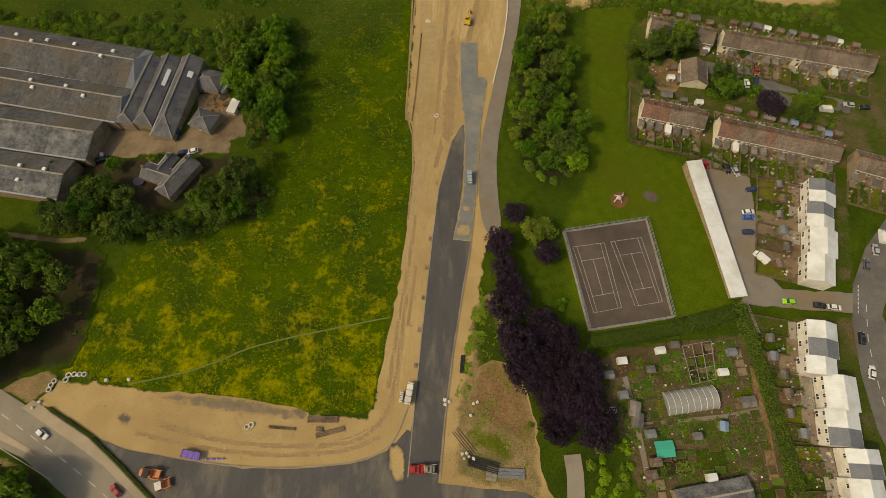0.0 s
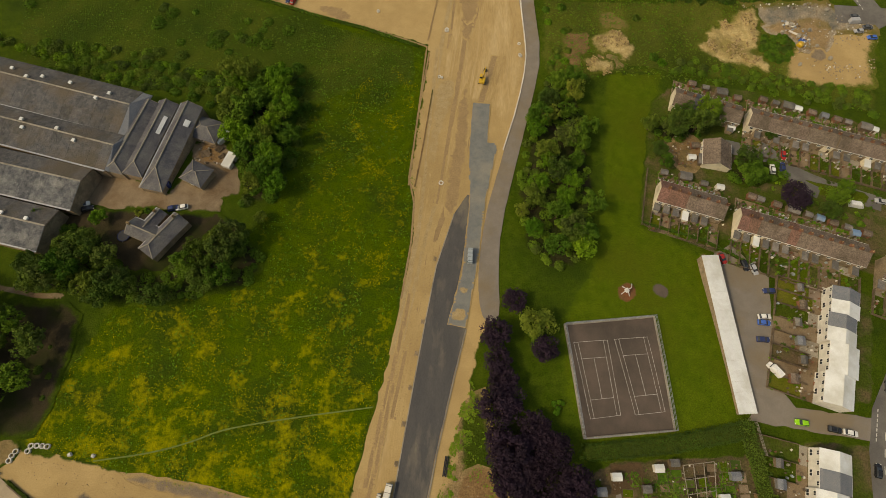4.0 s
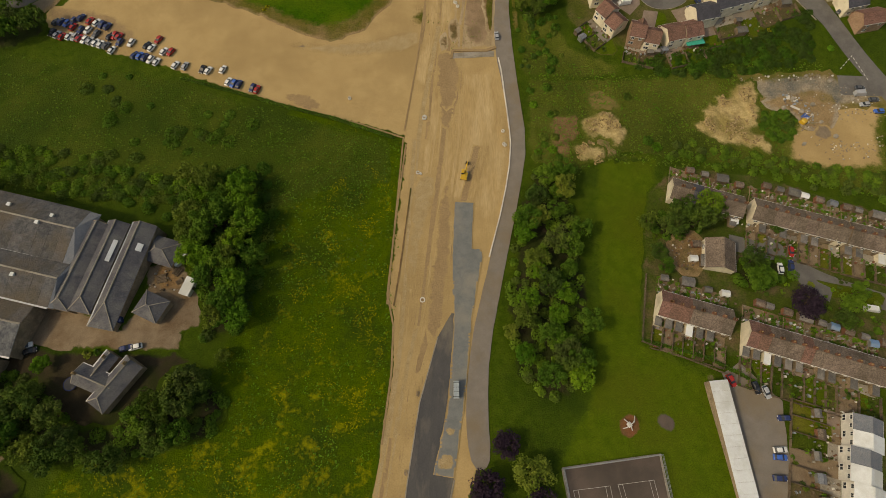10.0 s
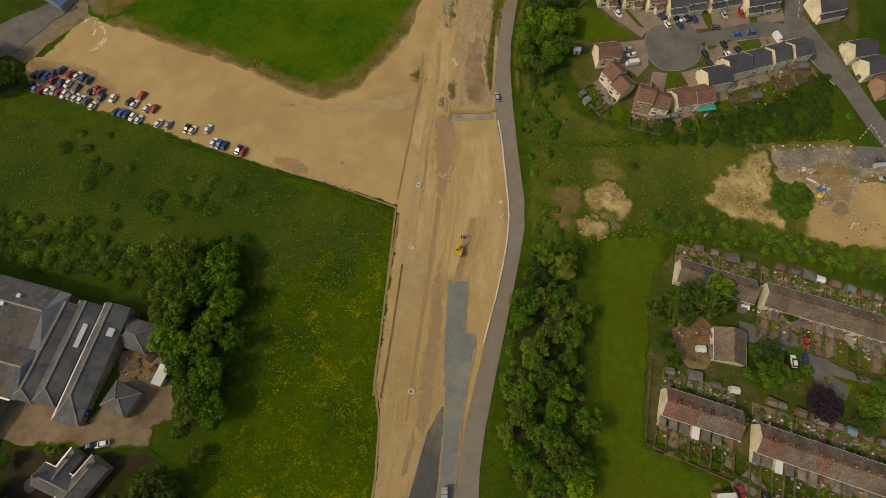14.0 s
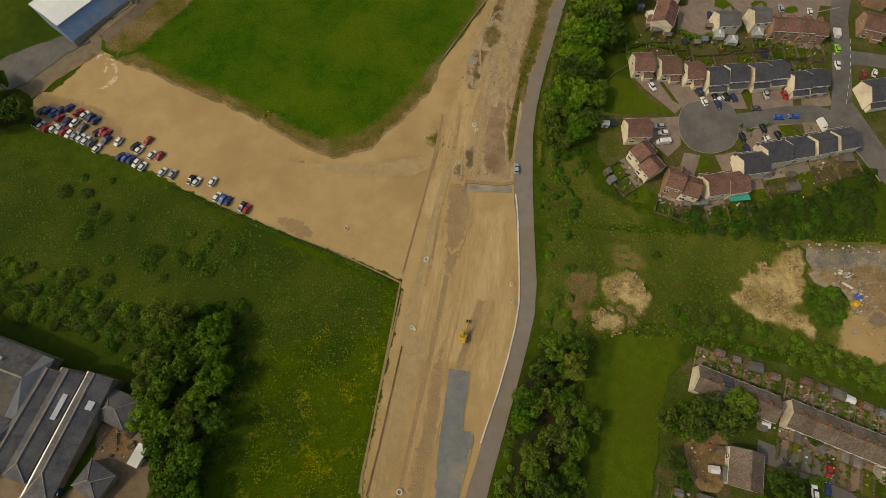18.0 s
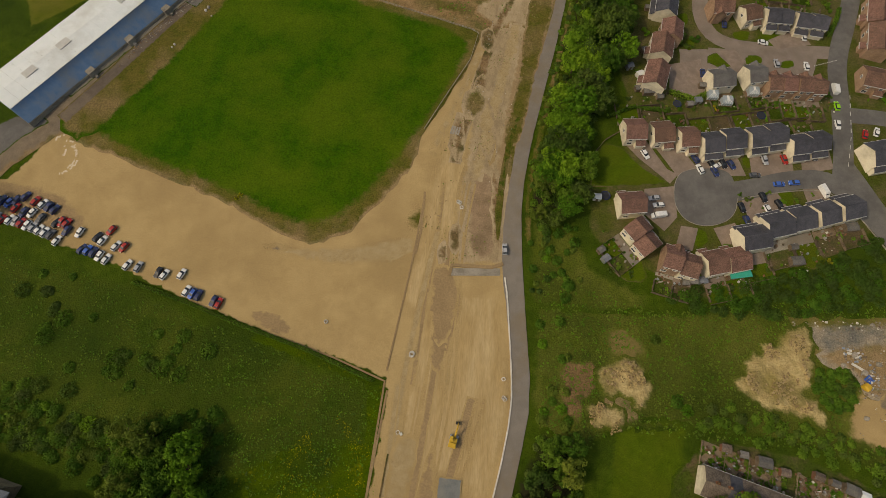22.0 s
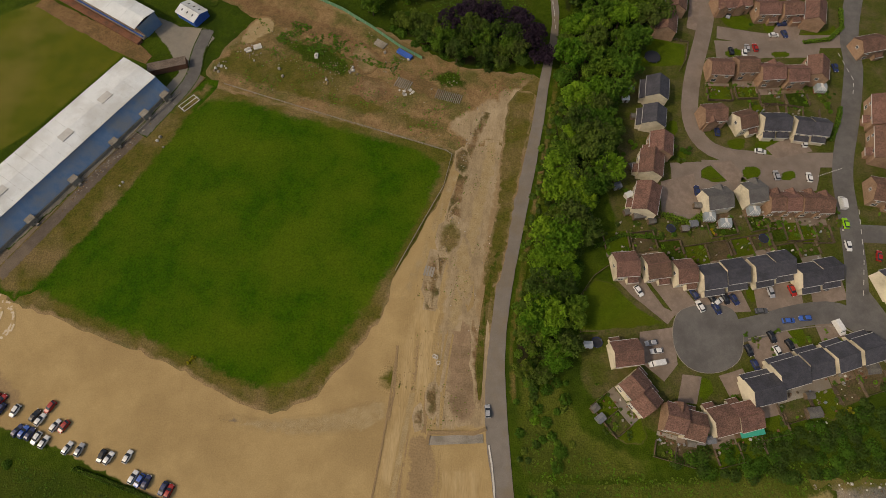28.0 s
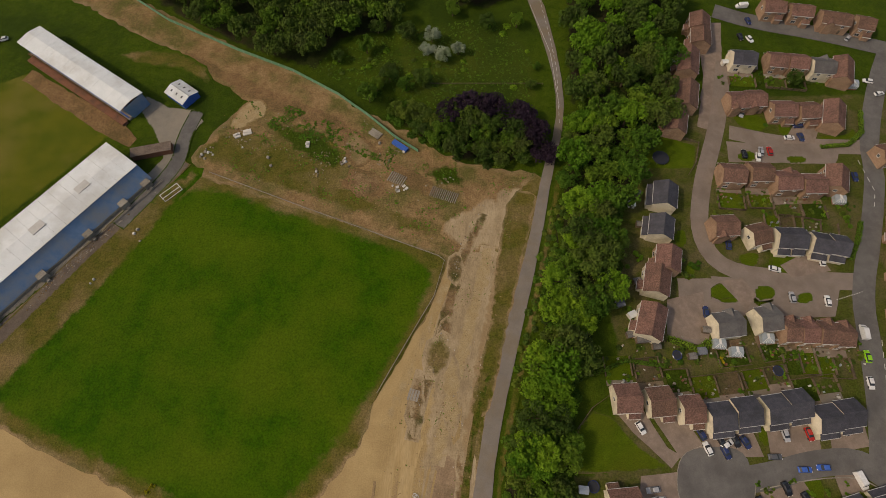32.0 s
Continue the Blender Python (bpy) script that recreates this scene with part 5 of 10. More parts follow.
def build_house(kind, w, d):
    """One house of a kind at the origin, its ridge along x, its front to -y."""
    k = KINDS[kind]
    ob = thing(k.get("name", "house"), k["label"], "house", group=k["group"])
    eave, rise = k["eave"], k["rise"]
    add_gable(ob, w, d, eave, rise, k["wall"], k["roof"], end=k.get("end", 0.0), ridge_mat=k.get("ridge"))
    if k.get("chimney"):
        add_chimney(ob, w / 2 - 0.55, 0.4, eave + rise + 1.0)
    xs = [0.0] if w < 4.6 else [-w / 4, w / 4]
    for side, y in ((0, -d / 2), (180, d / 2)):
        for x in xs:
            add_window(ob, (1.3, 1.2), x, y, eave - 1.0, side)
        if len(xs) > 1:
            add_window(ob, (1.9, 1.3), xs[0] if side == 0 else xs[1], y, 1.4, side)
        dx = xs[-1]
        if side:
            continue
        part("door", boxes((dx - 0.45 + (0.9 if len(xs) == 1 else 0), y - 0.06, 0, dx + 0.45 + (0.9 if len(xs) == 1 else 0), y + 0.06, 2.05)), k.get("door", TIMBER), ob, "panelled house door")
    if k.get("gable_window"):
        add_window(ob, (1.3, 1.2), -w / 2, 0, eave - 1.0, -90)
    ext = k.get("ext")
    if ext:
        el, ew, eh = ext[0], min(ext[1], w * 0.62), ext[2]
        sg = k.get("ext_side", -1)
        y0, y1 = sorted((sg * d / 2, sg * (d / 2 + el)))
        e = part("rear_extension", boxes((-w / 2 + 0.1, y0, -1.6, -w / 2 + ew, y1, eh)), k["wall"], ob, "low flat-roofed back extension")
        part("flat_roof", boxes((-w / 2, y0 - 0.12, eh, -w / 2 + ew + 0.15, y1 + 0.12, eh + 0.18), bevel=0.04), k.get("ext_roof", FELT), e)
    if k.get("porch"):
        bm = bmesh.new()
        x0, x1 = (-w / 2 + 0.3, w / 2 - 0.3) if k["porch"] == "wide" else (w / 4 - 1.9, w / 4 + 1.7)
        solid(bm, [(-d / 2 - 1.9, 2.25), (-d / 2, 3.3), (-d / 2, 3.15), (-d / 2 - 1.9, 2.1)], x0, x1)
        p = part("porch_roof", bm, k["roof"], ob)
        part("porch_wall", boxes((x0 + 0.25, -d / 2 - 1.5, -1.2, x1 - 0.25, -d / 2, 2.25)), k["wall"], p)
        part("fascia", boxes((x0, -d / 2 - 1.98, 2.02, x1, -d / 2 - 1.88, 2.3)), UPVC, p, "white fascia board")
    if k.get("cross"):
        bm = bmesh.new()
        solid(bm, [(-1.7, -1.5), (1.7, -1.5), (1.7, eave - 0.3), (0, eave + 1.2), (-1.7, eave - 0.3)], d / 2 - 2.0, d / 2 + 0.7)
        bmesh.ops.transform(bm, matrix=pose(-w / 5, 0, 0, 0, 0, -90), verts=bm.verts)
        g = part("front_gable", bm, k["wall"], ob, "small projecting gable")
        bm = bmesh.new()
        solid(bm, [(-2.0, eave - 0.55), (0, eave + 1.3), (2.0, eave - 0.55), (2.0, eave - 0.38), (0, eave + 1.47), (-2.0, eave - 0.38)], d / 4 - 0.6, d / 2 + 0.95)
        bmesh.ops.transform(bm, matrix=pose(-w / 5, 0, 0, 0, 0, -90), verts=bm.verts)
        part("gable_roof", bm, k["roof"], g)
    return ob


OLD = "houses of the old brown-roofed rows"
KINDS = {
    "row": dict(label="two-storey terraced house with brown concrete roof tiles", group=OLD, wall=STONE, roof=BROWN_TILE, eave=4.4, rise=2.2, chimney=True, ext=(3.2, 2.9, 2.5)),
    "row_plain": dict(label="terraced house with brown tiles and no extension", group=OLD, wall=STONE, roof=BROWN_TILE, eave=4.4, rise=2.2, chimney=True),
    "row_white": dict(label="terraced house with brown tiles and white-roofed extension", group=OLD, wall=CREAM, roof=BROWN_TILE, eave=4.4, rise=2.2, chimney=True, ext=(3.6, 3.2, 2.6), ext_roof=WHITE_ROOF),
    "row_red": dict(label="terraced house reroofed with reddish tiles", group=OLD, wall=STONE, roof=RED_TILE, eave=4.4, rise=2.2, chimney=True, ext=(3.0, 2.8, 2.5)),
    "row_slate": dict(label="terraced house with a dark slate roof", group=OLD, wall=STONE, roof=SLATE, eave=4.4, rise=2.2, chimney=True, ext=(3.0, 2.8, 2.5)),
    "row_end": dict(label="end terraced house with brown tiles and a cream gable", group=OLD, wall=CREAM, roof=BROWN_TILE, eave=4.4, rise=2.2, chimney=True),
    "row_red_end": dict(label="end terraced house with reddish tiles and a cream gable", group=OLD, wall=CREAM, roof=RED_TILE, eave=4.4, rise=2.2, chimney=True, ext=(3.0, 2.8, 2.5)),
    "white": dict(label="white rendered terraced house with white-coated roof", group="houses of the white terraces", wall=WHITEWASH, roof=WHITE_ROOF, eave=5.4, rise=1.5, chimney=False),
    "grey": dict(label="white rendered terraced house with blue-grey roof", group="houses of the white terraces", wall=WHITEWASH, roof=BLUE_GREY_ROOF, eave=5.4, rise=1.5),
    "red": dict(label="cream rendered estate house with red-brown tiles", group="estate houses", wall=CREAM, roof=RED_TILE, eave=4.4, rise=2.4, end=0.2, porch=True, gable_window=True),
    "red_cross": dict(label="buff brick estate house with red tiles and front gable", group="estate houses", wall=BUFF, roof=RED_TILE, eave=4.9, rise=2.3, end=0.2, cross=True),
    "slate": dict(label="cream rendered estate house with dark slate roof", group="estate houses", wall=CREAM, roof=SLATE, eave=4.5, rise=2.5, end=0.15, porch="wide"),
    "grey_slate": dict(label="cream estate house with grey roof tiles", group="estate houses", wall=CREAM, roof=GREY_SLATE, eave=4.9, rise=2.3, end=0.2, cross=True, gable_window=True),
    "red_brick": dict(label="buff brick estate house with red-brown tiles", group="estate houses", wall=BUFF, roof=RED_TILE, eave=4.7, rise=2.3, end=0.2, porch=True, gable_window=True),
    "bungalow": dict(label="detached house with purplish brown tiled roof", group="", wall=CREAM, roof=BROWN_TILE, eave=3.2, rise=2.6, end=0.2),
}
rng = random.Random(7)


def place(kind, w, d, m):
    key = (kind, round(w, 1), round(d, 1))
    if key not in PROTO:
        PROTO[key] = build_house(kind, *key[1:])
        PROTO[key].matrix_basis = m
        return PROTO[key]
    return copy_thing(PROTO[key], m)


PANEL = {k: mesh_of(boxes((0.06, -0.03, 0.05, 2.34, 0.03, h), (0.06, -0.05, h, 2.34, 0.05, h + 0.06), (0.06, -0.045, 0.35, 2.34, 0.045, 0.45)), m) for k, h, m in (("timber", 1.25, TIMBER), ("pale", 1.5, CONCRETE), ("low", 0.9, STONE))}
POST = mesh_of(boxes((-0.06, -0.06, -0.4, 0.06, 0.06, 1.42), (-0.08, -0.08, 1.42, 0.08, 0.08, 1.47)), TIMBER)


def fence(a, c, kind="timber", label="weathered timber panel fence between gardens", name="garden_fence", posts=True):
    a, c = Vector(a), Vector(c)
    k = max(1, round((c - a).length / 2.4))
    yaw = heading(a, c)
    ob = thing(name, label, "fence", at(a, yaw), group="garden fences")
    inv = ob.matrix_basis.inverted()
    for i in range(k + 1):
        p = on(a.lerp(c, i / k))
        if posts and i in (0, k):
            part("post", POST, None, ob).matrix_basis = Matrix.Translation(inv @ p)
        if i < k:
            part("panel", PANEL[kind], None, ob).matrix_basis = Matrix.Translation(inv @ on(a.lerp(c, (i + 0.5) / k)) - Vector((1.2, 0, 0)))
    return ob


PLOTS = []


def row(ends, n, kinds, d, garden=None, front=1, fence_kind="timber"):
    """n houses wall to wall under one ridge line; garden: (side, length) of the fenced plots behind."""
    a, c = Vector(ends[0]), Vector(ends[1])
    w, yaw = (c - a).length / n, heading(a, c)
    t = (c - a).normalized()
    nrm = Vector((-t.y, t.x))
    for i in range(n):
        p = a.lerp(c, (i + 0.5) / n)
        estate = KINDS[kinds[i % len(kinds)]]["group"] == "estate houses"
        white = "white terraces" in KINDS[kinds[i % len(kinds)]]["group"]
        p = p + nrm * front * (0.5 if estate and i % 2 else 0.9 if white and i // 2 % 2 else 0.0)
        place(kinds[i % len(kinds)], w * ((0.88 if n == 1 else 0.94) if estate else 1.0), d, at(p, yaw + (0 if front > 0 else 180), (0.0, 0.5, 0.25, 0.7)[(i + int(abs(p.x))) % 4] if estate else 0.0))
    if garden:
        sg, length = garden
        for i in range(n + 1):
            s = a.lerp(c, i / n) + nrm * sg * (d / 2 + 3.3)
            if rng.random() < 0.9:
                fence(s, s + nrm * sg * (length - 3.3) * rng.uniform(0.85, 1.0), fence_kind)
            if i < n and rng.random() < 0.8:
                e = a.lerp(c, i / n) + nrm * sg * (d / 2 + length)
                fence(e, e + t * w, fence_kind)
            if i < n:
                s, e = a.lerp(c, i / n) + nrm * sg * (d / 2 + 0.2), a.lerp(c, (i + 1) / n) + nrm * sg * (d / 2 + 0.2)
                f = nrm * sg * (length - 0.4)
                k = rng.randrange(6)
                cut = rng.uniform(0.15, 0.4)
                PLOTS.append((s, e - s, f, cut))
                drape("garden_plot", [tuple(s), tuple(e), tuple(e + f * cut), tuple(s + f * cut)], (PAVING, CONCRETE, YARD, PATH, PAVING, YARD)[k], 0.135, 0.1, label="small paved back yard", category="garden")
                drape("garden_plot", [tuple(s + f * cut), tuple(e + f * cut), tuple(e + f), tuple(s + f)], ((LAWN, GARDEN, SCRUB, LAWN, GARDEN, ALLOTMENT) if estate else (DRY, GARDEN, YARD, SCRUB, ALLOTMENT, YARD))[(k + i) % 6], 0.13, 0.2, label=(("mown back lawn", "planted back garden", "overgrown back garden", "mown back lawn", "planted back garden", "dug garden soil") if estate else ("dry back lawn", "planted back garden", "trodden earth garden", "overgrown back garden", "dug garden soil", "trodden earth garden"))[(k + i) % 6] + " behind a house", category="garden")


# sheds, greenhouses and other garden buildings
def build_shed(w, d, h, wall, roof, label):
    ob = thing("shed", label, "shed", group="garden sheds")
    bm = bmesh.new()
    solid(bm, [(-d / 2, -0.5), (d / 2, -0.5), (d / 2, h), (0, h + 0.4), (-d / 2, h)], -w / 2, w / 2)
    part("wall", bm, wall, ob)
    bm = bmesh.new()
    solid(bm, [(-d / 2 - 0.15, h - 0.08), (0, h + 0.42), (d / 2 + 0.15, h - 0.08), (d / 2 + 0.15, h), (0, h + 0.5), (-d / 2 - 0.15, h)], -w / 2 - 0.15, w / 2 + 0.15)
    part("roof", bm, roof, ob)
    part("door", boxes((-0.4, -d / 2 - 0.04, 0, 0.4, -d / 2 + 0.02, 1.75)), TIMBER, ob)
    return ob


SHEDS = {"timber": (2.4, 1.9, 1.9, TIMBER, FELT, "small timber garden shed with felt roof"), "white": (2.6, 2.0, 2.0, WHITEWASH, WHITE_ROOF, "small shed with a white roof"),
         "rust": (2.8, 2.2, 1.9, BRICK, BROWN_TILE, "lean outbuilding with a brown roof"), "big": (4.2, 3.0, 2.2, TIMBER, FELT, "large timber shed with felt roof"),
         "metal": (2.6, 2.2, 2.0, STEEL, BLUE_GREY_ROOF, "small grey metal garden shed"), "blue": (2.6, 2.2, 2.0, STEEL, BLUE_SHEET, "shed under a faded blue cover")}


def shed(kind, p, yaw=0.0):
    if ("shed", kind) not in PROTO:
        PROTO["shed", kind] = build_shed(*SHEDS[kind])
        PROTO["shed", kind].matrix_basis = at(p, yaw)
        return
    copy_thing(PROTO["shed", kind], at(p, yaw))


def build_conservatory():
    ob = thing("conservatory", "white framed glass conservatory behind a house", "conservatory", group="conservatories")
    part("dwarf_wall", boxes((-1.9, -3.0, -1.0, 1.9, 0, 0.6)), BRICK, ob)
    part("glazing", boxes((-1.85, -2.95, 0.6, 1.85, 0, 2.2)), PANE, ob)
    bm = bmesh.new()
    solid(bm, [(-3.1, 2.15), (-1.6, 3.0), (0, 3.0), (0, 2.9), (-1.6, 2.9), (-3.1, 2.05)], -1.95, 1.95)
    part("roof", bm, PANE, ob, "translucent roof panels")
    for x in (-1.9, -0.95, 0, 0.95, 1.9):
        bm = bmesh.new()
        tube(bm, (x, -3.1, 2.2), (x * 0.2, -1.6, 3.08), 0.07, None, 5)
        part("rafter", bm, UPVC, ob)
        part("mullion", boxes((x - 0.06, -3.02, 0.6, x + 0.06, -2.9, 2.15)), UPVC, ob)
    part("ridge", boxes((-0.4, -1.7, 2.98, 0.4, 0, 3.12)), UPVC, ob)
    return ob


def conservatory(p, yaw):
    if "cons" not in PROTO:
        PROTO["cons"] = build_conservatory()
        PROTO["cons"].matrix_basis = at(p, yaw)
        return
    copy_thing(PROTO["cons"], at(p, yaw))


# old rows
row([(76.0, 120.7), (98.7, 114.6)], 7, ["row_red_end", "row_red", "row_red", "row_white", "row", "row", "row_plain"], 8.4, (-1, 11))
row([(102.9, 111.6), (144.1, 99.9)], 13, ["row_red_end", "row_red", "row_white", "row", "row", "row_red", "row_plain", "row", "row", "row_plain", "row", "row_plain", "row"], 8.4, (-1, 13))
row([(148.6, 96.4), (165.7, 90.1)], 5, ["row", "row_plain", "row"], 8.4, (-1, 13))
row([(116.0, 158.6), (147.0, 149.9)], 9, ["row_end", "row", "row_plain", "row", "row_plain", "row", "row", "row_plain"], 8.6, (-1, 11))
row([(147.3, 149.7), (172.3, 142.9)], 7, ["row", "row", "row_plain", "row_white"], 8.6, (-1, 11))
row([(86.7, 165.4), (112.7, 158.9)], 7, ["row_end", "row", "row_slate", "row", "row_plain", "row_plain", "row"], 8.4)


def back_yards(ends, n, d, side, length):
    """A strip of small trodden yards behind a row, their contents added with the garden clutter."""
    a, c = Vector(ends[0]), Vector(ends[1])
    t = (c - a).normalized()
    nrm = Vector((-t.y, t.x)) * side
    q = [a + nrm * (d / 2 + 0.2), c + nrm * (d / 2 + 0.2), c + nrm * (d / 2 + length), a + nrm * (d / 2 + length)]
    drape("back_yards", [tuple(p) for p in q], YARD, 0.13, 0.3, label="strip of trodden back yards behind a row", category="yards")
    for i in range(n):
        for f in (0.0, 0.5):
            s = a.lerp(c, i / n) + nrm * (d / 2 + 0.3 + f * (length - 1))
            PLOTS.append((s, (c - a) / n, nrm * (length - 1) / 2, 0.05))
    for i in range(0, n + 1, 2):
        s = a.lerp(c, i / n) + nrm * (d / 2 + 0.4)
        fence(s, s + nrm * (length - 1.0), "low", "low stone wall between back yards", "yard_wall", False)


back_yards([(76.0, 120.7), (98.7, 114.6)], 7, 8.4, 1, 7)
back_yards([(102.9, 111.6), (144.1, 99.9)], 13, 8.4, 1, 7)
back_yards([(116.0, 158.6), (147.0, 149.9)], 9, 8.6, 1, 8)
back_yards([(147.3, 149.7), (172.3, 142.9)], 6, 8.6, 1, 8)
back_yards([(86.7, 165.4), (112.7, 158.9)], 7, 8.4, 1, 8)
place("bungalow", 11.0, 10.0, at((100.7, 139.8), 82))
# white terraces
row([(132.4, 86.6), (121.9, 48.6)], 8, ["grey", "white", "grey", "white", "white", "white", "white", "white"], 8.2, (-1, 15), -1)
row([(117.7, 36.2), (114.6, 19.6)], 3, ["white", "grey", "white"], 8.4, (-1, 16), -1)
row([(118.7, 19.8), (116.3, -0.3)], 4, ["white", "white", "white", "grey"], 9.0, (-1, 14), -1)
row([(119.4, -0.7), (118.7, -16.5)], 4, ["white", "grey", "white", "white"], 9.0, (-1, 14), -1)
# the estate
TERRACES_A = [([(62.2, 282.1), (70.7, 283.3)], 1, ["red"], 8.5, (1, 10), 1),
    ([(72.5, 282.0), (80.8, 283.7)], 1, ["red"], 8.5, (1, 10), 1),
    ([(82.3, 280.8), (89.4, 282.1)], 1, ["red"], 8.0, (1, 9), 1),
    ([(90.6, 279.3), (106.2, 282.8)], 2, ["slate"], 8.2, (1, 9), 1),
    ([(107.7, 283.2), (121.7, 286.8)], 2, ["slate"], 8.2, (1, 9), 1),
    ([(122.9, 282.1), (137.3, 285.7)], 2, ["slate"], 7.8, (1, 9), 1),
    ([(60.3, 252.2), (70.2, 254.1)], 1, ["red"], 7.8, None, -1)]
TERRACES_B = [([(65.5, 246.1), (73.4, 236.9)], 2, ["red"], 8.2, (-1, 10), -1),
    ([(76.3, 235.2), (88.8, 232.7)], 2, ["red_cross", "red"], 8.2, (-1, 8), -1),
    ([(90.5, 233.8), (105.3, 238.4)], 2, ["red"], 8.2, (-1, 9), -1),
    ([(102.0, 243.2), (112.9, 246.4)], 1, ["slate"], 8.2, (-1, 10), -1),
    ([(110.7, 248.6), (121.0, 252.1)], 1, ["slate"], 8.2, (-1, 10), -1),
    ([(120.6, 252.5), (129.0, 255.2)], 1, ["slate"], 8.2, (-1, 10), -1),
    ([(129.1, 255.0), (137.0, 258.0)], 1, ["slate"], 8.2, (-1, 10), -1)]
TERRACES_C = [([(137.4, 258.0), (145.9, 261.0)], 1, ["slate"], 8.2, (-1, 9), -1),
    ([(95.6, 308.8), (105.3, 311.0)], 1, ["grey_slate"], 8.0, (-1, 9), -1),
    ([(109.7, 312.1), (117.3, 314.1)], 1, ["grey_slate"], 8.0, (-1, 9), -1),
    ([(117.9, 309.8), (128.5, 311.1)], 2, ["red_cross"], 7.5, (-1, 10), -1),
    ([(129.0, 310.1), (139.8, 310.9)], 2, ["red_cross"], 7.5, (-1, 10), -1),
    ([(79.4, 329.1), (77.5, 317.5)], 1, ["red"], 8.4, None, 1),
    ([(76.9, 314.7), (73.8, 301.9)], 1, ["red"], 8.4, None, 1)]
TERRACES_D = [([(98.9, 345.8), (108.2, 347.2)], 1, ["red_cross"], 7.8, None, 1),
    ([(111.6, 343.3), (119.0, 345.9)], 1, ["red"], 7.6, None, 1),
    ([(121.2, 343.9), (131.9, 344.2)], 2, ["slate"], 7.8, (1, 8), 1),
    ([(133.8, 344.0), (146.3, 342.7)], 2, ["slate"], 7.8, (1, 8), 1),
    ([(84.2, 362.9), (82.7, 351.7)], 1, ["slate"], 8.4, None, 1),
    ([(81.9, 348.8), (80.4, 339.1)], 1, ["slate"], 8.4, None, 1),
    ([(83.4, 336.7), (82.0, 326.7)], 1, ["red_brick"], 8.2, None, 1),
    ([(105.8, 453.2), (103.9, 434.6)], 2, ["red_brick"], 8.4, None, 1)]
TERRACES_E = [([(99.4, 432.8), (97.2, 417.3)], 1, ["red_brick"], 8.4, None, 1),
    ([(97.4, 414.3), (95.1, 399.2)], 1, ["red_brick"], 8.4, None, 1),
    ([(91.3, 397.1), (89.5, 386.3)], 1, ["red_brick"], 8.2, None, 1),
    ([(104.7, 369.4), (114.3, 369.7)], 1, ["red_brick"], 8.0, (-1, 9), -1),
    ([(115.5, 370.8), (124.3, 371.5)], 1, ["red_brick"], 8.0, (-1, 9), -1),
    ([(123.9, 367.7), (134.2, 369.1)], 1, ["red_cross"], 8.0, (-1, 9), -1),
    ([(134.4, 367.9), (143.4, 368.8)], 1, ["red_brick"], 8.0, (-1, 9), -1),
    ([(149.2, 377.0), (146.4, 365.7)], 1, ["red_brick"], 8.0, None, -1)]
TERRACES_F = [([(112.4, 405.2), (127.3, 407.4)], 2, ["red_cross"], 8.0, None, 1),
    ([(128.5, 402.3), (138.8, 403.4)], 1, ["red_brick"], 7.6, None, 1),
    ([(138.8, 402.3), (147.7, 403.8)], 1, ["red_brick"], 7.6, None, 1),
    ([(155.2, 409.3), (151.6, 395.3)], 1, ["red_brick"], 8.0, None, 1),
    ([(116.2, 429.1), (127.2, 429.4)], 1, ["slate"], 8.0, (-1, 8), -1),
    ([(132.0, 429.9), (148.2, 429.8)], 2, ["red_brick"], 8.0, (-1, 8), -1),
    ([(149.0, 427.7), (158.9, 427.8)], 1, ["grey_slate"], 8.4, None, -1),
    ([(164.2, 434.1), (160.7, 420.0)], 1, ["red_brick"], 8.0, None, 1)]
TERRACES_G = [([(134.0, 461.3), (144.5, 461.8)], 1, ["red_brick"], 7.6, None, 1),
    ([(145.7, 460.5), (156.5, 460.3)], 1, ["red_brick"], 7.6, None, 1),
    ([(158.4, 457.7), (172.2, 456.4)], 1, ["red_cross"], 8.0, None, 1),
    ([(174.2, 456.6), (182.1, 455.4)], 1, ["red_brick"], 8.4, None, 1),
    ([(170.6, 359.5), (163.8, 329.6)], 2, ["red_brick"], 8.4, None, 1),
    ([(155.5, 318.1), (166.0, 316.6)], 1, ["red_brick"], 9.5, None, 1),
    ([(150.7, 281.0), (163.5, 284.9)], 1, ["slate"], 9.5, None, 1),
    ([(161.4, 259.8), (171.9, 262.4)], 1, ["slate"], 7.6, None, -1),
    ([(165.5, 252.1), (176.0, 255.2)], 1, ["slate"], 7.6, None, -1)]
TERRACES_H = [([(170.5, 244.2), (182.2, 247.2)], 1, ["red_brick"], 7.6, None, -1),
    ([(166.6, 384.6), (177.9, 387.9)], 1, ["red_brick"], 8, None, 1)]
for ends, n, kinds, d, garden, front in TERRACES_A + TERRACES_B + TERRACES_C + TERRACES_D + TERRACES_E + TERRACES_F + TERRACES_G + TERRACES_H:
    row(ends, n, kinds, d, garden, front)
for p, yaw in (((97.9, 305.3), 4), ((103.2, 303.2), 4), ((113.9, 308.8), 4), ((149.5, 365.8), 0), ((157.1, 427.5), 8), ((167.3, 423.9), 0)):
    conservatory(p, yaw)
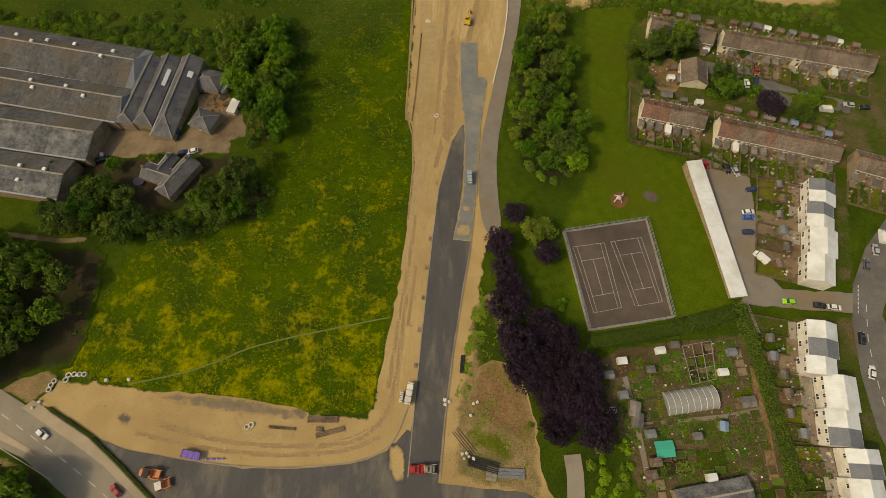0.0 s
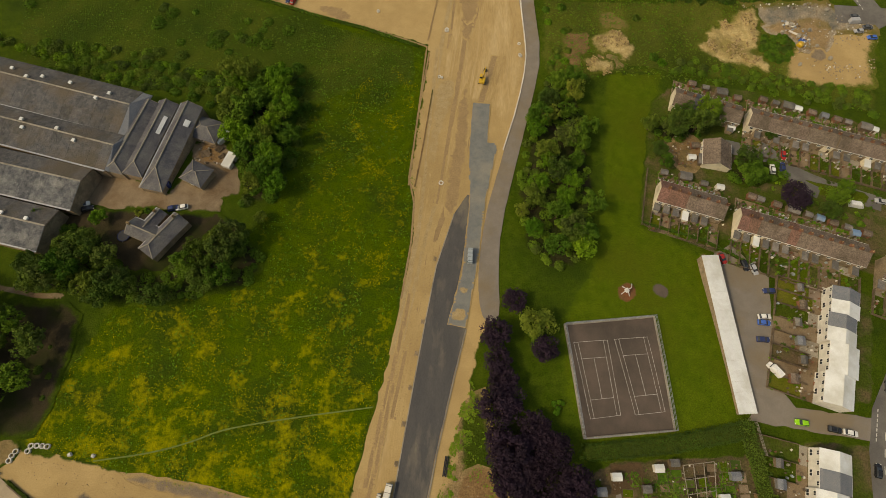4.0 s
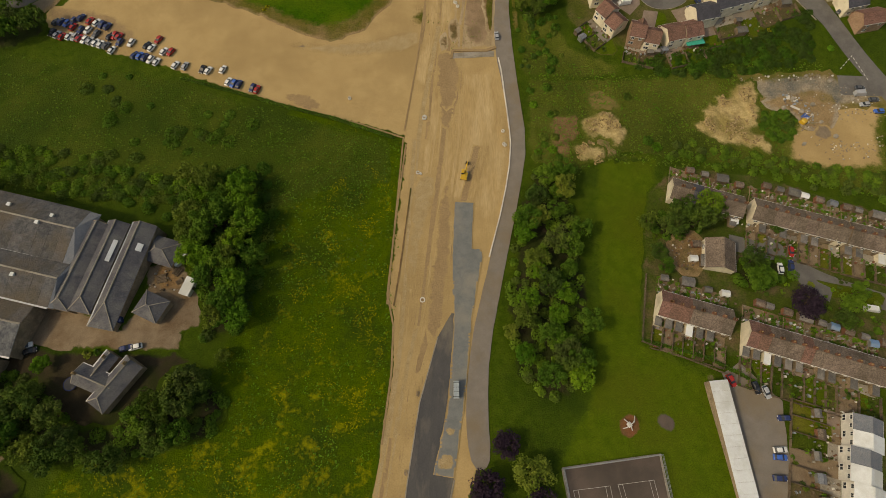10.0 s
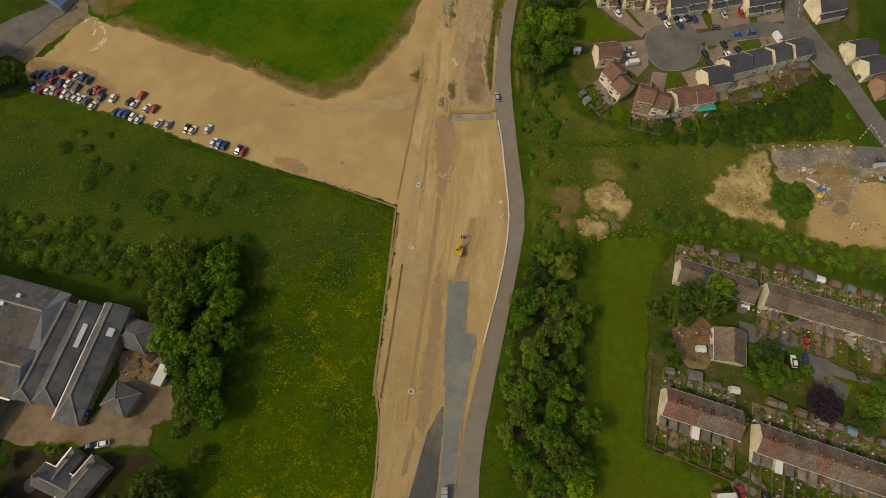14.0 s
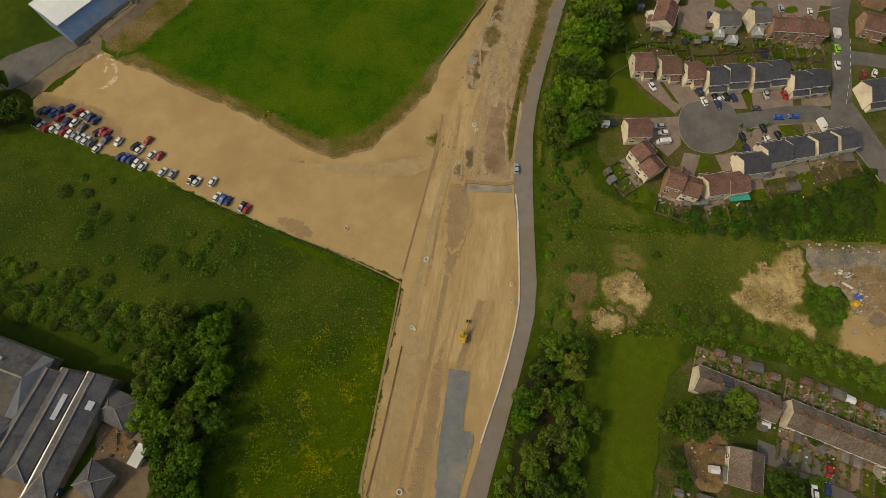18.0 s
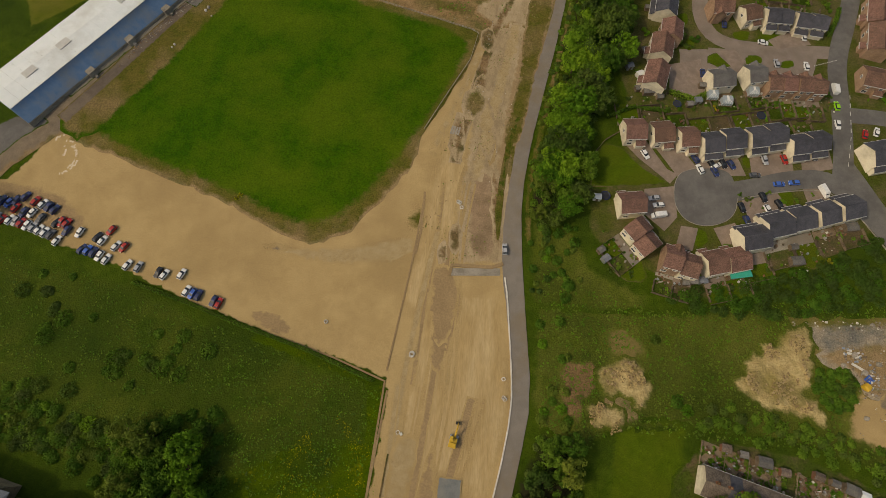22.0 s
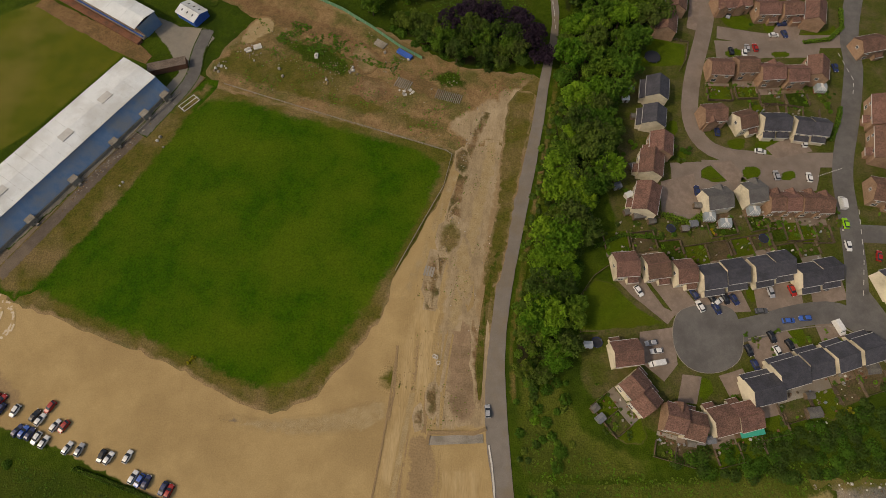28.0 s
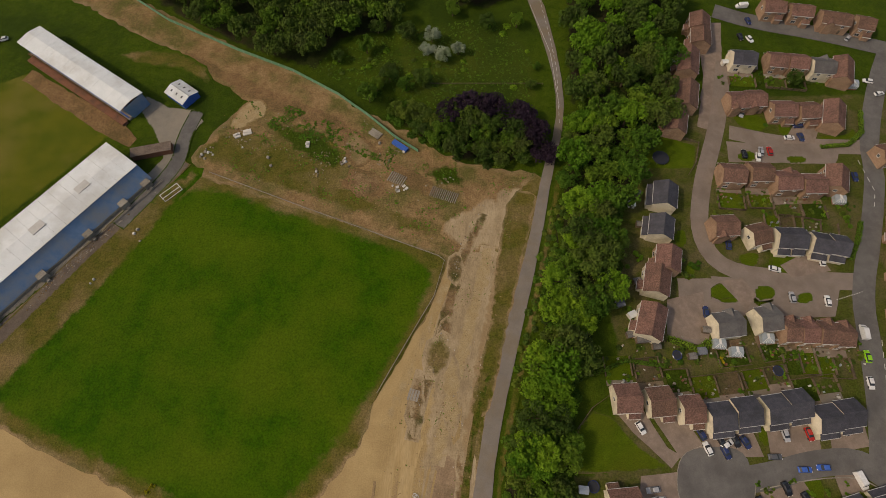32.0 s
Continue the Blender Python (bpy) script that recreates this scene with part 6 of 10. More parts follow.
for kind, p, yaw in (
        ("timber", (55.9, 236.2), 40), ("metal", (57.6, 233.3), 40), ("timber", (69.4, 304.1), 20), ("big", (73.3, 303.2), 10), ("timber", (77.7, 301.0), 10), ("timber", (89.1, 298.9), 10), ("metal", (92.3, 300.9), 10),
        ("white", (70.3, 311.0), 30), ("timber", (94.6, 308.4), 0), ("timber", (123.3, 244.5), 10), ("big", (124.0, 239.5), 10), ("white", (53.9, 255.6), 0), ("timber", (88.3, 228.6), 0), ("metal", (91.3, 229.3), 10),
        ("timber", (85.3, 227.9), 0), ("big", (143.8, 253.9), 10), ("timber", (95.3, 430.4), 0), ("white", (93.8, 427.9), 0), ("big", (91.7, 415.6), 0), ("timber", (92.2, 408.0), 0), ("white", (115.7, 429.4), 10),
        ("white", (144.1, 427.6), 0), ("timber", (127.4, 427.4), 0), ("timber", (74.5, 359.4), 0), ("white", (72.1, 354.2), 0), ("timber", (74.8, 346.1), 0), ("timber", (72.6, 323.5), 20), ("metal", (66.4, 314.5), 20)):
    shed(kind, p, yaw)
# outhouses behind the old rows
for i in range(11):
    a, c = Vector((123.5, 170.5)), Vector((173.6, 154.6))
    shed(("rust", "timber", "big", "white", "rust", "metal")[i % 6], a.lerp(c, (i + rng.random() * 0.5) / 11), heading(a, c))
for i in range(9):
    a, c = Vector((109.5, 123.3)), Vector((152.1, 109.4))
    shed(("rust", "timber", "rust", "big", "timber", "blue")[i % 6], a.lerp(c, (i + rng.random() * 0.4) / 9), heading(a, c))
for kind, p, yaw in (("big", (88.0, 129.4), -8), ("timber", (94.5, 126.9), -8), ("white", (100.2, 125.7), -8), ("timber", (80.2, 130.6), -8), ("rust", (93.8, 144.4), 0), ("white", (91.7, 138.5), 0), ("big", (95.6, 137.6), 82),
                     ("rust", (96.6, 175.3), -8), ("timber", (102.1, 174.0), -8), ("big", (108.5, 172.4), -8), ("rust", (114.7, 170.1), -8), ("white", (109.5, 154.4), -8), ("blue", (145.1, 110.1), -8)):
    shed(kind, p, yaw)
for i in range(12):
    a, c = Vector((119.7, 87.4)), Vector((110.0, 50.6))
    if i > 5:
        a, c = Vector((100.8, 31.9)), Vector((106.0, -13.5))
    f = (i if i < 6 else i - 6) / (6 if i < 6 else 8)
    shed(("timber", "rust", "timber", "metal")[i % 4], a.lerp(c, f) + Vector((rng.uniform(0, 3), 0)), 85)

# garages: one long block under a white flat roof
ga, gc = Vector((90.2, 95.9)), Vector((96.0, 45.1))
garage = thing("garage_block", "long row of lock-up garages under a flat white roof", "garages", at((ga + gc) / 2, heading(ga, gc)))
gl = (gc - ga).length
part("wall", boxes((-gl / 2, -2.6, -1.5, gl / 2, 2.6, 2.35)), STONE, garage)
for i in range(16):
    x = -gl / 2 + gl * (i + 0.5) / 16
    part("roof_panel", boxes((x - gl / 32 + 0.015, -2.85, 2.35, x + gl / 32 - 0.015, 2.85, 2.55 + 0.02 * (i % 2)), bevel=0.03), WHITE_ROOF, garage)
    part("garage_door", boxes((x - 1.1, 2.58, 0, x + 1.1, 2.68, 2.0)), CARS["silver"] if i % 3 else TIMBER, garage)

# ---- the mill ----
def shed_bay(ends, d, base, eave, rise, roof, wall, label, name="workshop", over=0.3):
    a, c = Vector(ends[0]), Vector(ends[1])
    w = (c - a).length
    ob = thing(name, label, "mill building", pose((a.x + c.x) / 2, (a.y + c.y) / 2, base, 0, 0, heading(a, c)), group="mill roofs")
    bm = bmesh.new()
    solid(bm, [(-d / 2, -4), (d / 2, -4), (d / 2, eave), (0, eave + rise - 0.1), (-d / 2, eave)], -w / 2, w / 2)
    part("wall", bm, wall, ob)
    n = max(2, round(w / 5.5))
    for i in range(n):
        for sg in (-1, 1):
            bm = bmesh.new()
            x0, x1 = -w / 2 + w * i / n + 0.03, -w / 2 + w * (i + 1) / n - 0.03
            lift = 0.03 * rng.random()
            solid(bm, [(sg * (d / 2 + over), eave - 0.1 + lift), (0, eave + rise + lift), (0, eave + rise + 0.14 + lift), (sg * (d / 2 + over), eave + 0.05 + lift)], x0, x1)
            part("roof_sheet", bm, roof, ob)
    part("ridge_cap", boxes((-w / 2, -0.3, eave + rise + 0.06, w / 2, 0.3, eave + rise + 0.26), bevel=0.08), CONCRETE, ob)
    part("valley_gutter", boxes((-w / 2, -d / 2 - 0.5, eave - 0.1, w / 2, -d / 2 + 0.1, eave + 0.12)), STEEL, ob)
    return ob


def mill_bay(ends, north, south, ridge, drop_n, drop_s, roof_n, roof_s, label, vents=(), hip=0.0):
    """A long mill bay with a short steep north slope and a long south slope, its ridge along the given line."""
    a, c = Vector(ends[0]), Vector(ends[1])
    w = (c - a).length
    ob = thing("mill_shed", label, "mill building", pose((a.x + c.x) / 2, (a.y + c.y) / 2, ridge, 0, 0, heading(a, c)), group="mill roofs")
    bm = bmesh.new()
    solid(bm, [(-south, -12), (north, -12), (north, -drop_n - 0.15), (0, -0.2), (-south, -drop_s - 0.15)], -w / 2, w / 2)
    part("wall", bm, STONE, ob)
    n = max(2, round(w / 3.9))
    for i in range(n):
        x0, x1 = -w / 2 + w * i / n + 0.02, -w / 2 + w * (i + 1) / n - 0.02
        for y, drop, mat in ((north + 0.2, drop_n, roof_n), (-south, drop_s, roof_s)):
            cut = (0.0, 0.5) if abs(y) > 7 else (0.0,)
            for f in cut:
                g = f + 1.0 / len(cut)
                l = 0.035 * rng.random() - 0.06 * f
                bm = bmesh.new()
                solid(bm, [(y * f, -drop * f + l), (y * g, -drop * g + l), (y * g, -drop * g + 0.13 + l), (y * f, -drop * f + 0.13 + l)], x0, x1)
                part("roof_sheet", bm, mat, ob)
    part("ridge_cap", boxes((-w / 2, -0.28, 0.04, w / 2, 0.28, 0.26), bevel=0.08), CONCRETE, ob, "pale ridge tiles")
    part("valley_gutter", boxes((-w / 2, -south - 0.5, -drop_s - 0.2, w / 2, -south + 0.1, -drop_s + 0.1)), STEEL, ob)
    if hip:
        bm = bmesh.new()
        for tri in (((w / 2, 0.0, 0.12), (w / 2 + 0.05, -south, -drop_s + 0.1), (w / 2 + hip, -south, -drop_s - 0.4)), ((w / 2, 0.0, 0.12), (w / 2 + hip, -south, -drop_s - 0.4), (w / 2 + hip, north, -drop_n - 0.4)),
                    ((w / 2, 0.0, 0.12), (w / 2 + hip, north, -drop_n - 0.4), (w / 2 + 0.05, north, -drop_n + 0.1))):
            bm.faces.new([bm.verts.new(v) for v in tri])
        bmesh.ops.remove_doubles(bm, verts=bm.verts, dist=0.001)
        bmesh.ops.solidify(bm, geom=bm.faces[:], thickness=0.12)
        part("hip_end", bm, BLUE_GREY_ROOF, ob, "bluish sloping roof end")
    for x, y in vents:
        z = -drop_s * -y / south if y < 0 else -drop_n * y / north
        v = part("roof_vent", boxes((x - 0.5, y - 0.5, z - 0.3, x + 0.5, y + 0.5, z + 0.8), bevel=0.1), WHITEWASH, ob, "white roof vent")
        part("vent_cap", boxes((x - 0.62, y - 0.62, z + 0.8, x + 0.62, y + 0.62, z + 0.95), bevel=0.05), WHITE_ROOF, v)
    return ob


def hip_range(ends, west, east, ridge, drop, hip, label, lights=(), roof=None):
    """A slated range with its ridge from south to north and a hipped south end."""
    a, c = Vector(ends[0]), Vector(ends[1])
    w = (c - a).length
    roof = roof or MILL_SLATE
    ob = thing("mill_range", label, "mill building", pose((a.x + c.x) / 2, (a.y + c.y) / 2, ridge, 0, 0, heading(a, c)), group="mill ranges")
    part("wall", boxes((-w / 2 + 0.2, -east + 0.2, -11, w / 2, west - 0.2, -drop - 0.1)), STONE, ob)
    x0, x1, xr = -w / 2, w / 2, -w / 2 + hip
    for name, pts in (("roof_slope", [(xr, 0, 0), (x1, 0, 0), (x1, west, -drop), (x0, west, -drop)]), ("roof_slope", [(x1, 0, 0), (xr, 0, 0), (x0, -east, -drop), (x1, -east, -drop)]), ("hip_slope", [(xr, 0, 0), (x0, west, -drop), (x0, -east, -drop)]),
                      ("gable_end", [(x1, west, -drop), (x1, 0, 0), (x1, -east, -drop)])):
        bm = bmesh.new()
        bm.faces.new([bm.verts.new(v) for v in pts])
        bmesh.ops.recalc_face_normals(bm, faces=bm.faces)
        bmesh.ops.solidify(bm, geom=bm.faces[:], thickness=0.12)
        part(name, bm, STONE if name == "gable_end" else roof, ob)
    for p, q, r in (((xr, 0, 0.1), (x1, 0, 0.1), 0.24), ((xr, 0, 0.1), (x0, west, -drop + 0.08), 0.17), ((xr, 0, 0.1), (x0, -east, -drop + 0.08), 0.17)):
        bm = bmesh.new()
        tube(bm, p, q, r, None, 6)
        part("ridge_tiles", bm, CONCRETE, ob, "pale ridge tiles")
    part("valley_gutter", boxes((x0, west - 0.25, -drop - 0.05, x1, west + 0.25, -drop + 0.12)), STEEL, ob)
    for x, y, lw, ld in lights:
        bm = bmesh.new()
        box(bm, -lw / 2, -ld / 2, 0, lw / 2, ld / 2, 0.28, m=pose(x, y, -drop * abs(y) / (west if y > 0 else east), math.degrees(math.atan(drop / (west if y > 0 else east))) * (-1 if y > 0 else 1), 0, 0))
        part("roof_light", bm, WHITE_ROOF, ob, "long white roof light")
    return ob


MILL = "long corrugated mill roof grey with lichen"
mill_bay([(-206.0, 153.3), (-116.2, 135.4)], 7.4, 11.4, 9.5, 2.6, 2.3, ASBESTOS_BROWN, ASBESTOS_BROWN, MILL + " and brown stains", [(x, y) for x, y in ((36, 2.6), (20, 3.0), (9, 2.6), (-4, 3.0), (-16, 2.8), (33, -0.9), (4, 0.7), (-10, -0.8), (-24, -0.8))], 3.6)
mill_bay([(-200.0, 134.3), (-117.0, 118.5)], 5.2, 9.2, 9.2, 2.0, 2.1, ASBESTOS_BROWN, ASBESTOS_BROWN, MILL + " and brown stains", [(28, -2.0), (8, -2.0), (20, 0.9), (6, 1.0), (-9, 1.0), (-20, -3.0), (-32, -2.4)], 1.4)
# Stained sheets on these two north slopes also paint in their weaker light.
mill_bay([(-190.0, 114.5), (-124.0, 103.8)], 6.0, 10.0, 8.9, 2.0, 2.1, ASBESTOS_BROWN, ASBESTOS, MILL + " and pale patches, north slopes toned darker for shade", [(-6, 1.2)])
mill_bay([(-182.0, 95.2), (-130.4, 86.9)], 6.6, 8.4, 8.6, 2.0, 2.0, ASBESTOS_BROWN, ASBESTOS, MILL + " and pale patches, north slopes toned darker for shade", [(19, 0.9), (10, 0.9), (11, -4.2), (-8, 0.9)])
hip_range([(-116.2, 109.2), (-110.8, 139.0)], 3.6, 3.8, 8.4, 1.9, 3.4, "slate-roofed stone mill range beside a valley gutter")
hip_range([(-109.5, 108.6), (-104.6, 139.6)], 3.4, 4.0, 8.4, 1.9, 4.6, "slate-roofed stone mill range with a roof light", [(5.4, -2.3, 7.4, 1.3)])
hip_range([(-102.0, 103.8), (-96.6, 139.4)], 3.6, 4.8, 8.4, 2.3, 8.0, "slate-roofed stone mill range facing the yard", [(9.5, -2.6, 2.6, 1.8)])
farm_wing = hip_range([(-104.6, 90.2), (-92.2, 86.0)], 3.2, 3.2, 8.3, 2.2, 0.4, "stone farmhouse wing with slate roof")
farm_house = hip_range([(-96.6, 80.6), (-88.2, 94.4)], 3.0, 3.6, 8.7, 2.2, 3.0, "stone farmhouse with slate roof and pale ridges")
small_wing = hip_range([(-99.4, 88.8), (-95.4, 96.4)], 2.4, 2.4, 7.6, 1.6, 0.3, "small slate-roofed farmhouse wing")
add_chimney(small_wing, 2.6, 0.3, 1.1, STONE, 2)
add_chimney(farm_wing, -5.4, 0.0, 1.1, STONE, 2)
add_chimney(farm_house, 6.6, 0.2, 1.2, STONE, 2)


def hip_house(p, w, d, eave, rise, yaw, roof, label, name="outbuilding"):
    ob = thing(name, label, "outbuilding", at(p, yaw))
    part("wall", boxes((-w / 2, -d / 2, -2, w / 2, d / 2, eave)), STONE, ob)
    bm = bmesh.new()
    o = 0.35
    b = [bm.verts.new(v) for v in ((-w / 2 - o, -d / 2 - o, eave), (w / 2 + o, -d / 2 - o, eave), (w / 2 + o, d / 2 + o, eave), (-w / 2 - o, d / 2 + o, eave))]
    k = max(0.15, (w - d) / 2)
    r0, r1 = bm.verts.new((-k, 0, eave + rise)), bm.verts.new((k, 0, eave + rise))
    for f in ((b[0], b[1], r1, r0), (b[1], b[2], r1), (b[2], b[3], r0, r1), (b[3], b[0], r0), tuple(b[::-1])):
        bm.faces.new(f)
    part("roof", bm, roof, ob)
    for v in ((-w / 2 - o, -d / 2 - o), (w / 2 + o, -d / 2 - o), (w / 2 + o, d / 2 + o), (-w / 2 - o, d / 2 + o)):
        bm = bmesh.new()
        tube(bm, (*v, eave + 0.05), (math.copysign(k, v[0]), 0, eave + rise + 0.08), 0.13, None, 5)
        part("hip_ridge", bm, CONCRETE, ob, "pale hip ridge tiles")
    add_window(ob, (1.3, 1.2), 0, -d / 2, eave - 1.1, 0)
    return ob


hip_house((-89.8, 131.0), 11.0, 8.6, 3.6, 2.2, -14, MILL_SLATE, "square stone building with hipped slate roof")
hip_house((-87.6, 111.4), 8.4, 7.4, 3.0, 2.2, -22, MILL_SLATE, "stone yard building with hipped slate roof")
for p, yaw in (((-84.5, 129.5), 60), ((-78.8, 119.2), 75)):
    c = thing("site_container", "cream flat-topped container in the mill yard", "container", at(p, yaw))
    part("body", boxes((-3.0, -1.6, -0.3, 3.0, 1.6, 2.2), bevel=0.06), WHITEWASH, c)
    part("roof", boxes((-3.1, -1.7, 2.2, 3.1, 1.7, 2.4), bevel=0.08), WHITE_ROOF, c)
    part("door", boxes((-0.5, -1.66, 0, 0.5, -1.58, 1.9)), TIMBER, c)


# ---- football ground ----
def stand(a, c, depth, side, label, slant=0.0):
    """A roofed stand along a line; side +1 opens to the left of it."""
    a, c = Vector(a), Vector(c)
    w = (c - a).length
    m = (a + c) / 2
    ob = thing("football_stand", label, "grandstand", at(m, heading(a, c)), group="football stands")
    s = side
    bm = bmesh.new()
    solid(bm, [(-s * 0.1, 6.7), (-s * (0.3 + slant), 1.6), (-s * (0.3 + slant), -2), (s * 0.4, -2), (s * 0.4, 6.7)], -w / 2, w / 2)
    part("back_wall", bm, BLUE_SHEET, ob, "faded blue sheet back wall")
    part("base_course", boxes((-w / 2, min(-s * (0.2 + slant), -s * (0.5 + slant)), -2, w / 2, max(-s * (0.2 + slant), -s * (0.5 + slant)), 1.4)), CONCRETE, ob)
    for x in (-w / 2, w / 2 - 0.25):
        bm = bmesh.new()
        solid(bm, [(0, -2), (s * depth * 0.7, -2), (s * depth * 0.9, 6.3), (0, 6.8)], x, x + 0.25)
        part("end_wall", bm, BLUE_SHEET, ob)
    n = round(w / 4.5)
    for i in range(n):
        bm = bmesh.new()
        l = 0.02 * (i % 3)
        solid(bm, [(-s * 0.6, 6.7 + l), (s * depth * 0.45, 7.5 + l), (s * depth, 6.7 + l), (s * depth, 6.85 + l), (s * depth * 0.45, 7.66 + l), (-s * 0.6, 6.86 + l)], -w / 2 + w * i / n + 0.02, -w / 2 + w * (i + 1) / n - 0.02)
        part("roof_panel", bm, STAND_ROOF, ob)
    for i in range(7):
        y = s * (depth * 0.92 - i * 1.1)
        part("terrace_step", boxes((-w / 2 + 0.4, min(y, y - s * 1.15), -1, w / 2 - 0.4, max(y, y - s * 1.15), 0.6 + i * 0.45)), CONCRETE, ob)
    for i in range(5):
        x = -w / 2 + w * (i + 0.5) / 5
        bm = bmesh.new()
        tube(bm, (x, s * depth * 0.8, -0.5), (x, s * depth * 0.8, 6.9), 0.14, None, 6)
        part("column", bm, STEEL, ob)
    return ob


S1a, S1b = (-160.6, 263.5), (-112.4, 348.3)
st1 = stand(S1a, S1b, 17.0, 1, "long football stand with off-white roof and blue back", 4.4)
s1 = Vector(S1b) - Vector(S1a)
for f in (0.3, 0.5, 0.7, 0.86, 0.97):
    w_ = s1.length
    part("exit_stair", boxes((-w_ / 2 + w_ * f - 1.6, -6.4, -1.5, -w_ / 2 + w_ * f + 1.6, -3.2, 2.6), (-w_ / 2 + w_ * f - 0.5, -7.8, -1.5, -w_ / 2 + w_ * f + 0.5, -6.4, 1.0)), CONCRETE, st1, "grey concrete exit steps")
for x, y in ((30.8, 7.4), (11.1, 6.5), (-18.0, 7.0), (-34.0, 6.6)):
    part("roof_light", boxes((x - 2.6, y - 1.6, 7.3, x + 2.6, y + 1.6, 7.72)), DULL_SHEET, st1, "dull grey translucent roof sheet")
st2 = stand((-122.2, 381.1), (-178.7, 411.8), 11.0, 1, "old football stand with off-white roof and brick front")
w2 = (Vector((-122.2, 381.1)) - Vector((-178.7, 411.8))).length
for i_ in range(6):
    part("bench", boxes((-w2 / 2 + 0.6, 10.6 - i_ * 1.1, 0.55 + i_ * 0.45, w2 / 2 - 0.6, 11.0 - i_ * 1.1, 1.0 + i_ * 0.45)), CARS["blue"] if i_ % 2 else BRICK, st2, "long blue or red terrace bench")
part("front_paddock", boxes((-w2 / 2, 11.2, -2, w2 / 2 - 4, 13.6, 1.2)), BRICK, st2, "red-brown brick paddock in front")
hut = thing("club_hut", "blue hut with a white corrugated pitched roof", "hut", at((-109.5, 386.7), heading((-116.2, 392.0), (-103.8, 384.7))))
add_gable(hut, 10.5, 8.0, 3.0, 1.2, CARS["blue"], WHITE_ROOF, end=0.3, ridge_mat=STEEL)
for x, y in ((-3, -2), (0, -2), (3, -2), (-3, 2), (0, 2), (3, 2)):
    bm = bmesh.new()
    box(bm, -0.3, -0.5, 0, 0.3, 0.5, 0.12, m=pose(x, y, 3.75, 17 * (1 if y < 0 else -1), 0, 0))
    part("roof_light", bm, SLATE, hut, "dark roof light")
bk = thing("turnstile_block", "low brick turnstile block with flat roof", "outbuilding", at((-112.5, 358.1), heading((-120.9, 357.6), (-107.7, 362.3))))
part("wall", boxes((-7.5, -2, -1.5, 7.5, 2, 2.6)), BRICK, bk)
part("roof", boxes((-7.7, -2.2, 2.6, 7.7, 2.2, 2.8), bevel=0.05), BROWN_TILE, bk)
gl_ = thing("goal", "white goal frame with net lying by the pitch", "goal", at((-100.3, 341.7), heading((-103.0, 338.9), (-97.7, 345.7))))
for a, c in (((-3.7, -2.4, 0.16), (3.7, -2.4, 0.16)), ((-3.7, 1.4, 0.16), (3.7, 1.4, 0.16)), ((-3.7, -2.4, 0.16), (-3.7, 1.4, 0.16)), ((3.7, -2.4, 0.16), (3.7, 1.4, 0.16)), ((-3.7, -2.4, 0.16), (-3.7, -2.0, 1.8)), ((3.7, -2.4, 0.16), (3.7, -2.0, 1.8)), ((-3.7, -2.0, 1.8), (3.7, -2.0, 1.8))):
    bm = bmesh.new()
    tube(bm, a, c, 0.16, None, 6)
    part("bar", bm, UPVC, gl_)


# ---- trees ----
def crown_mesh(kind, seed, lobes, n, leaf, squash=0.85, base=0.35):
    """Leaf clumps over several uneven lobes, for a crown about one metre in radius."""
    r = random.Random(seed)
    cs = []
    for _ in range(lobes):
        d, a, up = math.sqrt(r.random()) * 0.8, r.uniform(0, 6.28), r.uniform(-0.3, 1.0)
        cs.append((Vector((math.cos(a) * d, math.sin(a) * d, base + 0.62 + 0.62 * up * math.sqrt(max(0.05, 1 - d * d)))), r.uniform(0.17, 0.36)))
    co, fs = [], []
    for _ in range(n):
        c, rad = r.choice(cs)
        v = Vector((r.gauss(0, 1), r.gauss(0, 1), r.gauss(0.35, 1))).normalized()
        p = c + v * rad * r.uniform(0.7, 1.08)
        p.z = base + (p.z - base) * squash
        out = (v + Vector((r.uniform(-1, 1), r.uniform(-1, 1), r.uniform(-0.6, 1)))).normalized()
        u = out.orthogonal().normalized()
        u.rotate(Matrix.Rotation(r.uniform(0, 6.28), 3, out))
        w = out.cross(u)
        s = leaf * r.uniform(0.6, 1.3)
        k = len(co)
        co += [p - u * s, p + w * s * 0.75 - out * s * 0.25, p + u * s, p - w * s * 0.75 - out * s * 0.25]
        fs.append((k, k + 1, k + 2, k + 3))
    me = bpy.data.meshes.new("mesh")
    me.from_pydata(co, [], fs)
    me.materials.append(LEAF[kind])
    return me


def trunk_mesh(seed, tall):
    r, bm = random.Random(seed), bmesh.new()
    tube(bm, (0, 0, -0.1), (0.02, 0.01, tall), 0.075, 0.045, 7)
    for _ in range(5):
        a = r.uniform(0, 6.28)
        tube(bm, (0.01, 0.0, tall * r.uniform(0.6, 1)), (math.cos(a) * 0.45, math.sin(a) * 0.45, tall + r.uniform(0.25, 0.6)), 0.032, 0.012, 5)
    return mesh_of(bm, BARK)


TREE_LABEL = {"green": "broad leafy green tree with an uneven crown", "dark": "dark green tree in dense shade", "bright": "fresh bright green tree with full crown", "purple": "copper beech with dense purple-black leaves",
              "silver": "silvery grey-leaved tree with a loose crown", "gorse": "gorse bush covered in yellow flowers", "olive": "thin olive-green tree with gaps"}
SHAPES = {"tree": (30, 1800, 0.07, 0.85, 0.4), "beech": (46, 2600, 0.062, 0.8, 0.3), "far": (22, 950, 0.095, 0.85, 0.4), "shrub": (5, 420, 0.17, 0.75, -0.35)}


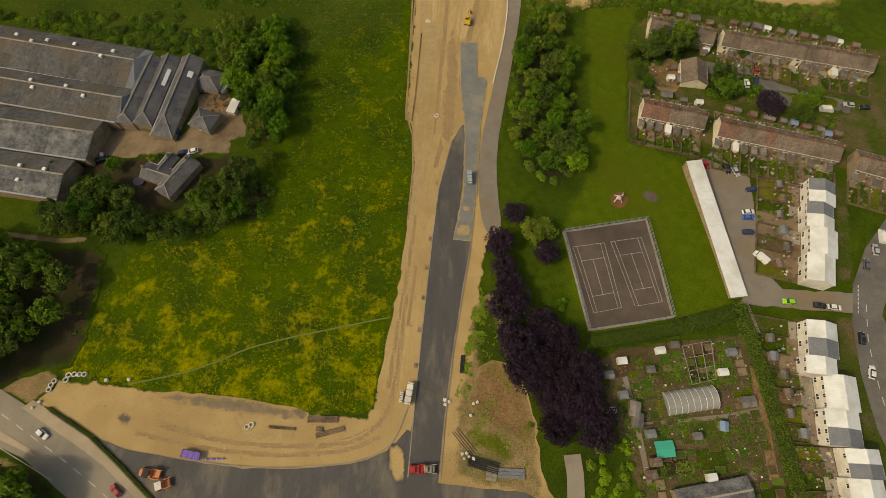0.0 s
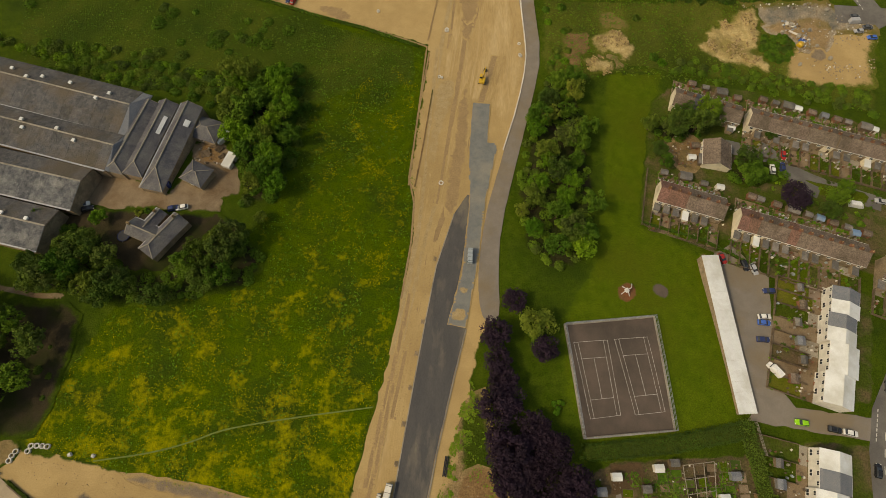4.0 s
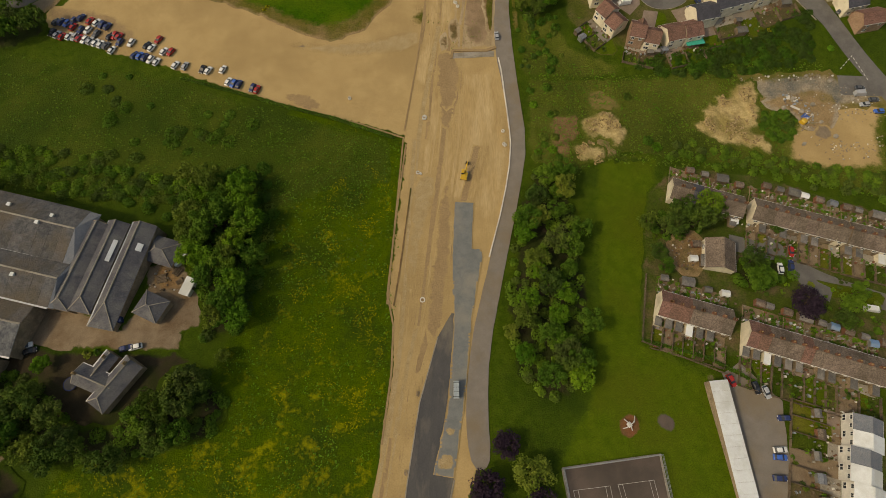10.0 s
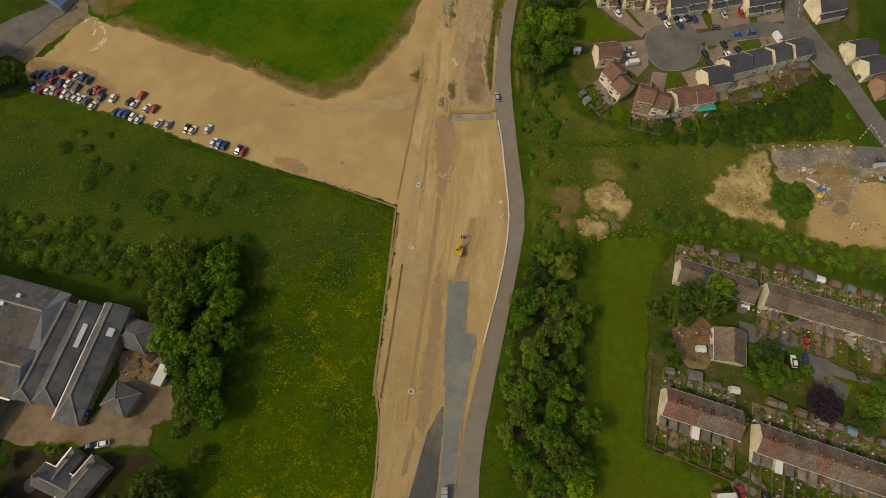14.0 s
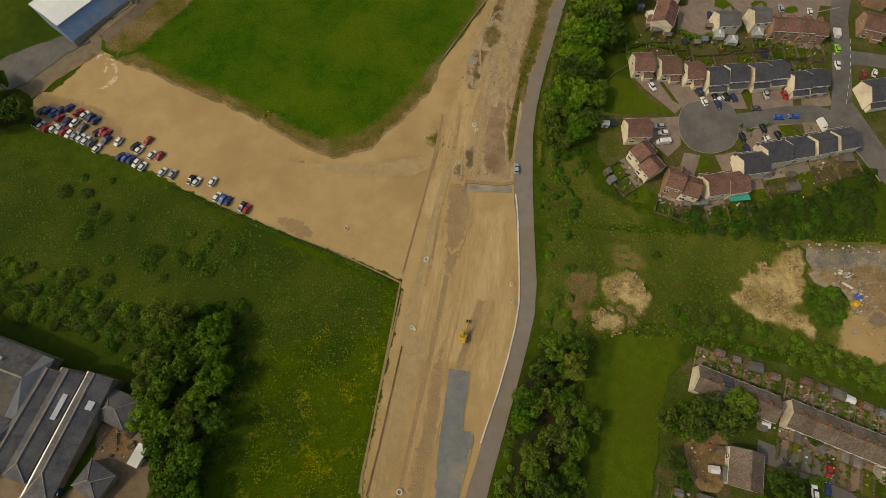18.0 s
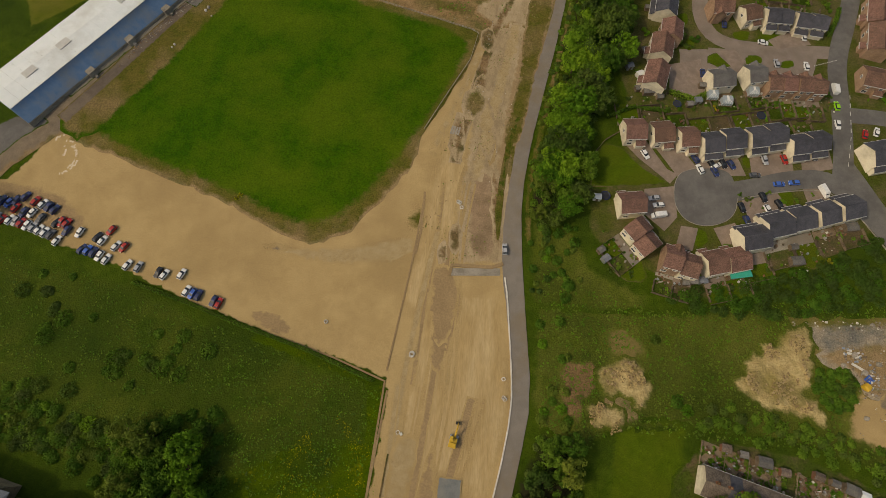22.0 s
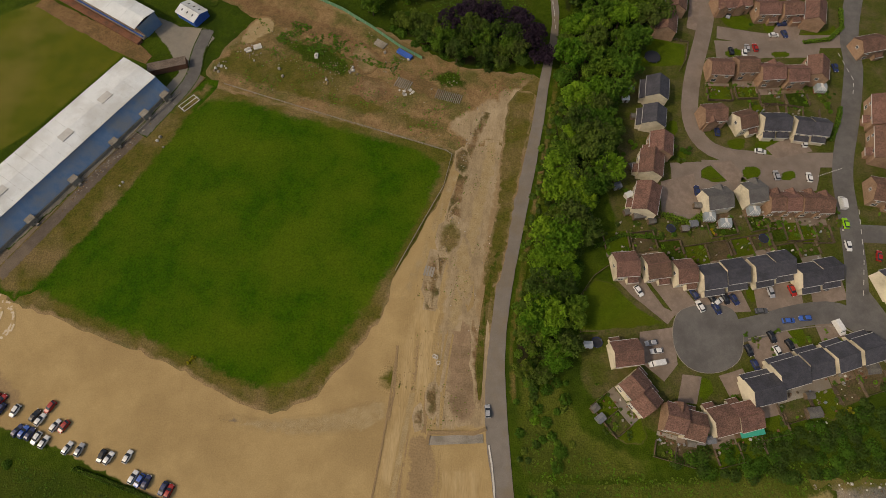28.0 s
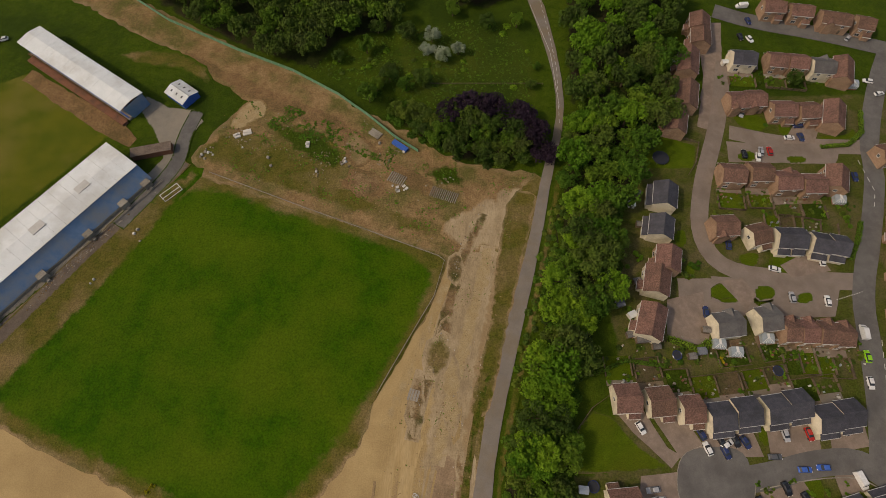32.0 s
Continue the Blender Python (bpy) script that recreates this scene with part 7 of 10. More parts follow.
def tree(kind, p, r, form="tree", variant=0):
    key = (form, kind, variant)
    m = at(p, rng.uniform(0, 360)) @ Matrix.Diagonal((r, r * rng.uniform(0.88, 1.12), r * rng.uniform(0.8, 1.1) * (1.2 if form == "tree" and r > 2.4 else 1.0), 1))
    if key not in PROTO:
        lobes, n, leaf, squash, base = SHAPES[form]
        label = TREE_LABEL[kind] if form in ("tree", "beech") else ("rounded leafy shrub, " + kind + " leaved" if kind != "gorse" else TREE_LABEL[kind])
        ob = thing("tree" if form != "shrub" else "shrub", label, "tree" if form != "shrub" else "shrub", group="trees" if form != "shrub" else "shrubs")
        part("crown", crown_mesh(kind, 11 * variant + len(kind), lobes, n, leaf, squash, base), None, ob)
        part("trunk", trunk_mesh(variant, 0.75 if form != "shrub" else 0.2), None, ob)
        PROTO[key] = ob
        ob.matrix_basis = m
        return ob
    s = PROTO[key].scale
    return copy_thing(PROTO[key], m @ Matrix.Diagonal((1 / s.x, 1 / s.y, 1 / s.z, 1)))


def wood(poly, gap, kinds, size, form="tree", jitter=0.45, keep=1.0):
    """Trees at uneven spacing inside an outline."""
    x0, x1, y0, y1 = min(p[0] for p in poly), max(p[0] for p in poly), min(p[1] for p in poly), max(p[1] for p in poly)
    j, y = 0, y0
    while y < y1:
        x = x0 + (gap / 2 if j % 2 else 0)
        while x < x1:
            p = (x + rng.uniform(-jitter, jitter) * gap, y + rng.uniform(-jitter, jitter) * gap)
            if inside(p, poly) and rng.random() < keep:
                kind = rng.choice(kinds)
                tree(kind, p, rng.uniform(*size), "beech" if kind == "purple" else form, rng.randrange(3))
            x += gap
        y += gap * 0.87
        j += 1


CLEAR = [EXCAVATION, *HEAPS]


def thicket(poly, gap, kinds, size, keep):
    """Low tangled growth over an area, too mixed to tell one bush from the next."""
    r = random.Random(int(poly[0][0] * 7 + poly[0][1]))
    x0, x1, y0, y1 = min(p[0] for p in poly), max(p[0] for p in poly), min(p[1] for p in poly), max(p[1] for p in poly)
    co, fs, ix = [], [], []
    y = y0
    while y < y1:
        x = x0
        while x < x1:
            p = (x + r.uniform(-0.6, 0.6) * gap, y + r.uniform(-0.6, 0.6) * gap)
            if inside(p, poly) and r.random() < keep and (keep >= 1 or noise.noise((p[0] * 0.035, p[1] * 0.035, 3.0)) + 0.5 * noise.noise((p[0] * 0.11, p[1] * 0.11, 5.0)) > 0.0) and not any(inside(p, c) for c in CLEAR):
                rad, mat = r.uniform(*size), r.randrange(len(kinds))
                for _ in range(int(110 + 60 * rad)):
                    v = Vector((r.gauss(0, 1), r.gauss(0, 1), abs(r.gauss(0.2, 0.8)))).normalized() * rad * r.uniform(0.55, 1.05)
                    q = on((p[0] + v.x, p[1] + v.y), v.z * (0.75 if keep >= 1 else 0.55) + 0.1)
                    out = (v.normalized() + Vector((r.uniform(-1, 1), r.uniform(-1, 1), r.uniform(-0.3, 1)))).normalized()
                    u = out.orthogonal().normalized()
                    u.rotate(Matrix.Rotation(r.uniform(0, 6.28), 3, out))
                    w, s = out.cross(u), r.uniform(0.2, 0.42)
                    k = len(co)
                    co += [q - u * s, q + w * s * 0.7, q + u * s, q - w * s * 0.7]
                    fs.append((k, k + 1, k + 2, k + 3))
                    ix.append(mat)
            x += gap
        y += gap
    me = bpy.data.meshes.new("mesh")
    me.from_pydata(co, [], fs)
    for k in kinds:
        me.materials.append(LEAF[k])
    me.polygons.foreach_set("material_index", ix)
    tagged(new("undergrowth", me), "tangled bushes and brambles among rough grass", "undergrowth", "", "stuff")


# Leaf litter set near black: the shade under the crowns is in this colour.
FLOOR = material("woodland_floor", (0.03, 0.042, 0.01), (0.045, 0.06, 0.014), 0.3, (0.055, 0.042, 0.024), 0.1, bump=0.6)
# Dark brown earth; by the wood and farmhouse its darkness also stands for shade.
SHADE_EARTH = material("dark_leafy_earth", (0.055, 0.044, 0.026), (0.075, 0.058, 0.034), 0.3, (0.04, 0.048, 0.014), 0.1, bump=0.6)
DISTANT_WOOD_A = [([(-178.0, 68.0), (-147.0, 63.5), (-128.0, 61.5), (-120.5, 50.0), (-121.0, 39.0), (-127.0, 34.5), (-127.0, 26.0), (-134.0, 20.0), (-162.0, 14.0)], 6.0, ["dark", "dark", "green"], (3.8, 5.2)),
    ([(-127.2, -6.3), (-119.4, -4.8), (-109.6, -10.7), (-110.0, -20.8), (-123.4, -23.6), (-136.2, -13.7)], 6.5, ["green", "dark"], (3.8, 4.8))]
DISTANT_WOOD_B = [([(47.3, 485.4), (101.8, 491.6), (94.0, 445.5), (64.4, 418.9), (48.9, 392.9), (47.6, 426.7)], 6.5, ["green", "bright", "dark"], (3.8, 5.0)),
    ([(40.3, 288.5), (49.2, 291.3), (52.6, 272.9), (46.8, 250.1), (39.7, 239.1), (34.0, 249.3), (35.5, 271.8)], 5.5, ["green", "dark", "bright"], (2.4, 3.6)),
    ([(-157.1, 474.9), (-95.6, 477.6), (-28.7, 476.9), (-27.7, 432.0), (-49.6, 426.1), (-57.9, 405.4), (-90.0, 414.9), (-122.2, 428.5), (-142.2, 440.8)], 6.5, ["dark", "green", "dark"], (3.6, 4.8))]
DISTANT_WOOD_C = [([(-13.4, 486.9), (25.2, 491.2), (22.6, 459.2), (11.4, 450.5), (-7.0, 452.2)], 6.0, ["dark", "green"], (3.4, 4.6)),
    ([(-212.9, 239.1), (-167.1, 238.4), (-163.4, 227.4), (-174.2, 218.7), (-205.7, 214.5)], 6.0, ["dark", "green"], (3.4, 4.6))]
FAR_WOODS = DISTANT_WOOD_A + DISTANT_WOOD_B + DISTANT_WOOD_C
NEAR_WOOD_A = [([(38.2, 295.0), (52.4, 291.4), (50.9, 266.8), (45.5, 247.6), (35.3, 240.8), (29.3, 246.9), (30.8, 264.6)], 5.6, ["green", "dark", "bright", "olive"], (2.6, 3.8)),
    ([(-137.0, 70.5), (-131.5, 90.5), (-119.0, 88.5), (-110.6, 81.5), (-103.0, 76.0), (-92.0, 76.0), (-83.5, 83.5), (-78.0, 94.0), (-70.0, 94.5), (-61.5, 87.0), (-58.6, 79.6), (-65.5, 71.5), (-90.6, 65.0), (-109.0, 63.0), (-125.0, 66.0)], 5.0, ["dark", "dark", "green", "dark", "olive"], (3.0, 4.2))]
NEAR_WOOD_B = [([(-97.1, 158.0), (-81.4, 162.6), (-64.7, 157.4), (-58.2, 138.7), (-61.4, 120.8), (-59.8, 103.8), (-70.9, 102.1), (-74.8, 113.5), (-80.3, 127.8), (-87.3, 141.2)], 5.0, ["green", "green", "bright", "olive"], (3.4, 4.6)),
    ([(30.5, 158.0), (38.0, 176.0), (50.0, 171.0), (53.0, 145.0), (54.0, 120.0), (51.5, 95.0), (45.0, 88.0), (36.0, 88.0), (28.0, 97.0), (26.0, 118.0), (28.5, 138.0)], 5.4, ["green", "olive", "dark", "bright", "green"], (2.7, 3.9))]
NEAR_WOOD_C = [([(16.2, 63.7), (22.3, 62.3), (26.2, 43.8), (36.3, 33.6), (42.9, 27.9), (48.2, 16.2), (47.1, 5.5), (41.2, 1.2), (33.8, 1.9), (28.4, 9.5), (22.7, 24.7), (19.1, 41.0)], 4.6, ["purple"], (3.8, 4.8)),
    ([(43.6, 350.0), (67.5, 359.2), (68.5, 329.0), (55.5, 302.8), (49.9, 277.1), (45.1, 258.7), (39.3, 251.7), (35.6, 266.4), (39.8, 301.0)], 6.0, ["green", "dark", "dark", "bright"], (3.4, 4.6))]
NEAR_WOOD_D = [([(47.8, 387.0), (62.0, 415.4), (90.3, 445.0), (87.5, 391.3), (71.4, 360.3), (65.3, 338.1), (59.6, 309.8), (57.4, 294.1), (46.5, 278.7), (37.1, 270.9), (39.8, 299.8), (45.0, 335.9)], 6.2, ["green", "bright", "dark", "green"], (3.6, 5.0)),
    ([(-36.0, 395.0), (-24.0, 388.5), (-15.0, 390.5), (-3.0, 388.0), (13.0, 386.0), (22.4, 382.5), (33.7, 380.0), (34.0, 370.0), (25.4, 367.5), (14.5, 366.0), (1.2, 369.5), (-8.2, 373.8), (-17.7, 380.8)], 3.6, ["dark", "green", "olive", "dark"], (2.8, 3.8)),
    ([(78.8, 145.5), (80.2, 154.5), (88.8, 160.0), (103.2, 159.4), (102.8, 154.5), (94.6, 149.0), (86.0, 147.2)], 3.6, ["dark", "green"], (3.2, 4.2))]
NEAR_WOOD_E = [([(109.3, 140.8), (126.2, 139.6), (126.6, 131.8), (110.8, 126.6), (105.1, 130.0)], 5.0, ["dark", "green"], (2.6, 3.6))]
WOODS = NEAR_WOOD_A + NEAR_WOOD_B + NEAR_WOOD_C + NEAR_WOOD_D + NEAR_WOOD_E
FAR = [w[0] for w in FAR_WOODS]
WOODS += FAR_WOODS
def far_wood(poly, gap, kinds, size):
    """A stretch of wood at the edge of the view, as one mass of crowns."""
    co, fs, ix, n0 = [], [], [], 0
    r = random.Random(int(poly[0][1] * 3))
    parts = [[np.array([v.co[:] for v in crown_mesh(k, s, *SHAPES["far"]).vertices]) for s in range(2)] for k in kinds]
    x0, x1, y0, y1 = min(p[0] for p in poly), max(p[0] for p in poly), min(p[1] for p in poly), max(p[1] for p in poly)
    y = y0
    while y < y1:
        x = x0
        while x < x1:
            p = (x + r.uniform(-0.45, 0.45) * gap, y + r.uniform(-0.45, 0.45) * gap)
            if inside(p, poly):
                k, s = r.randrange(len(kinds)), r.uniform(*size)
                a = r.uniform(0, 6.28)
                m = np.array(((math.cos(a), -math.sin(a), 0), (math.sin(a), math.cos(a), 0), (0, 0, 1)))
                v = r.choice(parts[k]) @ m.T * np.array((s, s, s * 1.3)) + np.array(on(p))
                co.append(v)
                ix += [k] * (len(v) // 4)
            x += gap
        y += gap * 0.87
    co = np.concatenate(co)
    me = bpy.data.meshes.new("mesh")
    me.from_pydata(co.tolist(), [], np.arange(len(co)).reshape(-1, 4).tolist())
    for k in kinds:
        me.materials.append(LEAF[k])
    me.polygons.foreach_set("material_index", ix)
    tagged(new("woodland", me), "dense broadleaf wood at the edge of the site", "woodland", "", "stuff")


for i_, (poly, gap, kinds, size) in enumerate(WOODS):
    # floor sheet whose dark colour includes the tree shade
    drape("woodland_floor", poly, FLOOR, 0.17, 1.2, label="leaf-littered ground under the trees, coloured dark for their shade", category="woodland floor")
    size = (size[0] * 1.25, size[1] * 1.3)
    if poly in FAR:
        far_wood(poly, gap * 1.3, kinds, size)
    else:
        wood(poly, gap * (1.4 if kinds == ["purple"] else 1.5), kinds, (size[0] * 0.92, size[1] * 1.06))
        if kinds != ["purple"]:
            thicket(poly, 4.0, ["green", "green", "dark"], (1.2, 2.6), 1.0)
# Brown earth strip, with the shade of the wood painted into its tone.
drape("woodland_floor", [(-134.0, 63.4), (-118.6, 63.6), (-113.0, 60.2), (-112.9, 31.7), (-116.2, 22.9), (-127.0, 20.5), (-137.0, 15.5), (-150.0, 14.5), (-150.0, 40.0), (-140.0, 60.0)], SHADE_EARTH, 0.175, 0.8, label="bare brown earth along the edge of the wood, darkened for tree shade", category="woodland floor")
ribbon("wood_track", [(-156.0, 68.4), (-139.7, 66.4), (-129.4, 64.8), (-120.5, 65.8)], 2.4, YARD, 0.19, 1, label="narrow earth track between mill and wood", category="track")
thicket([(44.1, 354.3), (40.3, 341.2), (36.9, 316.9), (33.3, 297.1), (31.4, 283.9), (34.6, 284.2), (36.9, 297.6), (41.4, 317.5), (46.9, 342.0), (49.2, 355.0)], 2.6, ["green", "dark", "olive"], (0.8, 1.5), 1.0)
thicket([(128.6, 203.2), (132.8, 204.7), (141.8, 203.6), (142.8, 198.4), (139.6, 192.8), (134.4, 190.1), (129.7, 192.7), (127.7, 197.7)], 1.9, ["green", "green", "dark"], (1.0, 1.7), 1.0)
thicket([(-127.0, 62.5), (-117.0, 63.0), (-113.2, 58.0), (-113.2, 33.0), (-116.5, 24.5), (-124.0, 22.0), (-124.0, 40.0)], 5.0, ["dark", "dark", "olive"], (0.7, 1.8), 0.55)
ribbon("verge", [(30.6, 236.0), (29.4, 254.0), (31.4, 274.0), (35.6, 299.0), (41.6, 335.0), (45.4, 363.0)], 3.0, WORN, 0.16, 1, under=GRASS, label="worn yellowish verge beside the path", category="verge")
thicket([(31.5, 258.0), (36.0, 272.0), (45.0, 262.0), (49.0, 240.0), (41.0, 222.0), (32.5, 218.0), (30.5, 240.0)], 4.2, ["green", "olive", "green", "dark"], (0.9, 2.3), 1.0)
thicket([(31.0, 262.0), (34.5, 286.0), (41.0, 322.0), (46.0, 356.0), (51.0, 356.0), (47.0, 322.0), (41.0, 286.0), (37.5, 262.0)], 3.6, ["green", "olive", "dark"], (0.8, 1.8), 0.8)
drape("woodland_clearing", [(-34.0, 412.0), (-22.0, 436.0), (10.0, 448.0), (33.0, 430.0), (38.5, 402.0), (28.0, 397.0), (8.0, 398.5), (-6.0, 393.0), (-22.0, 398.0)], SCRUB, 0.19, 1.5, label="open grassy clearing among the trees", category="grass")
# Trodden ground, with shade from trees and mill painted into its tone.
drape("farm_garden", [(-129.0, 100.0), (-114.0, 97.0), (-104.0, 97.2), (-94.4, 97.4), (-77.2, 97.9), (-68.0, 93.5), (-78.0, 77.0), (-104.0, 72.0), (-122.0, 80.0), (-134.0, 88.0)], SHADE_EARTH, 0.16, 0.6, label="trodden ground round the farmhouse, shade put into its colour", category="garden")
# single trees
SINGLE_TREES_A = [("green", (-118.6, -11.9), 7.5, "tree"),
    ("dark", (-126.3, -9.3), 6.0, "tree"),
    ("olive", (32.2, 67.4), 5.8, "beech"),
    ("purple", (24.5, 74.6), 4.4, "beech"),
    ("purple", (34.5, 59.6), 4.6, "beech"),
    ("purple", (125.8, 122.9), 6.0, "beech"),
    ("bright", (38.8, 42.9), 2.6, "shrub"),
    ("purple", (1.5, 386.2), 6.4, "tree"),
    ("purple", (8.6, 391.3), 6.8, "tree"),
    ("purple", (16.6, 390.2), 7.0, "tree"),
    ("purple", (21.2, 384.0), 4.6, "tree"),
    ("purple", (29.4, 388.9), 6.2, "tree"),
    ("purple", (35.2, 379.6), 6.6, "tree"),
    ("purple", (39.4, 371.8), 5.6, "tree"),
    ("dark", (-26.0, 404.0), 4.2, "tree"),
    ("green", (-18.5, 400.5), 3.8, "tree"),
    ("dark", (-12.0, 404.5), 4.0, "tree"),
    ("green", (-30.5, 398.5), 3.6, "tree"),
    ("silver", (-10.9, 428.5), 4.2, "tree"),
    ("silver", (-4.6, 417.8), 4.0, "tree"),
    ("silver", (1.2, 422.6), 3.4, "tree"),
    ("silver", (-11.8, 420.2), 3.8, "tree"),
    ("bright", (50.6, 384.6), 5.6, "tree"),
    ("bright", (59.5, 389.0), 5.2, "tree"),
    ("bright", (53.0, 374.8), 5.0, "tree"),
    ("gorse", (-75.0, 242.1), 1.3, "shrub"),
    ("gorse", (-73.8, 243.3), 1.0, "shrub"),
    ("olive", (44.0, 301.1), 3.0, "tree"),
    ("bright", (37.6, 267.7), 4.2, "tree"),
    ("bright", (34.7, 261.2), 4.4, "tree"),
    ("bright", (36.4, 268.3), 4.4, "tree"),
    ("olive", (76.4, 151.1), 4.2, "tree")]
SINGLE_TREES_B = [("green", (88.2, 331.2), 3.4, "shrub"),
    ("dark", (90.3, 327.7), 2.6, "shrub"),
    ("bright", (167.0, 310.2), 2.6, "shrub"),
    ("gorse", (99.3, 298.8), 1.2, "shrub"),
    ("gorse", (136.4, 240.8), 1.4, "shrub"),
    ("green", (93.9, 332.3), 2.6, "shrub"),
    ("dark", (141.8, 421.1), 3.8, "tree"),
    ("green", (133.6, 421.8), 2.6, "shrub"),
    ("green", (100.3, 242.0), 2.2, "shrub"),
    ("bright", (73.7, 333.4), 2.4, "shrub"),
    ("green", (151.8, 355.6), 2.6, "shrub"),
    ("dark", (124.2, 152.1), 2.6, "tree"),
    ("dark", (78.6, 139.6), 3.6, "tree"),
    ("green", (80.8, 134.6), 3.0, "tree"),
    ("green", (138.9, 122.4), 4.4, "tree"),
    ("dark", (136.0, 117.4), 4.0, "tree"),
    ("green", (144.4, 127.6), 3.4, "tree"),
    ("olive", (-68.3, 133.0), 4.4, "tree"),
    ("green", (-81.0, 144.9), 4.0, "tree"),
    ("olive", (-62.9, 97.5), 2.6, "tree"),
    ("green", (-135.9, 91.4), 3.4, "tree"),
    ("bright", (-116.0, 92.5), 3.0, "tree"),
    ("olive", (-104.5, 96.0), 1.8, "shrub"),
    ("green", (-101.5, 96.8), 1.6, "shrub"),
    ("dark", (39.1, 244.8), 3.4, "tree")]
for kind, p, r, form in SINGLE_TREES_A + SINGLE_TREES_B:
    tree(kind, p, r, "beech" if kind == "purple" else form, rng.randrange(3))
THICKETS_A = [([(-195.6, 212.2), (-158.9, 213.9), (-111.2, 207.9), (-72.4, 196.0), (-66.2, 159.8), (-91.0, 150.8), (-118.6, 152.3), (-176.0, 157.7)], 4.6, ["green", "dark", "green", "green"], (1.5, 3.4), 0.32),
    ([(-93.0, 158.2), (-64.1, 172.5), (-56.7, 153.1), (-56.5, 129.8), (-58.8, 103.0), (-76.2, 117.5), (-85.7, 138.9)], 4.6, ["green", "green", "dark", "olive"], (2.0, 3.4), 1.0),
    ([(34.1, 233.7), (50.8, 234.5), (52.0, 196.7), (43.7, 158.1), (36.3, 157.8), (38.1, 185.3)], 5.0, ["olive", "green", "bright"], (1.0, 2.4), 0.6)]
THICKETS_B = [([(52.8, 218.3), (93.1, 222.0), (119.9, 232.5), (165.1, 234.3), (163.1, 220.7), (121.2, 219.5), (103.9, 208.3), (97.0, 187.0), (73.6, 182.3), (75.6, 206.3)], 6.0, ["green", "bright", "green", "olive"], (1.0, 2.6), 0.45),
    ([(87.8, 187.5), (101.8, 188.7), (117.4, 186.2), (132.4, 183.4), (171.2, 176.3), (167.9, 163.9), (126.4, 174.4), (89.4, 181.1)], 3.6, ["dark", "green", "green"], (1.2, 2.2), 1.0),
    ([(28.1, 263.6), (39.7, 239.1), (48.6, 219.7), (50.3, 213.5), (31.5, 210.6), (28.9, 238.4)], 5.5, ["olive", "green", "bright"], (1.0, 2.4), 0.6)]
THICKETS_C = [([(77.5, 223.5), (93.2, 227.2), (111.0, 233.1), (130.8, 238.2), (151.5, 251.6), (156.9, 250.1), (154.7, 227.8), (126.1, 221.0), (102.9, 218.5), (81.4, 219.0)], 3.8, ["green", "dark", "dark"], (1.4, 2.8), 1.0),
    ([(-63.4, 408.0), (-40.2, 430.6), (11.4, 450.5), (32.6, 431.8), (31.4, 399.8), (-7.6, 389.6), (-37.2, 398.3)], 5.0, ["green", "bright", "dark"], (0.8, 2.2), 0.28),
    ([(28.6, 71.3), (40.0, 66.9), (41.9, 46.7), (42.6, 33.6), (35.4, 33.6), (30.8, 46.7)], 4.5, ["green", "dark"], (1.8, 2.8), 0.75)]
THICKETS_D = [([(42.3, -1.6), (56.5, 2.3), (57.6, -13.6), (41.6, -15.0)], 3.6, ["green", "bright"], (1.0, 1.8), 1.0),
    ([(-205.6, 174.8), (-116.9, 171.1), (-90.3, 157.8), (-122.1, 152.0), (-188.6, 166.9)], 5.0, ["dark", "green", "green", "bright"], (1.4, 3.2), 1.0),
    ([(111.1, 129.9), (128.7, 125.4), (153.6, 118.1), (151.6, 112.4), (126.5, 117.8), (108.3, 123.9)], 3.4, ["green", "dark", "dark"], (0.7, 1.7), 0.6),
    ([(-164.1, 162.8), (-152.7, 158.2), (-133.9, 153.2), (-113.4, 151.0), (-98.1, 147.3), (-90.2, 143.9), (-84.3, 149.8), (-92.8, 160.0), (-116.9, 164.5), (-148.6, 167.0), (-164.4, 168.1)], 4.2, ["green", "olive", "green", "dark"], (1.4, 2.8), 1.0),
    ([(87.0, 134.9), (106.7, 132.5), (109.5, 127.2), (86.5, 132.2)], 3.0, ["green", "dark"], (0.6, 1.3), 0.6)]
THICKETS_E = [([(137.3, 141.7), (159.2, 134.7), (157.0, 128.1), (135.5, 135.3)], 3.2, ["green", "olive"], (0.6, 1.3), 0.5),
    ([(103.9, 364.5), (156.8, 366.1), (154.5, 356.6), (102.8, 354.7)], 3.0, ["green", "dark", "olive"], (0.5, 1.2), 0.55),
    ([(69.9, 334.9), (77.0, 335.5), (75.5, 306.0), (68.4, 305.0)], 3.0, ["green", "dark", "olive"], (0.5, 1.2), 0.5),
    ([(110.9, 405.4), (159.3, 405.0), (157.5, 398.2), (110.0, 397.7)], 3.0, ["green", "dark", "olive"], (0.5, 1.1), 0.5),
    ([(65.6, 300.4), (147.5, 309.0), (145.8, 301.1), (65.8, 293.0)], 3.2, ["green", "dark", "olive", "dark"], (0.5, 1.3), 0.6)]
THICKETS_F = [([(119.3, 244.1), (137.6, 251.2), (149.9, 255.7), (151.4, 250.6), (123.0, 238.3)], 3.0, ["green", "dark"], (0.6, 1.3), 0.6),
    ([(21.6, 28.2), (28.9, 4.7), (32.9, -9.2), (30.9, -13.6), (26.4, 4.7), (19.7, 24.7)], 3.5, ["olive", "green"], (0.8, 1.6), 0.8)]
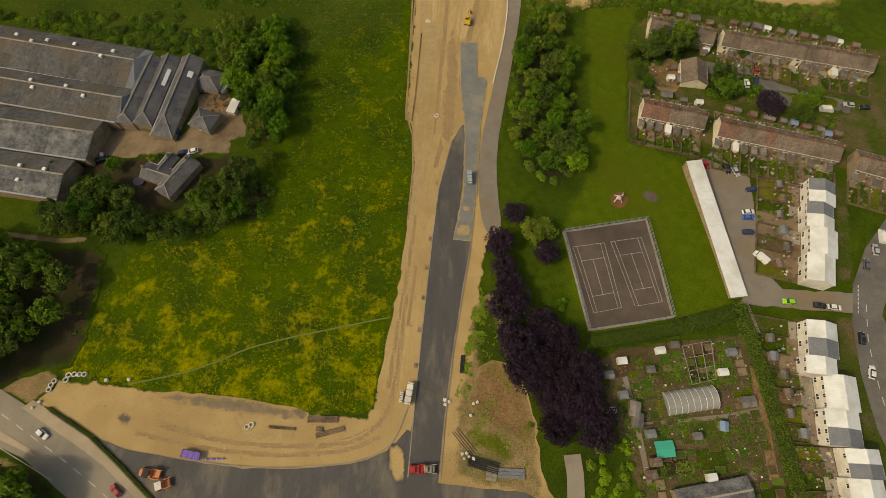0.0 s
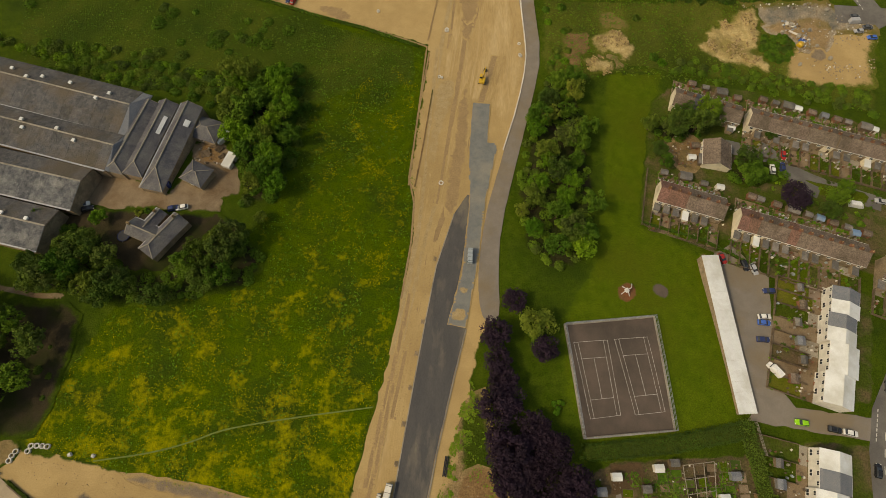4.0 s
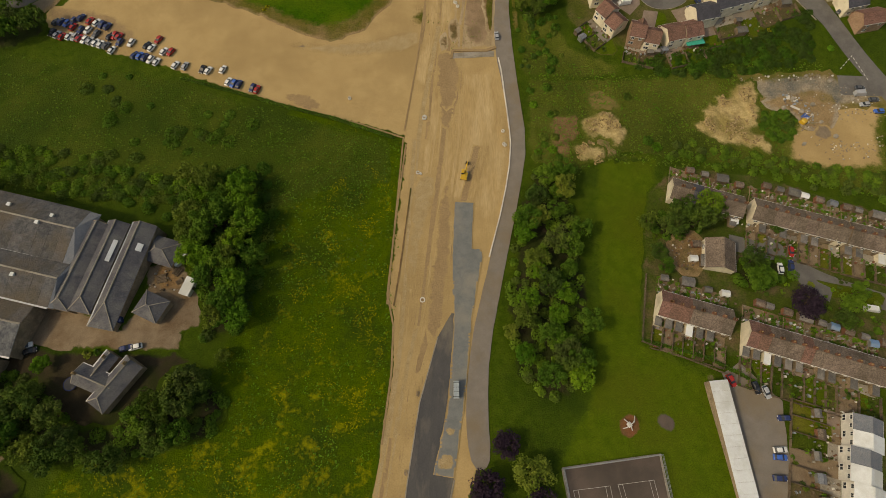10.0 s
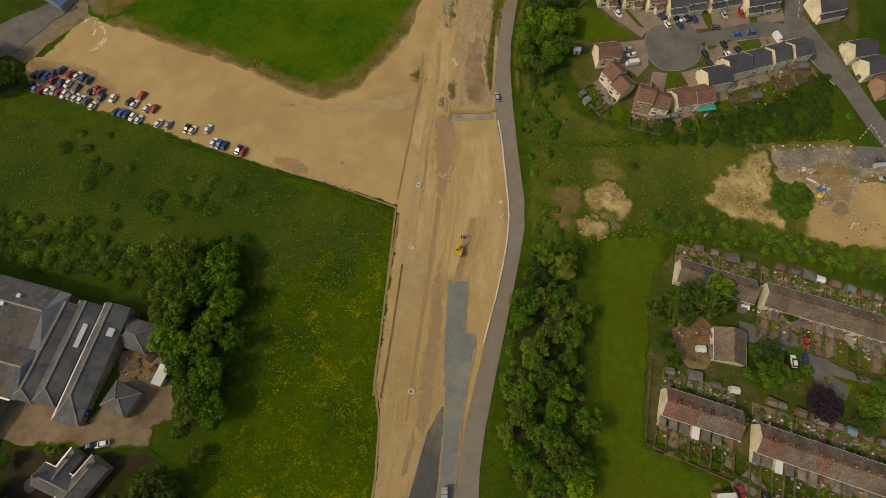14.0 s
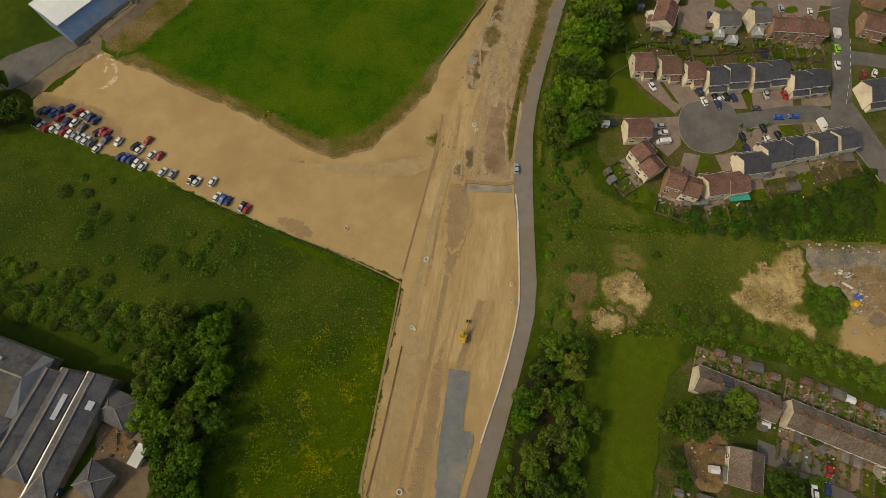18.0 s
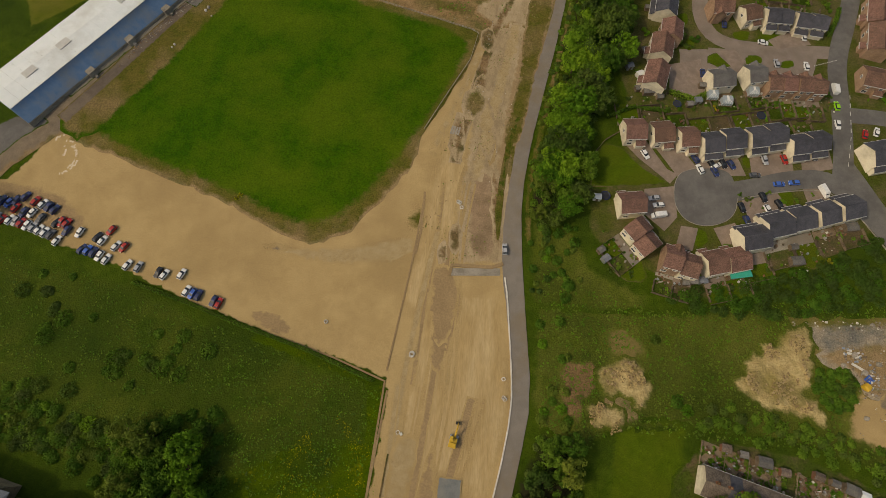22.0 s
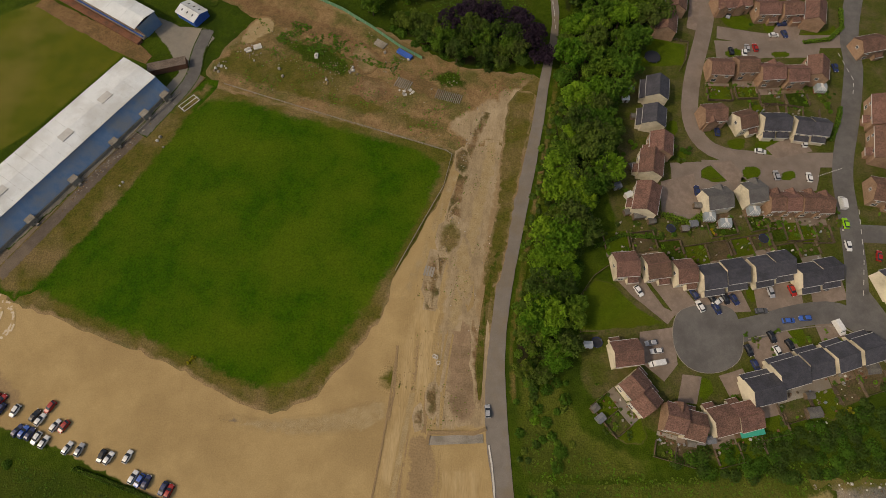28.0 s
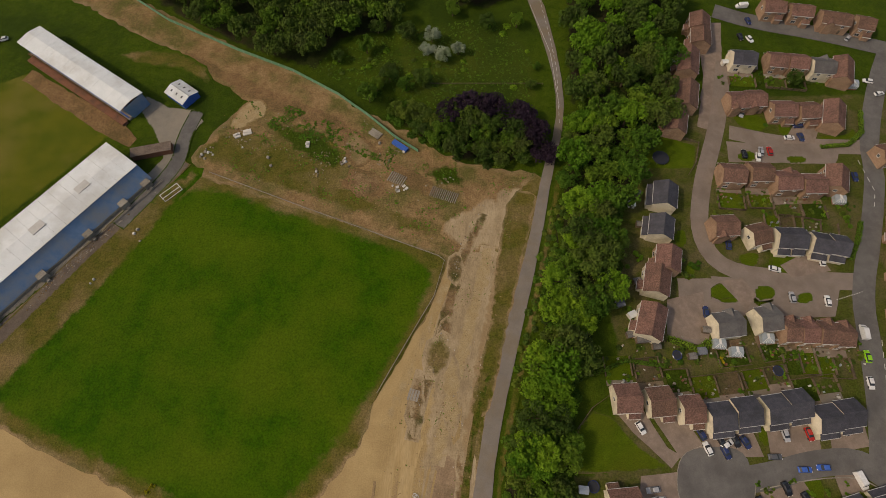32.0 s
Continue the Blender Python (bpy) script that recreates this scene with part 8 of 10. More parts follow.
for poly, gap, kinds, size, keep in THICKETS_A + THICKETS_B + THICKETS_C + THICKETS_D + THICKETS_E + THICKETS_F:
    thicket(poly, gap * 0.9, kinds, size, keep)
# estate and garden planting
for poly in ([(67.8, 301.2), (147.8, 310.6), (146.4, 302.5), (67.6, 294.5)], [(104.1, 263.7), (141.2, 267.8), (138.5, 261.9), (107.6, 251.1)], [(75.5, 229.2), (111.0, 233.1), (108.9, 228.9), (77.5, 225.4)], [(103.7, 366.3), (157.6, 372.2), (154.7, 359.5), (102.3, 353.8)], [(105.4, 423.4), (163.4, 429.8), (161.7, 421.7), (116.5, 416.7)],
             [(53.2, 245.2), (65.3, 246.5), (75.5, 227.2), (57.8, 227.3)], [(106.1, 104.6), (146.2, 96.9), (143.1, 87.9), (108.9, 93.6)], [(110.5, 125.4), (153.4, 109.9), (162.1, 132.0), (130.0, 137.2)], [(159.3, 325.9), (164.7, 307.3), (159.7, 304.1), (153.7, 319.6)]):
    wood(poly, 4.2, ["green", "dark", "olive", "bright"], (0.7, 1.7), "shrub", 0.5, 0.55)


for p, r, kind in zip([(-49.5, 412.7), (-38.2, 418.9), (-26.8, 408.8), (-22.3, 429.1), (-35.2, 431.1), (-3.4, 445.7), (12.6, 439.0), (25.6, 441.7), (33.0, 406.9), (35.0, 418.0), (-30.0, 400.5)], (3.5, 4.2, 3.2, 4.6, 4.0, 4.0, 3.8, 3.6, 2.4, 2.2, 3.0), "dark green dark dark dark green dark green dark green olive".split()):
    tree(kind, p, r, "tree", rng.randrange(3))


def hedge(pts, w, h, label="clipped green garden hedge", kind="green"):
    """A leafy hedge: a dark core with many small leaves standing off it."""
    r = random.Random(len(pts) + int(pts[0][0]))
    ob = thing("hedge", label, "hedge", group="hedges")
    part("core", rail_bm(pts, w * 0.75, -0.3, h * 0.85, 2.0), HEDGE, ob)
    co, fs = [], []
    for p in dense(pts, 0.16):
        for _ in range(int(3 * (w + h))):
            q = on((p.x + r.uniform(-w, w) / 2, p.y + r.uniform(-w, w) / 2), r.uniform(0.3, 1) * h)
            u = Vector((r.gauss(0, 1), r.gauss(0, 1), r.gauss(0, 0.6))).normalized() * 0.26
            v = u.orthogonal().normalized() * 0.2
            k = len(co)
            co += [q - u, q + v, q + u, q - v]
            fs.append((k, k + 1, k + 2, k + 3))
    me = bpy.data.meshes.new("mesh")
    me.from_pydata(co, [], fs)
    me.materials.append(LEAF[kind])
    part("leaves", me, None, ob)


hedge([(46.8, 30.4), (71.6, 34.6), (96.3, 40.7)], 5.0, 1.8, "broad hedge between park and allotments", "dark")
hedge([(94.8, 42.0), (97.2, 31.9), (98.9, 17.9), (100.4, 0.0), (101.6, -12.1)], 4.6, 1.8, "broad hedge beside the allotments", "dark")
hedge([(-119.0, 10.6), (-104.8, 3.0), (-93.3, -5.6), (-80.2, -16.2)], 0.9, 0.9, "straggling dark hedge along the roadside wall", "dark")
hedge([(57.8, 290.0), (67.6, 295.3), (80.6, 294.8)], 1.2, 1.5)
hedge([(82.2, 304.2), (91.9, 301.4), (95.4, 304.5)], 2.2, 1.6)
hedge([(-104.2, 207.7), (-82.6, 202.4), (-63.5, 197.0), (-40.3, 191.4), (-17.3, 184.0)], 1.4, 1.0, "straggling hedge along the car park edge")
hedge([(70.1, 108.7), (90.4, 103.5), (106.5, 95.0)], 1.0, 1.1)
hedge([(148.9, 340.4), (153.0, 347.6), (156.0, 356.0)], 1.6, 1.4)
hedge([(148.7, 389.1), (159.7, 391.4), (166.2, 398.5), (168.1, 408.8)], 1.6, 1.4)

# ---- vehicles ----
def wheel_mesh(r, w):
    bm = bmesh.new()
    tube(bm, (0, -w / 2, 0), (0, w / 2, 0), r, None, 12)
    return mesh_of(bm, RUBBER)


WHEEL = wheel_mesh(0.32, 0.22)
HEADLAMP = mesh_of(boxes((-0.1, -0.2, -0.08, 0.1, 0.2, 0.08), bevel=0.03), LAMP_CLEAR)


def loft(bm, rows):
    """Skin over cross-sections of (x, half width, z low, z high, top half width)."""
    rings = []
    for x, hw, z0, z1, tw in rows:
        rings.append([bm.verts.new(v) for v in ((x, -hw, z0), (x, -hw, z0 + (z1 - z0) * 0.65), (x, -tw, z1), (x, tw, z1), (x, hw, z0 + (z1 - z0) * 0.65), (x, hw, z0))])
    for a, c in zip(rings, rings[1:]):
        for i in range(6):
            bm.faces.new((a[i], a[(i + 1) % 6], c[(i + 1) % 6], c[i]))
    bm.faces.new(rings[0])
    bm.faces.new(rings[-1][::-1])
    bmesh.ops.recalc_face_normals(bm, faces=bm.faces)


def build_car(kind, colour):
    body = CARS[colour]
    van = kind == "van"
    ob = thing("van" if van else "car", ("%s panel van with plain sides" if van else "parked %s hatchback with dark windows") % colour, "van" if van else "car", group="vehicles")
    bm = bmesh.new()
    if van:
        loft(bm, [(-2.6, 0.92, 0.35, 2.2, 0.84), (1.1, 0.94, 0.3, 2.25, 0.86), (1.65, 0.94, 0.3, 1.5, 0.86), (2.35, 0.9, 0.32, 1.12, 0.78), (2.55, 0.82, 0.36, 0.8, 0.7)])
        part("body", bm, body, ob, smooth=False)
        bm = bmesh.new()
        loft(bm, [(1.0, 0.9, 1.4, 2.12, 0.8), (1.72, 0.88, 1.35, 1.52, 0.8)])
        part("windscreen", bm, GLASS, ob)
        ax, lx = (1.75, -1.7), 2.5
    else:
        loft(bm, [(-2.05, 0.78, 0.38, 0.8, 0.66), (-1.9, 0.86, 0.3, 0.98, 0.76), (-0.6, 0.89, 0.26, 1.0, 0.8), (0.8, 0.89, 0.26, 0.98, 0.8), (1.75, 0.85, 0.28, 0.84, 0.74), (2.08, 0.74, 0.34, 0.68, 0.62)])
        part("body", bm, body, ob)
        bm = bmesh.new()
        loft(bm, [(-1.85, 0.76, 0.94, 1.02, 0.7), (-1.25, 0.77, 0.94, 1.42, 0.62), (0.05, 0.78, 0.94, 1.45, 0.64), (0.98, 0.74, 0.93, 0.99, 0.7)])
        part("glasshouse", bm, GLASS, ob, "dark car windows")
        bm = bmesh.new()
        loft(bm, [(-1.42, 0.63, 1.36, 1.43, 0.58), (-0.9, 0.66, 1.38, 1.49, 0.6), (0.0, 0.66, 1.38, 1.5, 0.6), (0.3, 0.62, 1.28, 1.36, 0.58)])
        part("roof_panel", bm, body, ob)
        ax, lx = (1.3, -1.28), 1.98
    for x in ax:
        for y in (-0.8, 0.8):
            part("wheel", WHEEL, None, ob).matrix_basis = Matrix.Translation((x, y, 0.32))
    for y in (-0.58, 0.58):
        part("headlight", HEADLAMP, None, ob).matrix_basis = Matrix.Translation((lx, y, 0.66))
    return ob


def car(colour, p, yaw, kind="hatch", dz=0.22):
    m = at(p, yaw, dz)
    if (kind, colour) not in PROTO:
        PROTO[kind, colour] = build_car(kind, colour)
        PROTO[kind, colour].matrix_basis = m
        return
    copy_thing(PROTO[kind, colour], m)


def cars(text, pts, yaw, spread=5.0):
    for c, p in zip(text.split(), pts):
        k = "van" if c.endswith("+") else "hatch"
        car(c.strip("+"), p, yaw + rng.uniform(-spread, spread) + (180 if rng.random() < 0.35 else 0), k)


cars("black navy blue navy navy red red white navy navy navy white grey black red red", [(-160.1, 231.5), (-158.2, 231.8), (-155.5, 231.2), (-153.1, 232.4), (-150.3, 234.1), (-152.6, 229.5), (-146.3, 232.7), (-143.3, 232.0), (-141.0, 231.2), (-138.6, 230.4), (-149.2, 228.3), (-146.2, 228.3), (-142.5, 226.7), (-136.4, 225.7), (-134.8, 226.3), (-132.8, 225.9)], 66)
cars("black silver red white silver red white silver white white grey white navy", [(-160.5, 226.5), (-158.3, 225.6), (-156.1, 224.8), (-153.2, 225.0), (-151.0, 224.8), (-148.9, 224.3), (-146.6, 223.7), (-144.2, 223.2), (-141.8, 222.5), (-139.5, 221.8), (-137.2, 221.3), (-134.4, 219.3), (-132.1, 223.2)], 66)
cars("white black white red white red navy blue navy white white white", [(-127.3, 223.1), (-120.5, 222.1), (-118.5, 221.0), (-116.4, 225.0), (-113.2, 219.6), (-110.4, 219.5), (-124.7, 217.3), (-122.6, 217.1), (-120.4, 216.6), (-118.0, 215.6), (-115.3, 214.6), (-107.4, 213.4)], 66)
cars("silver black white white white blue navy navy red", [(-103.5, 213.1), (-96.1, 211.9), (-93.8, 211.4), (-88.0, 212.2), (-84.8, 206.6), (-82.6, 205.9), (-80.4, 205.6), (-74.8, 204.2), (-72.9, 203.5)], 70)
cars("white navy white black black navy navy", [(71.4, 274.9), (89.9, 275.2), (91.5, 271.0), (95.8, 273.6), (100.1, 274.2), (103.1, 274.1), (96.9, 270.5)], -62)
cars("silver red grey black", [(115.6, 277.5), (122.9, 278.5), (134.0, 281.2), (146.0, 264.3)], -72)
cars("grey blue blue", [(111.5, 270.8), (120.0, 268.1), (125.6, 269.3)], 8)
cars("white+ green white", [(147.1, 313.3), (146.5, 305.1), (145.4, 296.4)], 92)
cars("white red", [(159.7, 294.7), (155.1, 293.2)], 70)
cars("silver white white+", [(74.6, 257.8), (76.2, 255.3), (76.0, 251.3)], 10)
cars("black white black black navy white+", [(113.9, 262.3), (115.3, 257.7), (119.5, 260.1), (106.0, 257.5), (107.7, 252.8), (136.0, 266.8)], -65)
cars("navy silver white white white navy", [(95.5, 314.9), (125.6, 323.3), (137.5, 323.3), (135.9, 340.6), (138.6, 338.5), (106.4, 341.5)], 90)
cars("white silver silver", [(121.4, 333.5), (131.4, 341.5), (167.9, 346.0)], -8)
cars("white+ navy black white silver white white silver navy navy white", [(127.8, 465.7), (129.6, 456.5), (124.7, 446.1), (128.7, 445.2), (172.3, 450.7), (175.1, 426.0), (178.2, 419.5), (119.5, 402.6), (141.2, 398.6), (141.3, 393.0), (136.7, 392.2)], 0, 90)
cars("black silver red navy white", [(117.6, 382.2), (124.4, 384.3), (127.8, 384.7), (158.5, 376.1), (122.9, 381.4)], 90)
cars("red black silver", [(96.3, 96.5), (103.7, 94.5), (106.5, 93.3)], -70)
cars("navy white blue navy", [(110.1, 85.7), (106.7, 76.5), (106.2, 74.4), (104.8, 68.7)], 0)
cars("white+", [(106.6, 59.2)], -50)
cars("green black white", [(112.5, 43.9), (122.1, 42.6), (126.7, 42.0)], -4)
cars("grey white+ black white silver", [(141.4, 56.6), (150.0, 67.0), (132.6, 31.9), (132.6, 21.3), (146.2, 62.0)], 75)
cars("red navy white", [(127.8, 143.1), (126.3, 137.5), (122.3, 136.3)], 85)
cars("white+ silver black", [(149.3, 122.3), (159.0, 124.8), (164.5, 123.6)], -6)
cars("white red", [(-118.7, 3.3), (-93.4, -11.9)], -33)
cars("silver", [(22.4, 233.0)], 94)
cars("white navy white black navy+", [(-90.2, 98.9), (-93.0, 98.4), (-125.4, 98.2), (-123.4, 96.6), (-98.7, 106.3)], 20)
cars("grey silver+ blue silver grey", [(169.5, 215.1), (169.1, 212.4), (175.0, 204.6), (170.0, 207.6), (174.1, 209.9)], 5)
cars("white grey white", [(163.9, 259.2), (167.2, 251.4), (97.5, 272.9)], 40)
cars("white black grey silver", [(-198.0, 409.0), (-201.2, 405.9), (-203.3, 402.3), (-210.2, 408.3)], 30)

# ---- building site machines ----


def excavator(p, yaw):
    ob = thing("excavator", "yellow tracked excavator standing on bare sand", "excavator", at(p, yaw, 0.18))
    for y in (-1.05, 1.05):
        t = part("track", boxes((-1.9, y - 0.3, 0, 1.9, y + 0.3, 0.75), bevel=0.25), RUBBER, ob)
        for i in range(10):
            part("track_plate", boxes((-1.75 + i * 0.37, y - 0.34, 0.73, -1.48 + i * 0.37, y + 0.34, 0.8)), STEEL, t)
    part("upper_body", boxes((-2.1, -1.25, 0.9, 1.0, 1.25, 1.7), bevel=0.15), YELLOW, ob)
    part("engine_cover", boxes((-2.05, -1.2, 1.7, -0.5, 1.2, 2.2), bevel=0.15), YELLOW, ob)
    cab = part("cab", boxes((-0.3, 0.25, 1.7, 1.2, 1.2, 2.9), bevel=0.12), GLASS, ob)
    part("cab_roof", boxes((-0.35, 0.2, 2.85, 1.2, 1.25, 3.0), bevel=0.05), YELLOW, cab)
    for name, a, c, r in (("boom", (0.8, -0.2, 1.6), (3.4, -0.2, 3.6), 0.28), ("boom_tip", (3.4, -0.2, 3.6), (5.0, -0.2, 3.0), 0.22), ("dipper_arm", (5.0, -0.2, 3.0), (5.6, -0.2, 0.9), 0.18)):
        bm = bmesh.new()
        tube(bm, a, c, r, r * 0.8, 4)
        part(name, bm, YELLOW, ob)
    bm = bmesh.new()
    tube(bm, (1.2, -0.2, 1.2), (3.0, -0.2, 2.9), 0.1, None, 6)
    part("hydraulic_ram", bm, STEEL, ob)
    bm = bmesh.new()
    solid(bm, [(-0.6, 0.1), (0.6, 0.1), (0.6, 0.9), (-0.6, 0.9)], 5.0, 5.9)
    part("bucket", bm, RUBBER, ob)


excavator((10.6, 168.4), 80)


def machine(name, label, p, yaw, paint_, length, roof, dz=0.3):
    ob = thing(name, label, "road machine", at(p, yaw, dz))
    part("chassis", boxes((-length / 2, -1.1, 0.35, length / 2, 1.1, 1.3), bevel=0.12), paint_, ob)
    part("engine_cover", boxes((-length / 2 + 0.2, -0.9, 1.3, -0.3, 0.9, 2.0), bevel=0.15), paint_, ob)
    part("hopper", boxes((0.6, -1.3, 0.8, length / 2 + 0.6, -1.1, 1.9), (0.6, 1.1, 0.8, length / 2 + 0.6, 1.3, 1.9), (0.5, -1.3, 0.8, 0.7, 1.3, 1.9)), paint_, ob)
    if roof:
        part("canopy", boxes((-1.5, -1.1, 2.7, 0.4, 1.1, 2.85), bevel=0.05), roof, ob)
        for x in (-1.4, 0.3):
            for y in (-1, 1):
                part("canopy_post", boxes((x - 0.05, y - 0.05, 1.3, x + 0.05, y + 0.05, 2.7)), STEEL, ob)
    for x in (-length / 3, length / 3):
        for y in (-1.1, 1.1):
            bm = bmesh.new()
            tube(bm, (x, y - 0.2, 0.5), (x, y + 0.2, 0.5), 0.5, None, 14)
            part("wheel", bm, RUBBER, ob)


machine("paving_machine", "orange asphalt paver parked on the new tarmac", (-84.2, -7.4), -8, ORANGE, 6.0, RUBBER)
machine("road_roller", "orange road roller beside the paver", (-80.0, -10.4), 20, ORANGE, 4.2, WHITEWASH)
machine("dumper", "small red site dumper on the new road", (-7.5, -6.2), 0, CARS["red"], 4.2, None)
machine("dumper", "small pale site dumper with a grey skip", (-3.9, -6.2), 0, CONCRETE, 3.2, None)


def lorry(p, yaw, colour, length, width, label, h=2.2, dz=0.26):
    ob = thing("trailer", label, "trailer", at(p, yaw, dz))
    part("bed", boxes((-length / 2, -width / 2, 0.8, length / 2, width / 2, 1.1), bevel=0.05), STEEL, ob)
    part("load_box", boxes((-length / 2 + 0.1, -width / 2 + 0.05, 1.1, length / 2 - 0.1, width / 2 - 0.05, h), bevel=0.08), colour, ob)
    for i in range(4):
        x = -length / 2 + 0.6 + i * (length - 1.2) / 3
        part("strap", boxes((x - 0.06, -width / 2, 1.1, x + 0.06, width / 2, h + 0.03)), RUBBER, ob)
    for x in (-length / 3, length / 3):
        for y in (-width / 2 + 0.1, width / 2 - 0.1):
            bm = bmesh.new()
            tube(bm, (x, y - 0.12, 0.42), (x, y + 0.12, 0.42), 0.42, None, 12)
            part("wheel", bm, RUBBER, ob)


lorry((-10.2, 14.9), 80, WHITEWASH, 6.6, 2.0, "long pale grey flatbed trailer on the verge")
lorry((-12.5, 13.8), 82, WHITEWASH, 3.2, 1.2, "small white trailer beside the new road")
lorry((9.6, 90.2), 92, PANE, 5.4, 1.8, "pale blue tanker trailer on the stone bed")
lorry((-73.3, -2.4), -10, CARS["purple"], 6.0, 2.2, "purple low loader parked by the tarmac edge", 1.7)
part_bar = thing("gantry_arm", "long thin purple steel arm lying on the sand", "steel arm", at((-66.8, -3.6), 2, 0.12))
part("arm", boxes((-3.0, -0.2, 0, 3.0, 0.2, 0.4), bevel=0.05), CARS["purple"], part_bar)
for x in (-2.4, -0.8, 0.8, 2.4):
    part("bracket", boxes((x - 0.1, -0.4, 0, x + 0.1, 0.4, 0.5)), STEEL, part_bar)


def ring(p, r=0.9, dz=0.18, h=0.5, label="pale concrete manhole ring standing on sand"):
    bm = bmesh.new()
    n = 20
    for i in range(n):
        a, c = 6.2832 * i / n, 6.2832 * (i + 1) / n
        q = lambda t, k, z: (math.cos(t) * k, math.sin(t) * k, z)
        v = [bm.verts.new(q(t, k, z)) for k, z in ((r, -0.2), (r, h), (r * 0.68, h), (r * 0.68, -0.2)) for t in (a, c)]
        for j in range(3):
            bm.faces.new((v[2 * j], v[2 * j + 1], v[2 * j + 3], v[2 * j + 2]))
    bmesh.ops.remove_doubles(bm, verts=bm.verts, dist=0.001)
    bmesh.ops.recalc_face_normals(bm, faces=bm.faces)
    thing("manhole_ring", label, "manhole ring", at(p, 0, dz), group="manhole rings", bm=bm, mat=WHITEWASH)


for p in [(-35.8, 201.4), (5.0, 248.6), (-6.9, 169.1), (-5.7, 193.5), (25.1, 188.9), (25.5, 183.1), (-2.5, 119.4)] + [(4.4, 248.9), (5.8, 246.9)] + [(-5.6, 193.9), (25.9, 182.6)] + [(-99.5, 106.8)]:
    ring(p, 0.65 if rng.random() < 0.5 else 0.9)
for p in [(-120.5, 16.0), (-120.2, 17.4), (-119.5, 18.6), (-116.1, 18.9), (-115.6, 20.4), (-113.9, 20.6), (-112.3, 20.6), (-110.8, 20.6)] + [(-58.4, 5.3), (-57.2, 5.9)]:
    ring(p, 0.8, label="white concrete pipe ring stacked at the site edge")


def stack(name, p, yaw, n, l, w, h, mat, label, category, gap=0.1, layers=2):
    ob = thing(name, label, category, at(p, yaw, 0.12))
    for j in range(layers):
        for i in range(n):
            y = (i - (n - 1) / 2) * (w + gap) + rng.uniform(-0.04, 0.04)
            part("plank" if mat is TIMBER else "length", boxes((-l / 2 + rng.uniform(-0.2, 0.2), y - w / 2, j * h, l / 2, y + w / 2, (j + 1) * h - 0.02)), mat, ob)


stack("timber_stack", (-36.0, 7.5), 0, 5, 9.0, 0.3, 0.25, TIMBER, "long stack of brown timber baulks on sand", "timber stack")
stack("timber_stack", (-33.5, 3.9), 14, 4, 8.5, 0.3, 0.22, TIMBER, "loose timber baulks lying on the sand", "timber stack")
stack("timber_stack", (-36.7, 4.7), -5, 4, 2.2, 0.25, 0.2, TIMBER, "short cut timbers piled on the sand", "timber stack")
stack("timber_stack", (-47.9, 5.0), -4, 3, 8.0, 0.2, 0.2, TIMBER, "long thin timbers half buried in sand", "timber stack")
for p, yaw, n, l in (((-88.6, 121.8), 20, 6, 3.4), ((-84.4, 124.6), 65, 5, 2.6), ((-87.0, 126.0), -15, 4, 3.0), ((-82.6, 121.2), 40, 3, 2.2)):
    stack("timber_stack", p, yaw, n, l, 0.32, 0.3, TIMBER, "rough timber piled in the mill yard", "timber stack", 0.18)
stack("pipe_stack", (6.0, 23.8), 85, 3, 5.5, 0.3, 0.25, RUBBER, "bundle of black plastic pipes on the verge", "pipe stack")
stack("pipe_stack", (6.4, 1.2), -50, 4, 8.5, 0.2, 0.18, RUBBER, "loose black drainage pipes strewn on soil", "pipe stack", 0.5, 1)
stack("panel_stack", (19.9, -7.4), -2, 3, 7.5, 0.8, 0.3, BLUE_GREY_ROOF, "grey site hoarding panels laid flat", "panel stack")
stack("pipe_stack", (11.8, -5.0), -15, 6, 9.0, 0.3, 0.3, RUBBER, "tangled dark pipes and ducting in a heap", "pipe stack", 0.25)
stack("slab_stack", (14.2, -7.4), -10, 4, 3.0, 0.9, 0.2, CONCRETE, "grey concrete slabs dumped by the pipes", "slab stack")
stack("pallet_row", (-16.2, 356.6), 70, 8, 4.6, 0.34, 0.35, CONCRETE, "pale wooden pallets laid in a row", "pallets", 0.5, 1)
stack("barrier_row", (2.4, 351.4), 76, 14, 4.4, 0.26, 0.4, CONCRETE, "old pale barrier frames lying on the ground", "barriers", 0.5, 1)
stack("panel_stack", (-27.7, 376.5), -30, 4, 5.0, 0.7, 0.3, CONCRETE, "rubble and slabs against the green fence", "slab stack")
stack("panel_stack", (-78.7, 371.7), 25, 2, 3.2, 1.2, 0.5, WHITEWASH, "white panels dumped on rough grass", "panels", 0.2, 1)
stack("panel_stack", (-82.3, 369.6), 30, 2, 2.6, 1.0, 0.5, WHITEWASH, "white panels dumped on rough grass", "panels", 0.3, 1)
stack("panel_stack", (-53.4, 368.5), 95, 1, 2.6, 1.3, 0.6, WHITEWASH, "white box lying among weeds", "box", 0.1, 1)
stack("panel_stack", (-15.2, 352.0), 20, 2, 1.2, 0.9, 0.5, WHITEWASH, "white sacks lying beside old frames", "sacks", 0.9, 1)
stack("panel_stack", (-12.5, 353.1), 50, 2, 1.2, 0.9, 0.5, WHITEWASH, "white sacks lying beside old frames", "sacks", 0.6, 1)
stack("panel_stack", (-17.0, 371.4), -32, 3, 7.0, 0.6, 0.6, CARS["blue"], "blue sheeting heaped against the fence", "sheeting")
stack("slab_stack", (140.6, 210.4), -8, 2, 1.6, 0.7, 0.4, WHITEWASH, "white broken boards on the cleared plot", "boards", 0.3, 1)
